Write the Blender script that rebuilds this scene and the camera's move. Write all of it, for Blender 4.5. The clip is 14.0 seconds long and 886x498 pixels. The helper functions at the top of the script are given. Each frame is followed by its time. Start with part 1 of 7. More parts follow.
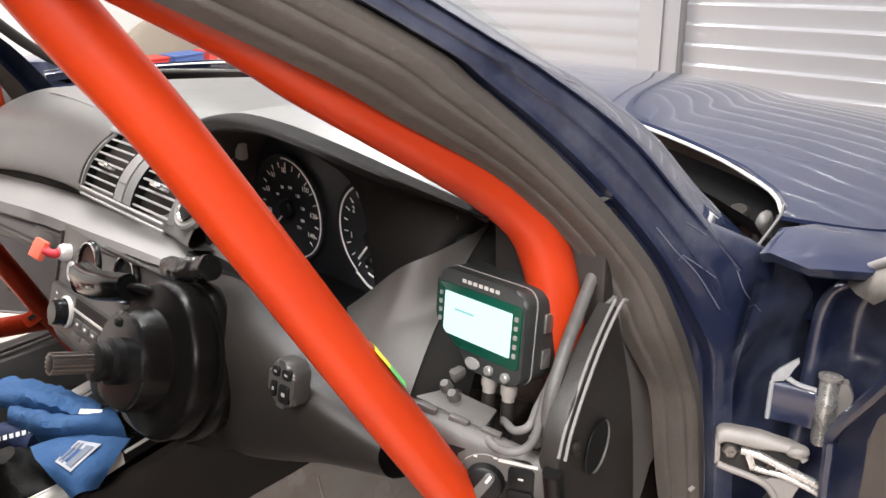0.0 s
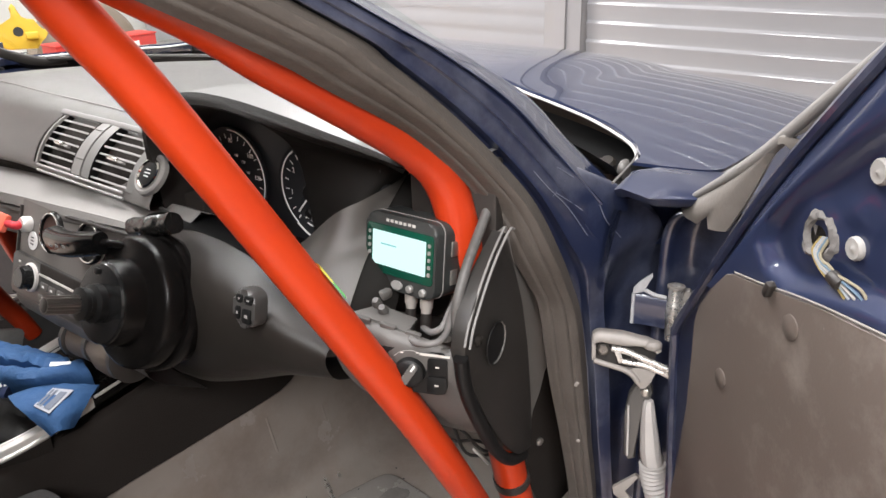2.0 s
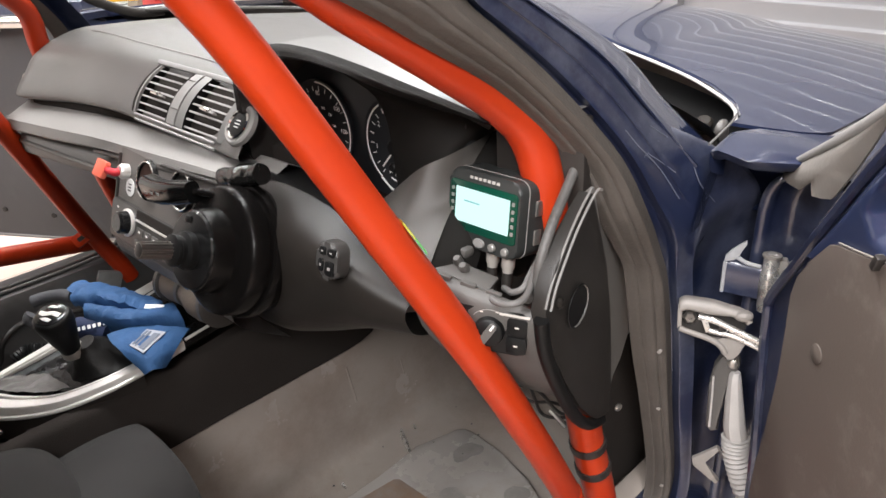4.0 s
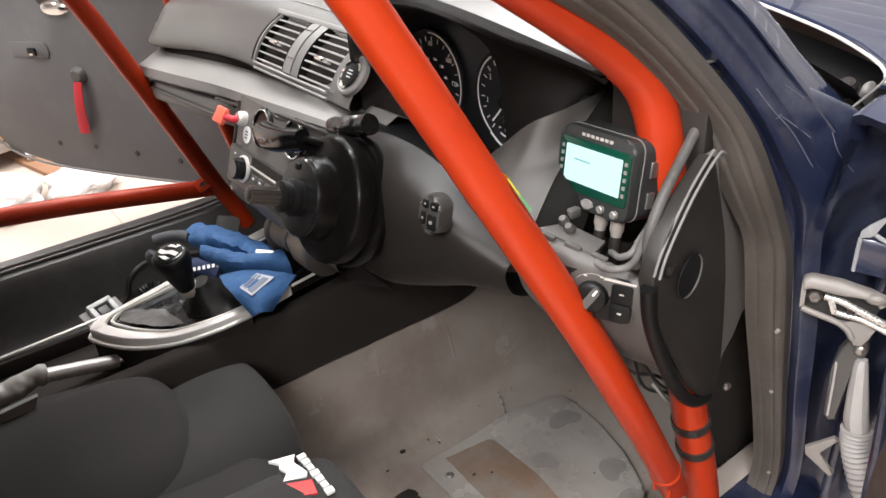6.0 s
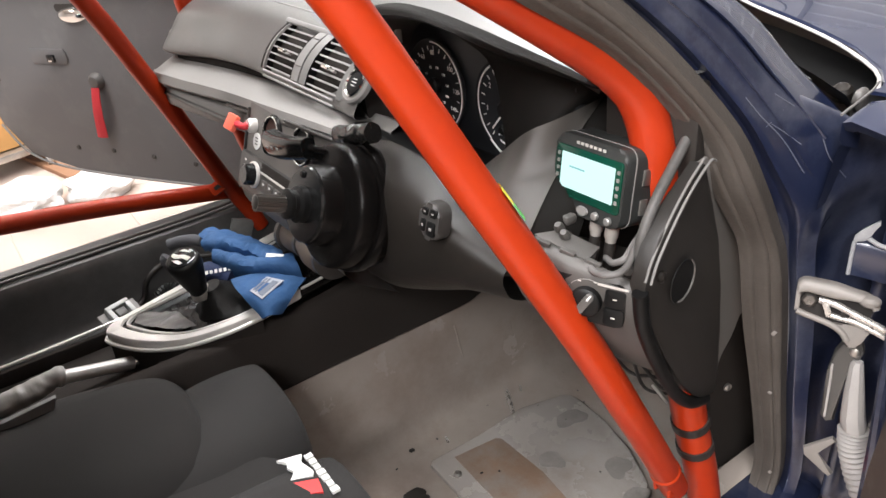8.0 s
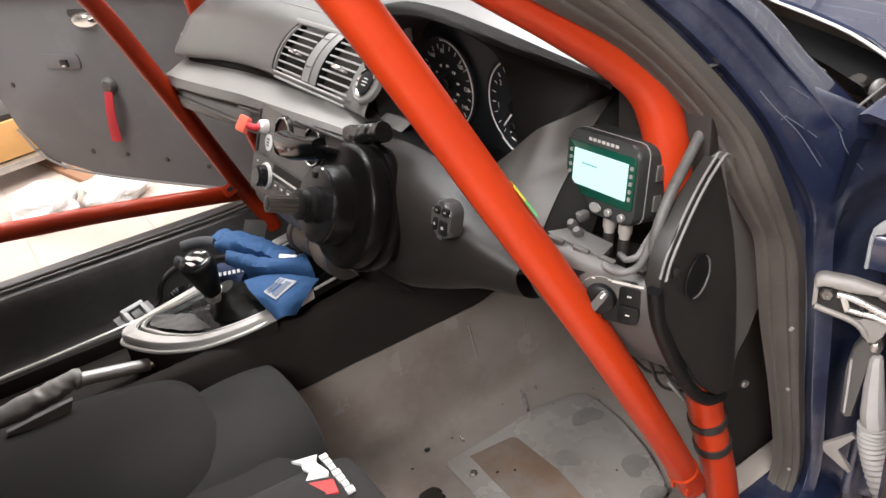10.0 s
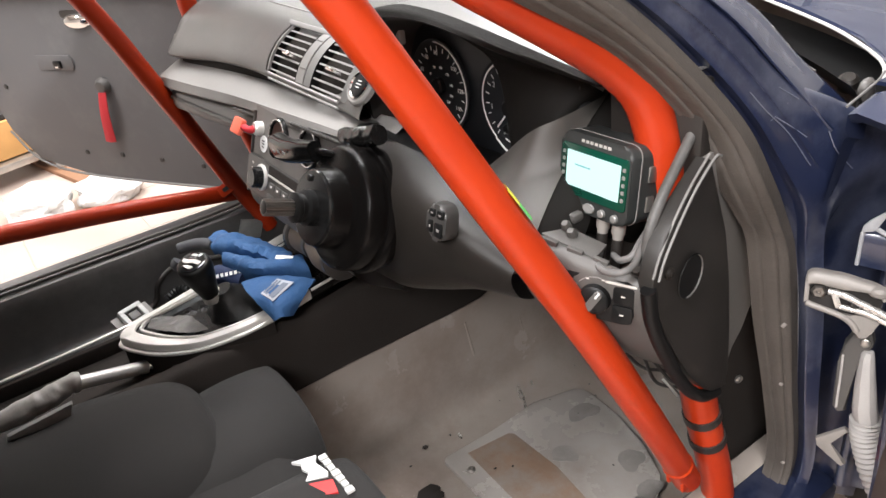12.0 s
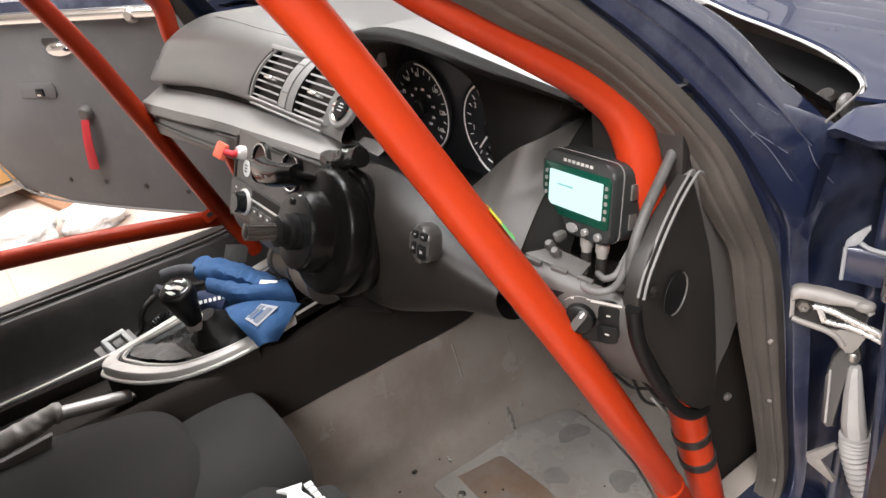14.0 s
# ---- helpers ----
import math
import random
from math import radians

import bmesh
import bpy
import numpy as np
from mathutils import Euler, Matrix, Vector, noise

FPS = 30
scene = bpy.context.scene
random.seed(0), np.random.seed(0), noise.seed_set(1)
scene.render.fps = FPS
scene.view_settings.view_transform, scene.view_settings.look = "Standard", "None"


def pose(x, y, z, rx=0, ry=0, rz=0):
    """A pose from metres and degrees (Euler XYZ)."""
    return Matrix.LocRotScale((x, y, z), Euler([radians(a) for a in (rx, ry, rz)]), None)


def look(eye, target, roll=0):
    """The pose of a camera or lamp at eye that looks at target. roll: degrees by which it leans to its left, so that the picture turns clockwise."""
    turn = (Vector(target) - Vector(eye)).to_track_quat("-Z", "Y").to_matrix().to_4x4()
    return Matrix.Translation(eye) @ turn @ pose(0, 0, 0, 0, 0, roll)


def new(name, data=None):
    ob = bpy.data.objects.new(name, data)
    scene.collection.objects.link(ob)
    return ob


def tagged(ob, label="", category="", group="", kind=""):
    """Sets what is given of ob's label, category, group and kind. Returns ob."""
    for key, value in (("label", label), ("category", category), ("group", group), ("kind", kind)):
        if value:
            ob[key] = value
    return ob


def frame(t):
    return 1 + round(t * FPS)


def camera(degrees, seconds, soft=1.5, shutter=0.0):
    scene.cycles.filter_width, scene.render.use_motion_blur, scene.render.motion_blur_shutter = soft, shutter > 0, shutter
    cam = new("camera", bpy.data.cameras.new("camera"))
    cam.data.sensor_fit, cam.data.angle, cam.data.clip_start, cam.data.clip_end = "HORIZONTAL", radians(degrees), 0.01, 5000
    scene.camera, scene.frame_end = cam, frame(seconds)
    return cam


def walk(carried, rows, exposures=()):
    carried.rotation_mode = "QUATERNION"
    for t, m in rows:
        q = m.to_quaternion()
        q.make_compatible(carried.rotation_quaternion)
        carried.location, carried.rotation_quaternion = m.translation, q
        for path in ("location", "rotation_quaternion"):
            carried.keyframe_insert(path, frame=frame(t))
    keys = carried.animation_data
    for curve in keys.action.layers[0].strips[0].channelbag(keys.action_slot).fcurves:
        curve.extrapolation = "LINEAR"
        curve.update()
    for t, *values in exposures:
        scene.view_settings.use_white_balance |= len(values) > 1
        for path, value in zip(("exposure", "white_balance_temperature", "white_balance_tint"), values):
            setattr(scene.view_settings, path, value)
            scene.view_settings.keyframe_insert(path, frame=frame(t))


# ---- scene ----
cam = camera(60.6, 14.0)
PATH = [
    (0, (0.992, -0.466, 1.175), (-0.312, 0.846, 0.416), -1.9),
    (0.5, (1.029, -0.522, 1.187), (-0.208, 0.841, 0.405), -1.8),
    (1, (1.048, -0.604, 1.197), (-0.137, 0.797, 0.401), -2.2),
    (1.5, (1.083, -0.603, 1.205), (-0.076, 0.819, 0.408), -1.9),
    (2, (1.107, -0.587, 1.204), (-0.039, 0.837, 0.391), -2.0),
    (2.5, (1.113, -0.578, 1.208), (-0.033, 0.836, 0.379), -2.0),
    (3, (1.108, -0.575, 1.205), (-0.056, 0.81, 0.352), -2.2),
    (3.5, (1.099, -0.578, 1.206), (-0.086, 0.776, 0.333), -2.2),
    (4, (1.099, -0.58, 1.2), (-0.179, 0.664, 0.294), -3.0),
    (4.2, (1.099, -0.579, 1.2), (-0.215, 0.625, 0.292), -3.4),
    (6.3, (1.091, -0.562, 1.184), (-0.347, 0.423, 0.203), -4.4),
    (6.5, (1.092, -0.56, 1.188), (-0.347, 0.423, 0.207), -4.5),
    (7, (1.106, -0.559, 1.198), (-0.34, 0.416, 0.219), -4.7),
    (7.5, (1.109, -0.558, 1.201), (-0.346, 0.403, 0.222), -5.1),
    (8, (1.115, -0.557, 1.202), (-0.346, 0.395, 0.223), -5.4),
    (10.5, (1.113, -0.553, 1.198), (-0.368, 0.368, 0.22), -6.8),
    (11, (1.115, -0.543, 1.195), (-0.361, 0.382, 0.213), -6.9),
    (11.5, (1.11, -0.542, 1.197), (-0.359, 0.385, 0.204), -7.0),
    (12, (1.116, -0.555, 1.211), (-0.353, 0.371, 0.218), -7.2),
    (12.5, (1.131, -0.544, 1.219), (-0.347, 0.392, 0.251), -7.4),
    (13, (1.126, -0.537, 1.223), (-0.358, 0.409, 0.273), -7.9),
    (13.5, (1.116, -0.542, 1.218), (-0.363, 0.423, 0.277), -8.1),
    (14, (1.115, -0.548, 1.207), (-0.356, 0.423, 0.261), -7.6),
]
walk(cam, [(t, look(eye, target, roll)) for t, eye, target, roll in PATH], [(t, stops, 6150, 10) for t, stops in [(0.0, 0.25), (0.5, 0.30), (1.5, 0.16), (3.0, 0.08), (7.5, 0.07), (10.5, 0.09), (12.5, 0.17), (14.0, 0.12)]])

# ---- world and lights ----
world = bpy.data.worlds.new("garage_world")
scene.world = world
world.use_nodes = True
world.node_tree.nodes["Background"].inputs[0].default_value = (0.9, 0.95, 1.0, 1)
world.node_tree.nodes["Background"].inputs[1].default_value = 0.10


def strip_lamp(x, y, power, sx=0.2, sy=1.5, z=3.1):
    d = bpy.data.lights.new("ceiling_lamp_light", "AREA")
    d.shape, d.size, d.size_y, d.energy, d.color = "RECTANGLE", sx, sy, power, (1.0, 0.955, 0.912)
    ob = new("ceiling_lamp_light", d)
    ob.matrix_world = look((x, y, z), (x, y, 0))
    return ob


LAMPS = [(-1.7, 1.7, 80), (2.9, -2.5, 185), (1.35, -1.2, 66), (-0.4, 0.05, 115), (-2.8, 0.2, 90), (1.2, -3.0, 150), (-1.8, -2.4, 112)]
for lx, ly, lp in LAMPS:
    strip_lamp(lx, ly, lp)


# ---- mesh helpers ----
def rgb(r, g, b):
    return (r, g, b, 1.0)


def link(name, bm, mat, parent=None, label="", smooth=40):
    bmesh.ops.recalc_face_normals(bm, faces=bm.faces)
    me = bpy.data.meshes.new(name)
    bm.to_mesh(me)
    bm.free()
    me.materials.append(mat)
    if smooth:
        for p in me.polygons:
            p.use_smooth = True
        me.set_sharp_from_angle(angle=radians(smooth))
    ob = new(name, me)
    if parent is not None:
        ob.parent = parent
    if label:
        ob["label"] = label
    return ob


def part(name, bm, mat, parent, label="", smooth=40):
    return link(name, bm, mat, parent, label, smooth)


def thing(name, label, category, group="", kind=""):
    return tagged(new(name), label, category, group, kind)


def box(bm, c, s, bevel=0.0, m=None, seg=2):
    """A box at centre c with sizes s, turned by m, its edges rounded."""
    r = bmesh.ops.create_cube(bm, size=1.0)
    mat = Matrix.Translation(c) @ (m or Matrix()) @ Matrix.Diagonal((*s, 1))
    bmesh.ops.transform(bm, matrix=mat, verts=r["verts"])
    if bevel:
        edges = list({e for v in r["verts"] for e in v.link_edges})
        bmesh.ops.bevel(bm, geom=edges, offset=bevel, segments=seg, affect="EDGES", profile=0.5)
    return bm


def boxm(c, s, bevel=0.0, m=None, seg=2):
    return box(bmesh.new(), c, s, bevel, m, seg)


def catmull(pts, n=8):
    """A smooth run through the points, n steps a span."""
    p = [Vector(q) for q in pts]
    if len(p) < 3:
        return [p[0].lerp(p[-1], i / n) for i in range(n + 1)]
    q = [2 * p[0] - p[1], *p, 2 * p[-1] - p[-2]]
    out = []
    for i in range(1, len(q) - 2):
        a, b, c, d = q[i - 1 : i + 3]
        for k in range(n):
            t = k / n
            out.append(0.5 * ((2 * b) + (c - a) * t + (2 * a - 5 * b + 4 * c - d) * t * t + (3 * b - a - 3 * c + d) * t ** 3))
    out.append(p[-1])
    return out


def grid(bm, rows, wrap=False, cap=False):
    vs = [[bm.verts.new(p) for p in row] for row in rows]
    n = len(rows[0])
    for a, b in zip(vs, vs[1:]):
        for i in range(n if wrap else n - 1):
            j = (i + 1) % n
            try:
                bm.faces.new((a[i], a[j], b[j], b[i]))
            except ValueError:
                pass
    if cap and wrap:
        bm.faces.new(vs[0])
        bm.faces.new(list(reversed(vs[-1])))
    return vs


def surf(bm, ctrl, nu=6, nv=6, thick=0.0):
    """A smooth sheet through a small net of control points; thick gives it a back, pushed along -normal."""
    rows = [catmull(r, nu) for r in ctrl]
    cols = [catmull([r[i] for r in rows], nv) for i in range(len(rows[0]))]
    net = [[c[k] for c in cols] for k in range(len(cols[0]))]
    grid(bm, net)
    if thick:
        bm.normal_update()
        bmesh.ops.solidify(bm, geom=bm.faces[:], thickness=thick)
    return bm


def sweep(bm, pts, prof, up=(0, 0, 1), cap=True, closed=True, scale=None):
    """Sweeps a flat profile (a, b) along points: a goes sideways, b along up."""
    rows = []
    n = len(pts)
    for i, p in enumerate(pts):
        d = (pts[min(i + 1, n - 1)] - pts[max(i - 1, 0)]).normalized()
        side = d.cross(Vector(up)).normalized()
        nrm = side.cross(d).normalized()
        k = scale(i / (n - 1)) if scale else 1.0
        rows.append([p + side * a * k + nrm * b * k for a, b in prof])
    grid(bm, rows, wrap=closed, cap=cap and closed)
    return bm


def ring(r, n=20):
    return [(r * math.cos(2 * math.pi * i / n), r * math.sin(2 * math.pi * i / n)) for i in range(n)]


def tube(pts, r, n=20, steps=8, bm=None, up=(0.1, 0.05, 1), cap=True, smooth_run=True):
    bm = bm or bmesh.new()
    run = catmull(pts, steps) if smooth_run else [Vector(p) for p in pts]
    return sweep(bm, run, ring(r, n), up, cap)


def lathe(prof, m=None, n=32, bm=None, start=0.0, end=2 * math.pi):
    """Turns (radius, height) round the z axis of m."""
    bm = bm or bmesh.new()
    m = m or Matrix()
    full = abs(end - start - 2 * math.pi) < 1e-6
    cols = n if full else n + 1
    rows = [[m @ Vector((r * math.cos(start + (end - start) * i / n), r * math.sin(start + (end - start) * i / n), h)) for i in range(cols)] for r, h in prof]
    vs = grid(bm, rows, wrap=full)
    if full:
        for k, rv in ((0, vs[0]), (-1, vs[-1])):
            if prof[k][0] > 1e-5:
                bm.faces.new(rv if k else list(reversed(rv)))
    return bm


def frame_at(o, zdir, xdir=(1, 0, 0)):
    """A pose at o whose z axis points along zdir."""
    z = Vector(zdir).normalized()
    x = Vector(xdir)
    x = (x - z * x.dot(z)).normalized()
    y = z.cross(x)
    return Matrix.Translation(o) @ Matrix((x, y, z)).transposed().to_4x4()


def plate(outline, m, depth, bevel=0.0, bm=None):
    """A flat plate with the outline (x, y) in the plane of m, its top at z = 0 and depth below."""
    bm = bm or bmesh.new()
    top = [bm.verts.new(m @ Vector((x, y, 0))) for x, y in outline]
    bot = [bm.verts.new(m @ Vector((x, y, -depth))) for x, y in outline]
    n = len(outline)
    f = bm.faces.new(top)
    bm.faces.new(list(reversed(bot)))
    for i in range(n):
        bm.faces.new((top[i], top[(i + 1) % n], bot[(i + 1) % n], bot[i])[::-1])
    if bevel:
        bmesh.ops.bevel(bm, geom=list(f.edges), offset=bevel, segments=2, affect="EDGES", profile=0.5)
    return bm


def rrect(w, h, r, n=5):
    out = []
    for cx, cy, a0 in ((w / 2 - r, h / 2 - r, 0), (-w / 2 + r, h / 2 - r, 90), (-w / 2 + r, -h / 2 + r, 180), (w / 2 - r, -h / 2 + r, 270)):
        for i in range(n + 1):
            a = radians(a0 + 90 * i / n)
            out.append((cx + r * math.cos(a), cy + r * math.sin(a)))
    return out


# ---- materials ----
def mat_new(name, color, rough=0.5, metal=0.0, grain=0.0, gscale=200.0, var=0.15, vscale=6.0, coat=0.0, spec=0.5, worn=None, coat_rough=0.05, rvar=0.1, sheen=0.0, dust=None):
    """A surface: base colour with broad stains (var), fine relief (grain) and, where given, worn spots of another colour."""
    m = bpy.data.materials.new(name)
    m.use_nodes = True
    nt = m.node_tree
    b = nt.nodes["Principled BSDF"]
    b.inputs["Metallic"].default_value = metal
    b.inputs["Specular IOR Level"].default_value = spec
    b.inputs["Coat Weight"].default_value = coat
    b.inputs["Coat Roughness"].default_value = coat_rough
    b.inputs["Sheen Weight"].default_value = sheen
    tc = nt.nodes.new("ShaderNodeTexCoord")
    n1 = nt.nodes.new("ShaderNodeTexNoise")
    n1.inputs["Scale"].default_value = vscale
    n1.inputs["Detail"].default_value = 6
    n1.inputs["Roughness"].default_value = 0.65
    nt.links.new(tc.outputs["Object"], n1.inputs["Vector"])
    mix = nt.nodes.new("ShaderNodeMix")
    mix.data_type = "RGBA"
    lo = [max(0, c * (1 - var)) for c in color[:3]]
    hi = [min(1, c * (1 + var)) for c in color[:3]]
    mix.inputs[6].default_value = (*lo, 1)
    mix.inputs[7].default_value = (*hi, 1)
    nt.links.new(n1.outputs["Fac"], mix.inputs[0])
    out = mix.outputs[2]
    for layer in (dust, worn):
        if not layer:
            continue
        wcol, wscale, wcut = layer
        n3 = nt.nodes.new("ShaderNodeTexNoise")
        n3.inputs["Scale"].default_value = wscale
        n3.inputs["Detail"].default_value = 8
        n3.inputs["Roughness"].default_value = 0.7
        nt.links.new(tc.outputs["Object"], n3.inputs["Vector"])
        rp = nt.nodes.new("ShaderNodeMapRange")
        rp.inputs[1].default_value, rp.inputs[2].default_value = wcut, wcut + (0.3 if layer is dust else 0.08)
        nt.links.new(n3.outputs["Fac"], rp.inputs[0])
        mx = nt.nodes.new("ShaderNodeMix")
        mx.data_type = "RGBA"
        mx.inputs[7].default_value = (*wcol[:3], 1)
        nt.links.new(rp.outputs[0], mx.inputs[0])
        nt.links.new(out, mx.inputs[6])
        out = mx.outputs[2]
    nt.links.new(out, b.inputs["Base Color"])
    rr = nt.nodes.new("ShaderNodeMapRange")
    rr.inputs[3].default_value, rr.inputs[4].default_value = max(0.02, rough - rvar), min(1, rough + rvar)
    nt.links.new(n1.outputs["Fac"], rr.inputs[0])
    nt.links.new(rr.outputs[0], b.inputs["Roughness"])
    if grain:
        n2 = nt.nodes.new("ShaderNodeTexNoise")
        n2.inputs["Scale"].default_value = gscale
        n2.inputs["Detail"].default_value = 4
        nt.links.new(tc.outputs["Object"], n2.inputs["Vector"])
        bp = nt.nodes.new("ShaderNodeBump")
        bp.inputs["Strength"].default_value = grain
        bp.inputs["Distance"].default_value = 0.002
        nt.links.new(n2.outputs["Fac"], bp.inputs["Height"])
        nt.links.new(bp.outputs[0], b.inputs["Normal"])
    return m


def mat_glow(name, color, strength):
    m = bpy.data.materials.new(name)
    m.use_nodes = True
    b = m.node_tree.nodes["Principled BSDF"]
    b.inputs["Base Color"].default_value = (0.02, 0.03, 0.03, 1)
    b.inputs["Emission Color"].default_value = color
    b.inputs["Emission Strength"].default_value = strength
    b.inputs["Roughness"].default_value = 0.25
    return m


def mat_glass(name, tint=(0.9, 0.95, 0.94)):
    m = bpy.data.materials.new(name)
    m.use_nodes = True
    nt = m.node_tree
    nt.nodes.remove(nt.nodes["Principled BSDF"])
    tr = nt.nodes.new("ShaderNodeBsdfTransparent")
    tr.inputs[0].default_value = (*tint, 1)
    gl = nt.nodes.new("ShaderNodeBsdfGlossy")
    gl.inputs["Roughness"].default_value = 0.02
    mx = nt.nodes.new("ShaderNodeMixShader")
    mx.inputs[0].default_value = 0.10
    nt.links.new(tr.outputs[0], mx.inputs[1])
    nt.links.new(gl.outputs[0], mx.inputs[2])
    nt.links.new(mx.outputs[0], nt.nodes["Material Output"].inputs[0])
    return m


# Paler, glossier dash plastic: light falling on the dash top is in the colour.
M_DASHTOP = mat_new("dash_top_lit_plastic", rgb(0.17, 0.165, 0.155), 0.34, grain=0.12, gscale=900, var=0.1, spec=1.0, coat=0.6, coat_rough=0.22)
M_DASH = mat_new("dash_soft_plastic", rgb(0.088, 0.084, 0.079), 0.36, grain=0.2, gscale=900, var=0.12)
M_DASHLOW = mat_new("dash_lower_plastic", rgb(0.075, 0.070, 0.065), 0.5, grain=0.2, gscale=900, var=0.12)
M_TRIM = mat_new("dash_trim_fabric", rgb(0.21, 0.20, 0.19), 0.62, grain=0.3, gscale=1200, var=0.1, spec=0.3)
M_KNEE = mat_new("knee_panel_plastic", rgb(0.0165, 0.0142, 0.0122), 0.38, grain=0.2, gscale=900, var=0.2, vscale=12, spec=0.28)
M_HOOD = mat_new("hood_plastic", rgb(0.013, 0.012, 0.011), 0.6, grain=0.25, gscale=900, var=0.15, spec=0.05)
M_COLUMN = mat_new("column_black_plastic", rgb(0.0045, 0.004, 0.0038), 0.26, spec=0.11, grain=0.1, gscale=700, var=0.2)
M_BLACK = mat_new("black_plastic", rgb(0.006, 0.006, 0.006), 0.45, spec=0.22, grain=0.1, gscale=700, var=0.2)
M_GLOSSBLACK = mat_new("gloss_black", rgb(0.008, 0.008, 0.008), 0.15, var=0.1)
M_SILVER = mat_new("satin_silver_plastic", rgb(0.62, 0.60, 0.57), 0.32, metal=0.35, var=0.06)
M_CHROME = mat_new("chrome", rgb(0.75, 0.74, 0.72), 0.12, metal=1.0, var=0.08)
M_STEEL = mat_new("bare_steel", rgb(0.45, 0.43, 0.40), 0.35, metal=0.9, var=0.25, vscale=30)
M_DARKSTEEL = mat_new("oiled_dark_steel", rgb(0.24, 0.225, 0.21), 0.3, metal=0.9, var=0.25, vscale=30)
M_PLUG2 = mat_new("worn_bright_steel", rgb(0.62, 0.60, 0.57), 0.28, metal=0.75, var=0.3, vscale=90, grain=0.2, gscale=150)
M_RED = mat_new("cage_red_paint", rgb(0.42, 0.034, 0.0052), 0.38, spec=0.28, coat=0.10, worn=(rgb(0.55, 0.40, 0.33), 130.0, 0.752), dust=(rgb(0.37, 0.027, 0.006), 9.0, 0.45), var=0.1, grain=0.06, gscale=120, coat_rough=0.12)
M_REDDARK = mat_new("red_strap", rgb(0.5, 0.02, 0.03), 0.7, grain=0.5, gscale=900)
M_BLUE = mat_new("car_blue_paint", rgb(0.016, 0.024, 0.062), 0.48, metal=0.25, coat=1.0, coat_rough=0.02, var=0.1, spec=0.3)
M_JAMB = mat_new("blue_jamb_paint", rgb(0.012, 0.017, 0.043), 0.35, metal=0.1, coat=1.0, coat_rough=0.06, var=0.35, vscale=9, grain=0.05, gscale=14, worn=(rgb(0.16, 0.165, 0.19), 55.0, 0.70), rvar=0.12, dust=(rgb(0.105, 0.115, 0.158), 5.0, 0.47))
M_GAITER = mat_new("pale_grey_rubber", rgb(0.36, 0.34, 0.325), 0.5, grain=0.2, gscale=400, var=0.2, vscale=20)
M_CAST = mat_new("dull_zinc", rgb(0.23, 0.21, 0.192), 0.5, metal=0.1, var=0.3, vscale=30, grain=0.15, gscale=120)
M_SEAL = mat_new("door_seal_rubber", rgb(0.062, 0.052, 0.044), 0.7, grain=0.4, gscale=300, var=0.25, vscale=20, worn=(rgb(0.16, 0.15, 0.14), 70.0, 0.70), dust=(rgb(0.088, 0.076, 0.066), 6.0, 0.45))
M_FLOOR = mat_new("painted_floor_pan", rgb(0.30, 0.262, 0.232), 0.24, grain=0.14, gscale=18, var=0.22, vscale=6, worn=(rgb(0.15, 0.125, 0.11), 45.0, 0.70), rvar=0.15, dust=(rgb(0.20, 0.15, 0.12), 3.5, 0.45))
M_PLATE = mat_new("worn_foot_plate", rgb(0.40, 0.372, 0.345), 0.27, metal=0.1, var=0.25, vscale=10, worn=(rgb(0.16, 0.13, 0.11), 40.0, 0.68), dust=(rgb(0.22, 0.185, 0.16), 5.0, 0.45))
M_CARPET = mat_new("black_carpet_and_gap_shade", rgb(0.024, 0.020, 0.0175), 0.9, spec=0.15, grain=0.6, gscale=600, var=0.3)
M_FABRIC = mat_new("seat_fabric", rgb(0.023, 0.0217, 0.0208), 0.85, worn=(rgb(0.07, 0.067, 0.063), 260.0, 0.74), grain=0.35, gscale=1500, var=0.15, sheen=0.06, spec=0.2)
M_GLOVE = mat_new("glove_blue_fabric", rgb(0.018, 0.067, 0.172), 0.8, grain=0.9, gscale=110, var=0.25, vscale=25)
M_GLOVEDARK = mat_new("glove_dark_lining", rgb(0.05, 0.05, 0.055), 0.85, grain=0.3, gscale=700)
M_WHITE = mat_new("white_print", rgb(0.7, 0.7, 0.68), 0.6, var=0.05)
M_SHUTTER = mat_new("shutter_white_paint", rgb(0.275, 0.276, 0.288), 0.17, var=0.06, vscale=1.5, grain=0.01, gscale=40, spec=0.7)
M_GROUND = mat_new("garage_floor_paint", rgb(0.47, 0.385, 0.33), 0.4, var=0.1, vscale=1.2, grain=0.05, gscale=60, worn=(rgb(0.40, 0.33, 0.28), 3.0, 0.68))
M_WALL = mat_new("painted_wall", rgb(0.62, 0.60, 0.57), 0.8, var=0.06, vscale=1.0, grain=0.1, gscale=80)
M_DOORCARD = mat_new("flat_door_card", rgb(0.080, 0.064, 0.054), 0.50, grain=0.05, gscale=300, var=0.12, vscale=5, worn=(rgb(0.17, 0.15, 0.135), 60.0, 0.70), dust=(rgb(0.17, 0.148, 0.13), 9.0, 0.50))
M_CARDGREY = mat_new("grey_door_card", rgb(0.098, 0.0955, 0.097), 0.55, grain=0.05, gscale=300, var=0.12, vscale=5, dust=(rgb(0.13, 0.127, 0.125), 6.0, 0.5))
M_DEVICE = mat_new("logger_housing", rgb(0.026, 0.028, 0.027), 0.45, grain=0.15, gscale=900, var=0.1)
M_CABLE = mat_new("grey_cable_sleeve", rgb(0.13, 0.125, 0.12), 0.55, grain=0.2, gscale=600)
M_SCREEN = mat_glow("lit_screen", (0.72, 1.0, 0.93, 1), 1.05)
M_GLASS = mat_glass("windscreen_glass")
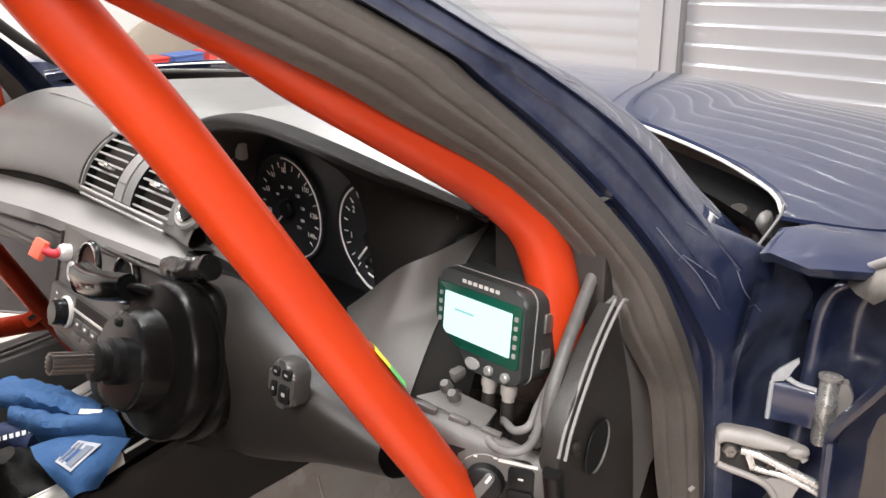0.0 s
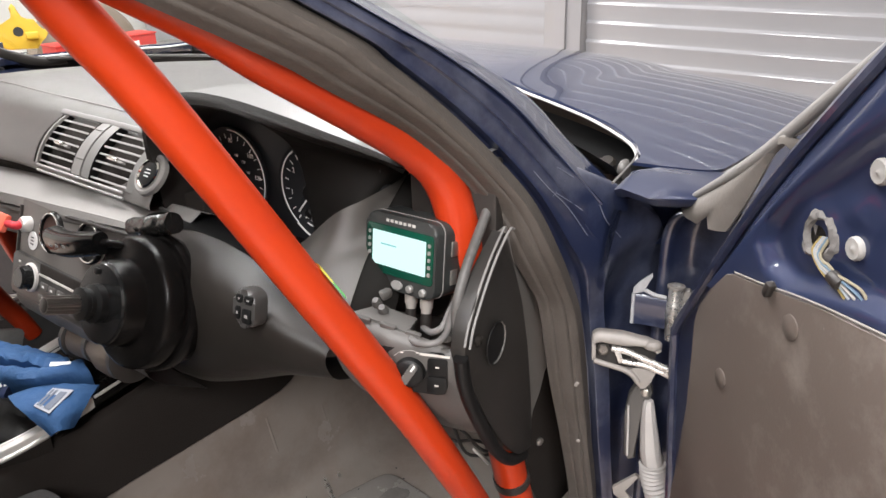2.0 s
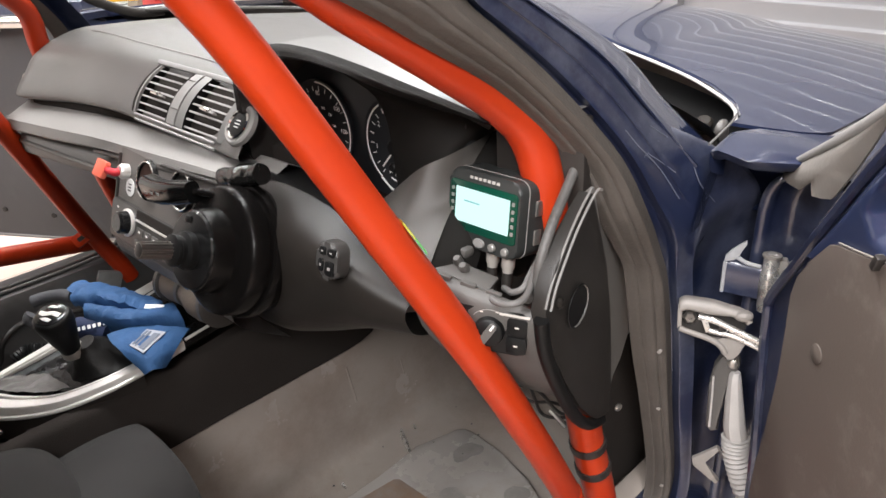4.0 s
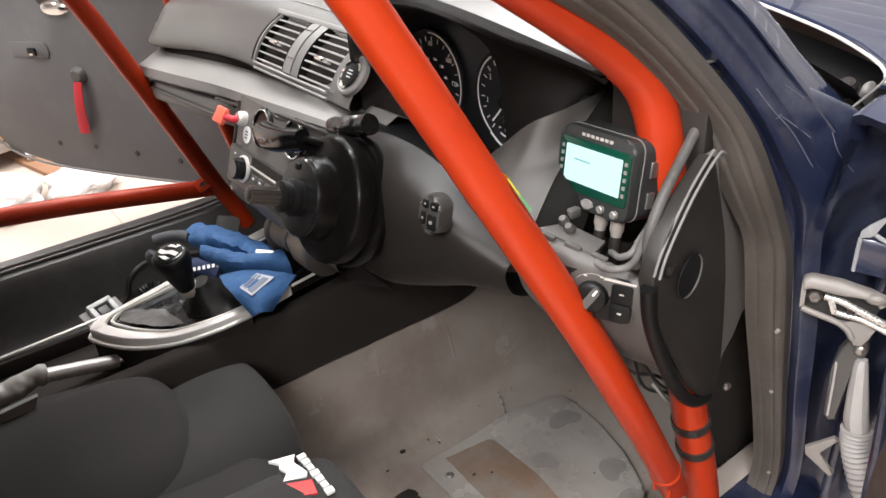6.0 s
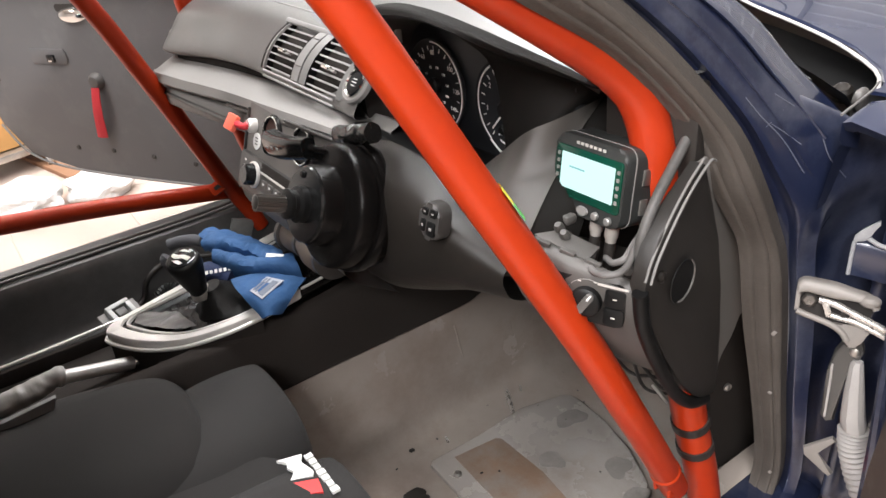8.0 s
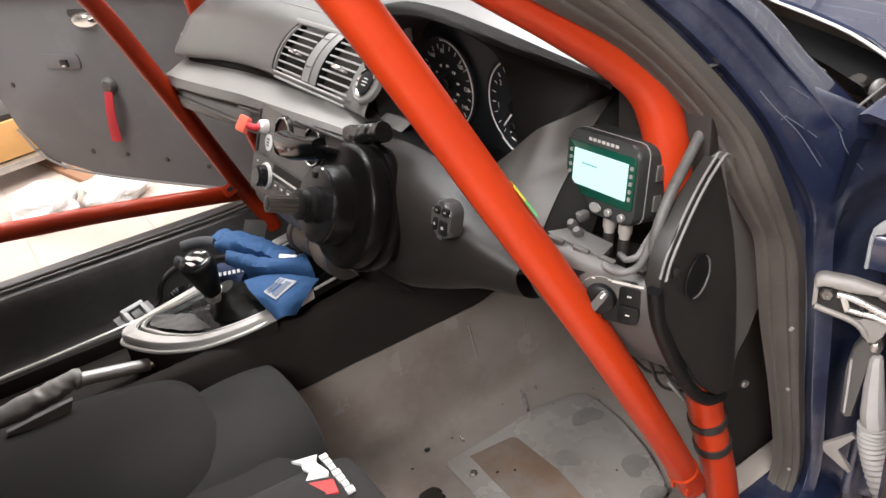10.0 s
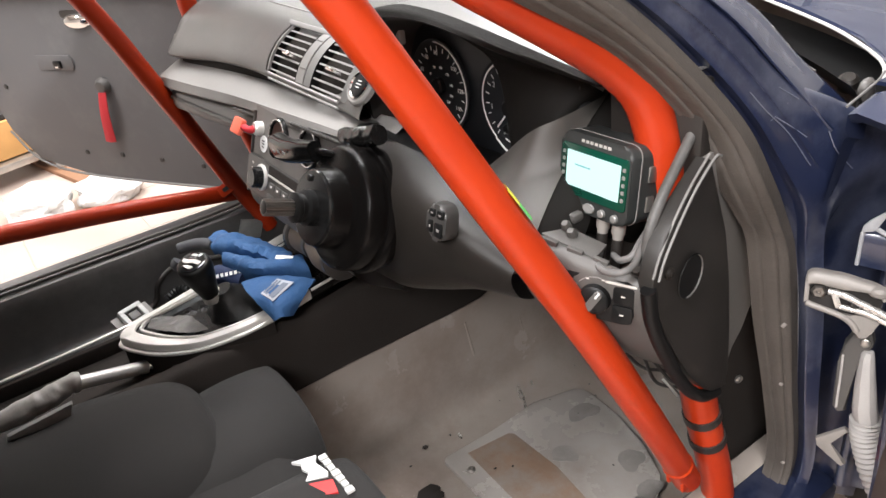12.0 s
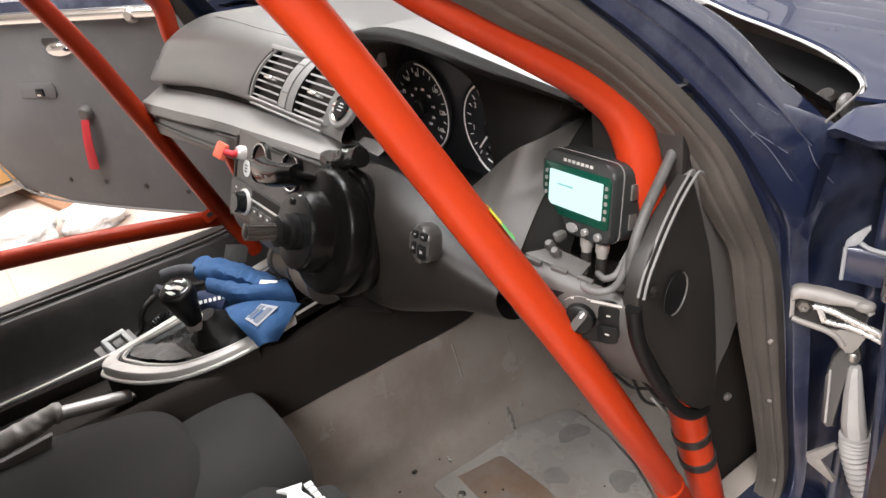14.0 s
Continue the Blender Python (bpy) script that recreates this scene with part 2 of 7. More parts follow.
M_WOOD = mat_new("cardboard", rgb(0.50, 0.27, 0.09), 0.75, var=0.2, vscale=12, grain=0.1, gscale=200)
M_BAG = mat_new("white_bag", rgb(0.75, 0.74, 0.72), 0.5, var=0.05, grain=0.3, gscale=30)
M_YELLOW = mat_new("yellow_machine_paint", rgb(0.58, 0.36, 0.02), 0.5, var=0.15, vscale=8)
M_DIAL = mat_new("dial_face", rgb(0.015, 0.016, 0.018), 0.4, var=0.1)
M_TAPE = mat_new("black_tape_and_dark_gaps", rgb(0.02, 0.017, 0.015), 0.45, grain=0.1)

# ---- garage ----
SHY = 2.6


def garage():
    g = bmesh.new()
    bmesh.ops.create_grid(g, x_segments=8, y_segments=8, size=9.0)
    tagged(link("floor", g, M_GROUND, smooth=0), "pale painted concrete garage floor", "floor", kind="structure")
    for name, c, s in (("wall_south", (0, -7.1, 1.6), (14.4, 0.2, 3.4)), ("wall_west", (-4.4, -2.2, 1.6), (0.2, 10, 3.4)), ("wall_east", (7.1, -2.2, 1.6), (0.2, 10, 3.4)), ("wall_north", (0, 2.85, 1.6), (14.4, 0.2, 3.4))):
        tagged(link(name, boxm(c, s), M_WALL, smooth=0), "plain off-white painted garage wall", "wall", kind="structure")
    tagged(link("ceiling", boxm((0, -2.2, 3.35), (14.4, 10.4, 0.1)), M_WALL, smooth=0), "white painted garage ceiling", "ceiling", kind="structure")


garage()


def shutter():
    s = thing("roller_shutter", "white ribbed steel roller shutter behind the bonnet", "shutter")
    ribbed = ((0.0, 0.0), (0.020, -0.0024), (0.040, -0.0052), (0.054, -0.0078), (0.060, -0.0096), (0.065, -0.0098), (0.069, -0.0078), (0.073, -0.0036), (0.076, -0.0010), (0.079, -0.0002))
    soft = ((0.0, 0.001), (0.008, -0.0005), (0.018, -0.0018), (0.028, -0.0022), (0.042, -0.0018), (0.056, -0.001), (0.070, 0.0004))
    for x0, x1, prof in ((-0.575, 4.2, ribbed), (-4.2, -0.775, soft)):
        b = bmesh.new()
        z = 0.0
        rows = []
        pitch = 0.0825
        while z < 3.2:
            for dz, dy in prof:
                rows.append((SHY + dy, z + dz))
            z += pitch
        grid(b, [[(x0, y, zz), (x1, y, zz)] for y, zz in rows])
        part("curtain", b, M_SHUTTER, s, smooth=25)
    b = bmesh.new()
    box(b, (-0.675, SHY - 0.02, 1.6), (0.2, 0.05, 3.2), 0.004)
    part("centre_post", b, M_SHUTTER, s)
    for x in (-0.58, -0.66):
        part("guide_lip", boxm((x, SHY - 0.05, 1.6), (0.006, 0.02, 3.2), 0.001), M_SHUTTER, s)


shutter()

# ---- roll cage ----
CR = 0.0215
M_FOOTGREY = mat_new("grey_wall_stain", rgb(0.27, 0.265, 0.255), 0.5, metal=0.1, var=0.35, vscale=40)
cage = thing("roll_cage", "welded orange-red painted steel tube roll cage", "roll cage")
T2 = [(0.40, -0.62, 1.345), (0.50, -0.44, 1.27), (0.578, -0.248, 1.149), (0.600, -0.178, 1.096), (0.622, -0.100, 1.039), (0.640, -0.045, 0.994), (0.656, -0.018, 0.952), (0.671, -0.008, 0.874), (0.679, 0.028, 0.70), (0.682, 0.062, 0.545), (0.688, 0.10, 0.40), (0.690, 0.13, 0.222)]
T1 = [(0.44, -0.41, 1.385), (0.522, -0.308, 1.163), (0.563, -0.262, 1.069), (0.627, -0.189, 0.900), (0.670, -0.123, 0.758), (0.688, -0.067, 0.642), (0.688, -0.005, 0.525), (0.682, 0.045, 0.432)]
LA = [(-p[0] - 0.01, p[1] - 0.01, p[2]) for p in T2]
LD = [(-0.60, -0.52, 1.42), (-0.655, -0.26, 0.99), (-0.66, -0.148, 0.745), (-0.66, -0.032, 0.462), (-0.662, 0.014, 0.36), (-0.663, 0.034, 0.310)]
LH = [(-0.68, -1.0, 0.58), (-0.68, -0.547, 0.515), (-0.68, -0.314, 0.48), (-0.68, -0.02, 0.425)]
part("door_diagonal", sweep(bmesh.new(), catmull(T1, 8), ring(CR, 20), (0.1, 0.05, 1), scale=lambda t: max(0.84, 1.0 - 0.22 * max(0.0, t - 0.06))), M_RED, cage)
for nm, pts in (("pillar_tube", T2), ("pillar_tube", LA), ("door_diagonal", LD), ("door_bar", LH)):
    part(nm, tube(pts, CR), M_RED, cage)
part("cross_tube", tube([T2[0], (0, -0.66, 1.355), LA[0]], CR), M_RED, cage)


def weld(c, d, parent, r=CR):
    part("weld_bead", lathe([(r - 0.001, -0.005), (r + 0.0006, -0.003), (r + 0.0010, 0.0), (r + 0.0006, 0.003), (r - 0.001, 0.005)], frame_at(c, d), 24), M_RED, parent)


weld((0.6855, 0.02, 0.478), (0.0, -0.47, 0.88), cage, CR * 0.87)
for sx in (-1, 1):
    part("joint_gusset", plate([(-0.022, -0.010), (0.020, -0.014), (0.026, 0.000), (0.004, 0.020), (-0.012, 0.026), (-0.020, 0.012)], frame_at((0.686 + 0.011 * sx, 0.030, 0.452), (1, 0, 0), (0, -0.5, 0.86)) @ Matrix.Diagonal((0.65, 0.65, 1, 1)), 0.004, 0.001), M_RED, cage)
weld((-0.667, -0.035, 0.448), (0.0, -0.36, 0.93), cage)
for sx in (1, -1):
    part("foot_plate", boxm((sx * 0.69, 0.135, 0.213), (0.13, 0.13, 0.012), 0.003), M_RED, cage)
# Thin plate added to show a lighter stain on the footwell wall.
part("wall_stain_patch", boxm((-0.652, -0.022, 0.328), (0.010, 0.062, 0.050), 0.003, pose(0, 0, 0, -22, 4, 0)), M_FOOTGREY, cage, "lighter grey stain on the footwell wall by the tube foot")
# gusset with a slot at the left lower joint
gm = frame_at((-0.655, -0.055, 0.455), (0.75, -0.45, 0.45), (0, 1, 0.3))
part("gusset", plate(rrect(0.045, 0.03, 0.004), gm, 0.012, 0.002), M_RED, cage)
part("gusset_slot", plate(rrect(0.022, 0.010, 0.003), gm @ Matrix.Translation((0, 0, 0.0015)), 0.001), M_TAPE, cage)
part("joint_bolt", lathe([(0.009, 0.0), (0.009, 0.004), (0.007, 0.006), (0, 0.006)], frame_at((-0.650, -0.01, 0.405), (0.8, -0.5, 0.3)), 12), M_WHITE, cage)


def band(c, d, w=0.012):
    t = thing("cable_tie_band", "black tape band round the red cage leg", "tape", "tape bands on the cage leg")
    part("tape", lathe([(CR + 0.0005, -w / 2), (CR + 0.0022, -w / 2), (CR + 0.0022, w / 2), (CR + 0.0005, w / 2)], frame_at(c, d), 24), M_TAPE, t)


for zz in (0.532, 0.487):
    k = (0.545 - zz) / 0.145
    band((0.682 + 0.006 * k, 0.062 + 0.038 * k, zz), (0.006, 0.038, -0.145))
# green and yellow sticker edge on the diagonal
stk = thing("sticker", "small green and yellow sticker wrapped on the red tube", "sticker")
sm = frame_at((0.6305, -0.183, 0.890), (-0.25, -0.45, 0.86), (0.80, 0.55, 0.5))
M_GREEN = mat_new("sticker_green", rgb(0.12, 0.55, 0.10), 0.5)
M_YELL = mat_new("sticker_yellow", rgb(0.75, 0.72, 0.05), 0.5)
part("green_stripe", lathe([(CR * 0.93 + 0.0008, -0.020), (CR * 0.93 + 0.0008, 0.000)], sm, 8, start=radians(4), end=radians(50)), M_GREEN, stk)
part("yellow_stripe", lathe([(CR * 0.93 + 0.0008, 0.000), (CR * 0.93 + 0.0008, 0.020)], sm, 8, start=radians(4), end=radians(50)), M_YELL, stk)

# ---- car body ----
body = thing("car_body", "dark blue stripped hatchback body shell with doors open", "car")


def seam(y):
    """Half width of the bonnet at y."""
    k = min(1.0, max(0.0, (y - 0.2) / 0.095))
    return 0.745 + 0.088 * math.sin(k * math.pi / 2) - 0.16 * max(0.0, y - 0.75) ** 2


def bonnet_z(x, y):
    u = max(0.0, (y - 0.2) / 1.1)
    k = min(1.0, max(0.0, (abs(x) - 0.36 + 0.06 * u) / 0.16))
    crease = 0.012 * (1 - k * k * (3 - 2 * k))
    return 0.972 - 0.068 * u - 0.09 * u ** 3 - 0.050 * (abs(x) / 0.8) ** 2.5 + crease


def bonnet_rear(x):
    return 0.47 - 0.25 * (abs(x) / 0.75) ** 2.2


def bonnet():
    b = bmesh.new()
    rows = []
    for i in range(113):
        s = -1 + 2 * i / 112
        y0, y1 = 0.49 - 0.26 * abs(s) ** 2.2 - 0.025 * min(1.0, max(0.0, (abs(s) - 0.8) / 0.1)), 1.42 - 0.33 * abs(s) ** 2.5
        row = []
        for k in range(65):
            y = y0 + (y1 - y0) * k / 64
            x = s * seam(y)
            row.append((x, y, bonnet_z(x, y) + 0.0005 * noise.noise(Vector((x * 6, y * 4, 1.3))) + 0.00015 * noise.noise(Vector((x * 16, y * 11, 4.1)))))
        rows.append(row)
    grid(b, rows)
    b.normal_update()
    bmesh.ops.solidify(b, geom=b.faces[:], thickness=0.004)
    part("bonnet", b, M_BLUE, body)
    # thin silver tube that draws the highlight on the bonnet's rear edge
    edge = []
    for i in range(21):
        s = (i / 10 - 1) * 0.955
        y = 0.489 - 0.26 * abs(s) ** 2.2 - 0.025 * min(1.0, max(0.0, (abs(s) - 0.8) / 0.1))
        x = s * seam(y)
        edge.append((x, y - 0.001, bonnet_z(x, y) - 0.002))
    part("bonnet_edge_highlight", tube(edge, 0.0022, 8, 3), M_SILVER, body)


bonnet()


def wings():
    for s in (1, -1):
        b = bmesh.new()
        rows = []
        wall = []
        for k in range(31):
            y = 0.118 + 1.287 * (k / 30) ** 1.3
            inx = seam(y) + 0.0055 if y > 0.225 else 0.775 + 0.018 * max(0.0, y - 0.19) / 0.035 - 0.010 * min(1.0, (y - 0.118) / 0.072)
            z = bonnet_z(min(inx, 0.83), max(y, 0.24)) + 0.0105 - 0.0055 * min(1.0, max(0.0, (y - 0.19) / 0.07))
            ys = max(y, 0.185)
            wall.append([(s * (inx - 0.01), y, z - (0.35 if y > 0.27 else 0.10)), (s * inx, y, z - 0.03)])
            rows.append([(s * inx, y, z - 0.02), (s * inx, y, z - 0.005), (s * (inx + 0.008), y, z - 0.002), (s * (inx * 0.6 + 0.873 * 0.4), y, z - 0.007), (s * 0.855, y, z - 0.011), (s * 0.880, y + 0.004, z - 0.020), (s * 0.895, ys, z - 0.055), (s * 0.90, ys, 0.70), (s * 0.885, ys, 0.45)])
        rows = [[(x, max(y, 0.118 + 0.08 * min(1.0, max(0.0, (abs(x) - 0.842) / 0.03))), z) for x, y, z in row] for row in rows]
        rows.insert(0, [(x, y + 0.008, z - 0.010) for x, y, z in rows[0]])
        rows.insert(0, [(x, y + 0.030, z - 0.012) for x, y, z in rows[0]])
        grid(b, rows)
        part("wing", b, M_BLUE, body)
        b = bmesh.new()
        grid(b, wall)
        part("wing_inner_wall", b, M_BLUE, body)
        # pale seal strip that closes the corner between screen, bonnet and wing
        run = [(s * 0.752, 0.222, 0.938), (s * 0.760, 0.196, 0.938), (s * 0.767, 0.160, 0.938), (s * 0.774, 0.116, 0.937)]
        part("corner_seal", tube(run, 0.0013, 8), M_CABLE, body, "thin grey corner seal")
        # upright end panel of the wing: a rolled front edge whose upper corner turns outwards
        b = bmesh.new()
        net = []
        for z, o in ((0.40, -0.006), (0.62, -0.004), (0.74, -0.001), (0.80, 0.0), (0.845, 0.001), (0.868, 0.006), (0.882, 0.016), (0.890, 0.032)):
            k = max(0.0, (z - 0.845) / 0.045)
            net.append([(s * (0.806 + o), 0.232, z), (s * (0.797 + o), 0.220, z), (s * (0.796 + o), 0.207, z), (s * (0.801 + o), 0.202, z), (s * (0.809 + o), 0.205, z), (s * (0.815 + o * 0.8), 0.214, z), (s * (0.835 + o * 0.5), 0.222, z - 0.004 * k), (s * 0.868, 0.212, z - 0.006 * k), (s * 0.893, 0.214, z - 0.012)])
        surf(b, net, 4, 4)
        part("wing_end", b, M_JAMB, body)
        # Black sheet behind the wing end paints the dark of the void there.
        b = bmesh.new()
        grid(b, [[(s * 0.775, 0.285, z), (s * 0.82, 0.29, z), (s * 0.86, 0.27, z), (s * 0.892, 0.25, z - 0.01)] for z in (0.30, 0.6, 0.8, 0.885)])
        part("inner_wing_void", b, M_TAPE, body)


wings()

SEAL_IN = [(0.49, -0.56, 1.315), (0.612, -0.237, 1.127), (0.634, -0.144, 1.068), (0.655, -0.057, 1.007), (0.684, 0.005, 0.932), (0.700, 0.036, 0.863), (0.704, 0.062, 0.822), (0.706, 0.085, 0.780), (0.706, 0.112, 0.671), (0.706, 0.152, 0.541), (0.706, 0.184, 0.41), (0.706, 0.17, 0.34)]
SEAL_OUT = [(0.53, -0.50, 1.335), (0.642, -0.172, 1.133), (0.661, -0.109, 1.086), (0.688, -0.039, 1.018), (0.721, 0.024, 0.936), (0.734, 0.064, 0.864), (0.735, 0.094, 0.812), (0.735, 0.120, 0.760), (0.735, 0.142, 0.672), (0.735, 0.167, 0.550), (0.735, 0.197, 0.411), (0.735, 0.18, 0.34)]
SIL = [(0.555, -0.42, 1.34), (0.665, -0.083, 1.124), (0.681, -0.011, 1.084), (0.702, 0.063, 1.034), (0.725, 0.116, 0.975), (0.757, 0.165, 0.918), (0.790, 0.214, 0.868), (0.800, 0.228, 0.80), (0.81, 0.245, 0.66), (0.81, 0.25, 0.54), (0.81, 0.25, 0.411), (0.81, 0.24, 0.34)]


M_SCRATCH = mat_new("bare_scratch", rgb(0.12, 0.13, 0.17), 0.4)


def pillars():
    for s in (1, -1):
        si, so, sl = ([Vector((s * p[0], p[1], p[2])) for p in pts] for pts in (SEAL_IN, SEAL_OUT, SIL))
        b = bmesh.new()
        rows = []
        for a, c, e in zip(si, so, sl):
            d = c - a
            n = Vector((s * 0.75, -0.6, 0.2))
            rows.append([a + Vector((-s * 0.012, 0.030, 0)), a, a + d * 0.05 + n * 0.005, a + d * 0.20 + n * 0.010, a + d * 0.29 + n * 0.0085, a + d * 0.36 + n * 0.011, a + d * 0.56 + n * 0.015, a + d * 0.66 + n * 0.0125, a + d * 0.72 + n * 0.014, a + d * 0.92 + n * 0.012, a + d * 0.99 + n * 0.006, c + Vector((0, 0.014, 0))])
        surf(b, rows, 3, 7)
        part("door_seal", b, M_SEAL, body, "dusty grey-brown rubber door seal")
        b = bmesh.new()
        rows = []
        for j, (c, e) in enumerate(zip(so, sl)):
            if s < 0 and j < 8:
                e = c + (e - c) * 0.30
            d = e - c
            n = Vector((s * 0.6, -0.7, 0.25))
            # a dark channel beside the seal, a raised lip, then the face
            if j < 6:
                row = [c + Vector((0, 0.012, 0)), c + d * 0.03 - n * 0.012, c + d * 0.15 - n * 0.014, c + d * 0.20 + n * 0.002, c + d * 0.23 + n * 0.007, c + d * 0.43 + n * 0.008, c + d * 0.47 + n * 0.012]
                if s > 0 and j < 5:
                    row += [c + d * 0.66 + n * 0.009, c + d * 0.70 + n * 0.004, c + d * 0.72 - n * 0.006, c + d * 0.70 - n * 0.012]
                else:
                    row += [c + d * 0.70 + n * 0.010, c + d * 0.88 + n * 0.008, e, e + Vector((-s * 0.035, 0.035, -0.012))]
            elif j == 6:
                row = [c + Vector((0, 0.012, 0)), c + d * 0.03 - n * 0.012, c + d * 0.14 - n * 0.012, c + d * 0.18 + n * 0.002, c + d * 0.22 + n * 0.007, c + d * 0.36 + n * 0.008, c + d * 0.44 + n * 0.006, c + d * 0.65 - n * 0.002, c + d * 0.85 - n * 0.004, e, e + Vector((-s * 0.02, 0.035, -0.012))]
            else:
                row = [c + Vector((0, 0.012, 0)), c + d * 0.02 - n * 0.012, c + d * 0.09 - n * 0.012, c + d * 0.13 + n * 0.002, c + d * 0.16 + n * 0.004, c + d * 0.27 + n * 0.004, c + d * 0.30 + n * 0.002, c + d * 0.33 - n * 0.022, c + d * 0.60 - n * 0.034, e - n * 0.03, e + Vector((-s * 0.02, 0.035, -0.012))]
            rows.append(row)
        surf(b, rows, 3, 7)
        part("door_pillar", b, M_JAMB, body, "scuffed dark blue door pillar")
        if s > 0:
            b = bmesh.new()
            rows = []
            for c, e in list(zip(so, sl))[:6]:
                d = e - c
                n = Vector((0.6, -0.7, 0.25))
                k = c + d * 0.72 + n * 0.0125
                f = e + Vector((-0.026, 0.040, -0.014))
                rows.append([c + d * 0.68 - n * 0.002, k, k.lerp(f, 0.35) + n * 0.002, k.lerp(f, 0.7) + n * 0.001, f, f + Vector((-0.02, 0.03, -0.02))])
            surf(b, rows, 3, 7)
            part("pillar_skin", b, M_BLUE, body, "glossy dark blue outer pillar skin")
            for pts in ([(0.7232, 0.0406, 0.9617), (0.7310, 0.0575, 0.9403), (0.7409, 0.0822, 0.9130), (0.7521, 0.1080, 0.8743)], [(0.7348, 0.0686, 0.9316), (0.7420, 0.0830, 0.9200), (0.7496, 0.0985, 0.9064)], [(0.7340, 0.0690, 0.9330), (0.7330, 0.0620, 0.9300)], [(0.7312, 0.0728, 0.9590), (0.7390, 0.0948, 0.9432)]):
                part("paint_scratch", tube(pts, 0.00055, 6), M_SCRATCH, body)
            for pts in ([(0.7558, 0.1255, 0.9056), (0.7612, 0.1349, 0.8839), (0.7678, 0.1590, 0.8579)],):
                part("paint_scratch", tube(pts, 0.0006, 6), M_SCRATCH, body)
            for q, w in (((0.7372, 0.1270, 0.664), 0.0075), ((0.7328, 0.1475, 0.5625), 0.0045), ((0.7325, 0.1815, 0.4055), 0.005)):
                part("seal_chip", boxm(q, (0.0045, 0.0016, w), 0.0008, pose(0, 0, 0, 0, 28, 20)), M_CAST, body)


pillars()


def windscreen():
    b = bmesh.new()
    rows = []
    for i in range(29):
        x = -0.69 + 1.38 * i / 28
        k = abs(x) / 0.69
        base = Vector((x, bonnet_rear(x * 1.06) - 0.035, 0.945 - 0.012 * k))
        top = Vector((x * 0.78, -0.36 - 0.13 * k ** 2, 1.37 - 0.03 * k ** 2))
        rows.append([base.lerp(top, j / 16) + Vector((0, 0.03, 0.03)) * math.sin(math.pi * j / 16) for j in range(17)])
    grid(b, rows)
    g = part("windscreen", b, M_GLASS, body, "clear raked windscreen glass", smooth=60)
    g.visible_shadow = False
    part("windscreen_trim", tube([(x, bonnet_rear(x * 1.06) - 0.035, 0.943 - 0.012 * abs(x) / 0.69) for x in [-0.66 + 0.066 * i for i in range(21)]], 0.005, 8, 3), M_TAPE, body)
    part("screen_frit", tube([(-0.64, -0.02, 1.085), (-0.667, 0.045, 1.022), (-0.671, 0.096, 0.978), (-0.672, 0.15, 0.948), (-0.668, 0.206, 0.928), (-0.655, 0.26, 0.925)], 0.011, 10), M_TAPE, body, "black edge of the windscreen")
    b = bmesh.new()
    rows = []
    for i in range(29):
        x = -0.745 + 1.49 * i / 28
        y = bonnet_rear(x)
        rows.append([(x, y - 0.05, 0.935), (x, y - 0.015, 0.905), (x, y + 0.03, 0.89), (x, y + 0.10, 0.90)])
    grid(b, rows)
    part("cowl_trough", b, M_BLACK, body)
    part("bonnet_hinge_cap", lathe([(0.013, -0.022), (0.012, 0.004), (0.010, 0.010), (0.006, 0.0125), (0, 0.013)], frame_at((0.735, 0.226, 0.914), (0.2, -0.5, 0.84)) @ Matrix.Diagonal((0.6, 0.95, 1, 1)), 18), M_DASHLOW, body)
    part("bonnet_hinge_bolt", lathe([(0.011, 0), (0.011, 0.012), (0.007, 0.016), (0, 0.016)], frame_at((0.69, 0.275, 0.895), (0.2, -0.4, 0.9)), 12), M_KNEE, body)
    b = bmesh.new()
    rows = []
    for i in range(17):
        x = -0.56 + 1.12 * i / 16
        k = abs(x) / 0.56
        rows.append([(x, -0.36 - 0.13 * k ** 2 - 1.1 * j / 8, 1.375 - 0.03 * k ** 2 + 0.05 * math.sin(math.pi * j / 10)) for j in range(9)])
    grid(b, rows)
    b.normal_update()
    bmesh.ops.solidify(b, geom=b.faces[:], thickness=0.02)
    part("roof", b, M_BLUE, body)
    # Rails out of view, added to shade the cage tubes from above.
    for s in (1, -1):
        part("shading_cant_rail", tube([(s * 0.548, -0.45, 1.35), (s * 0.58, -0.8, 1.378), (s * 0.59, -1.4, 1.385)], 0.036, 14), M_BLUE, body)


windscreen()


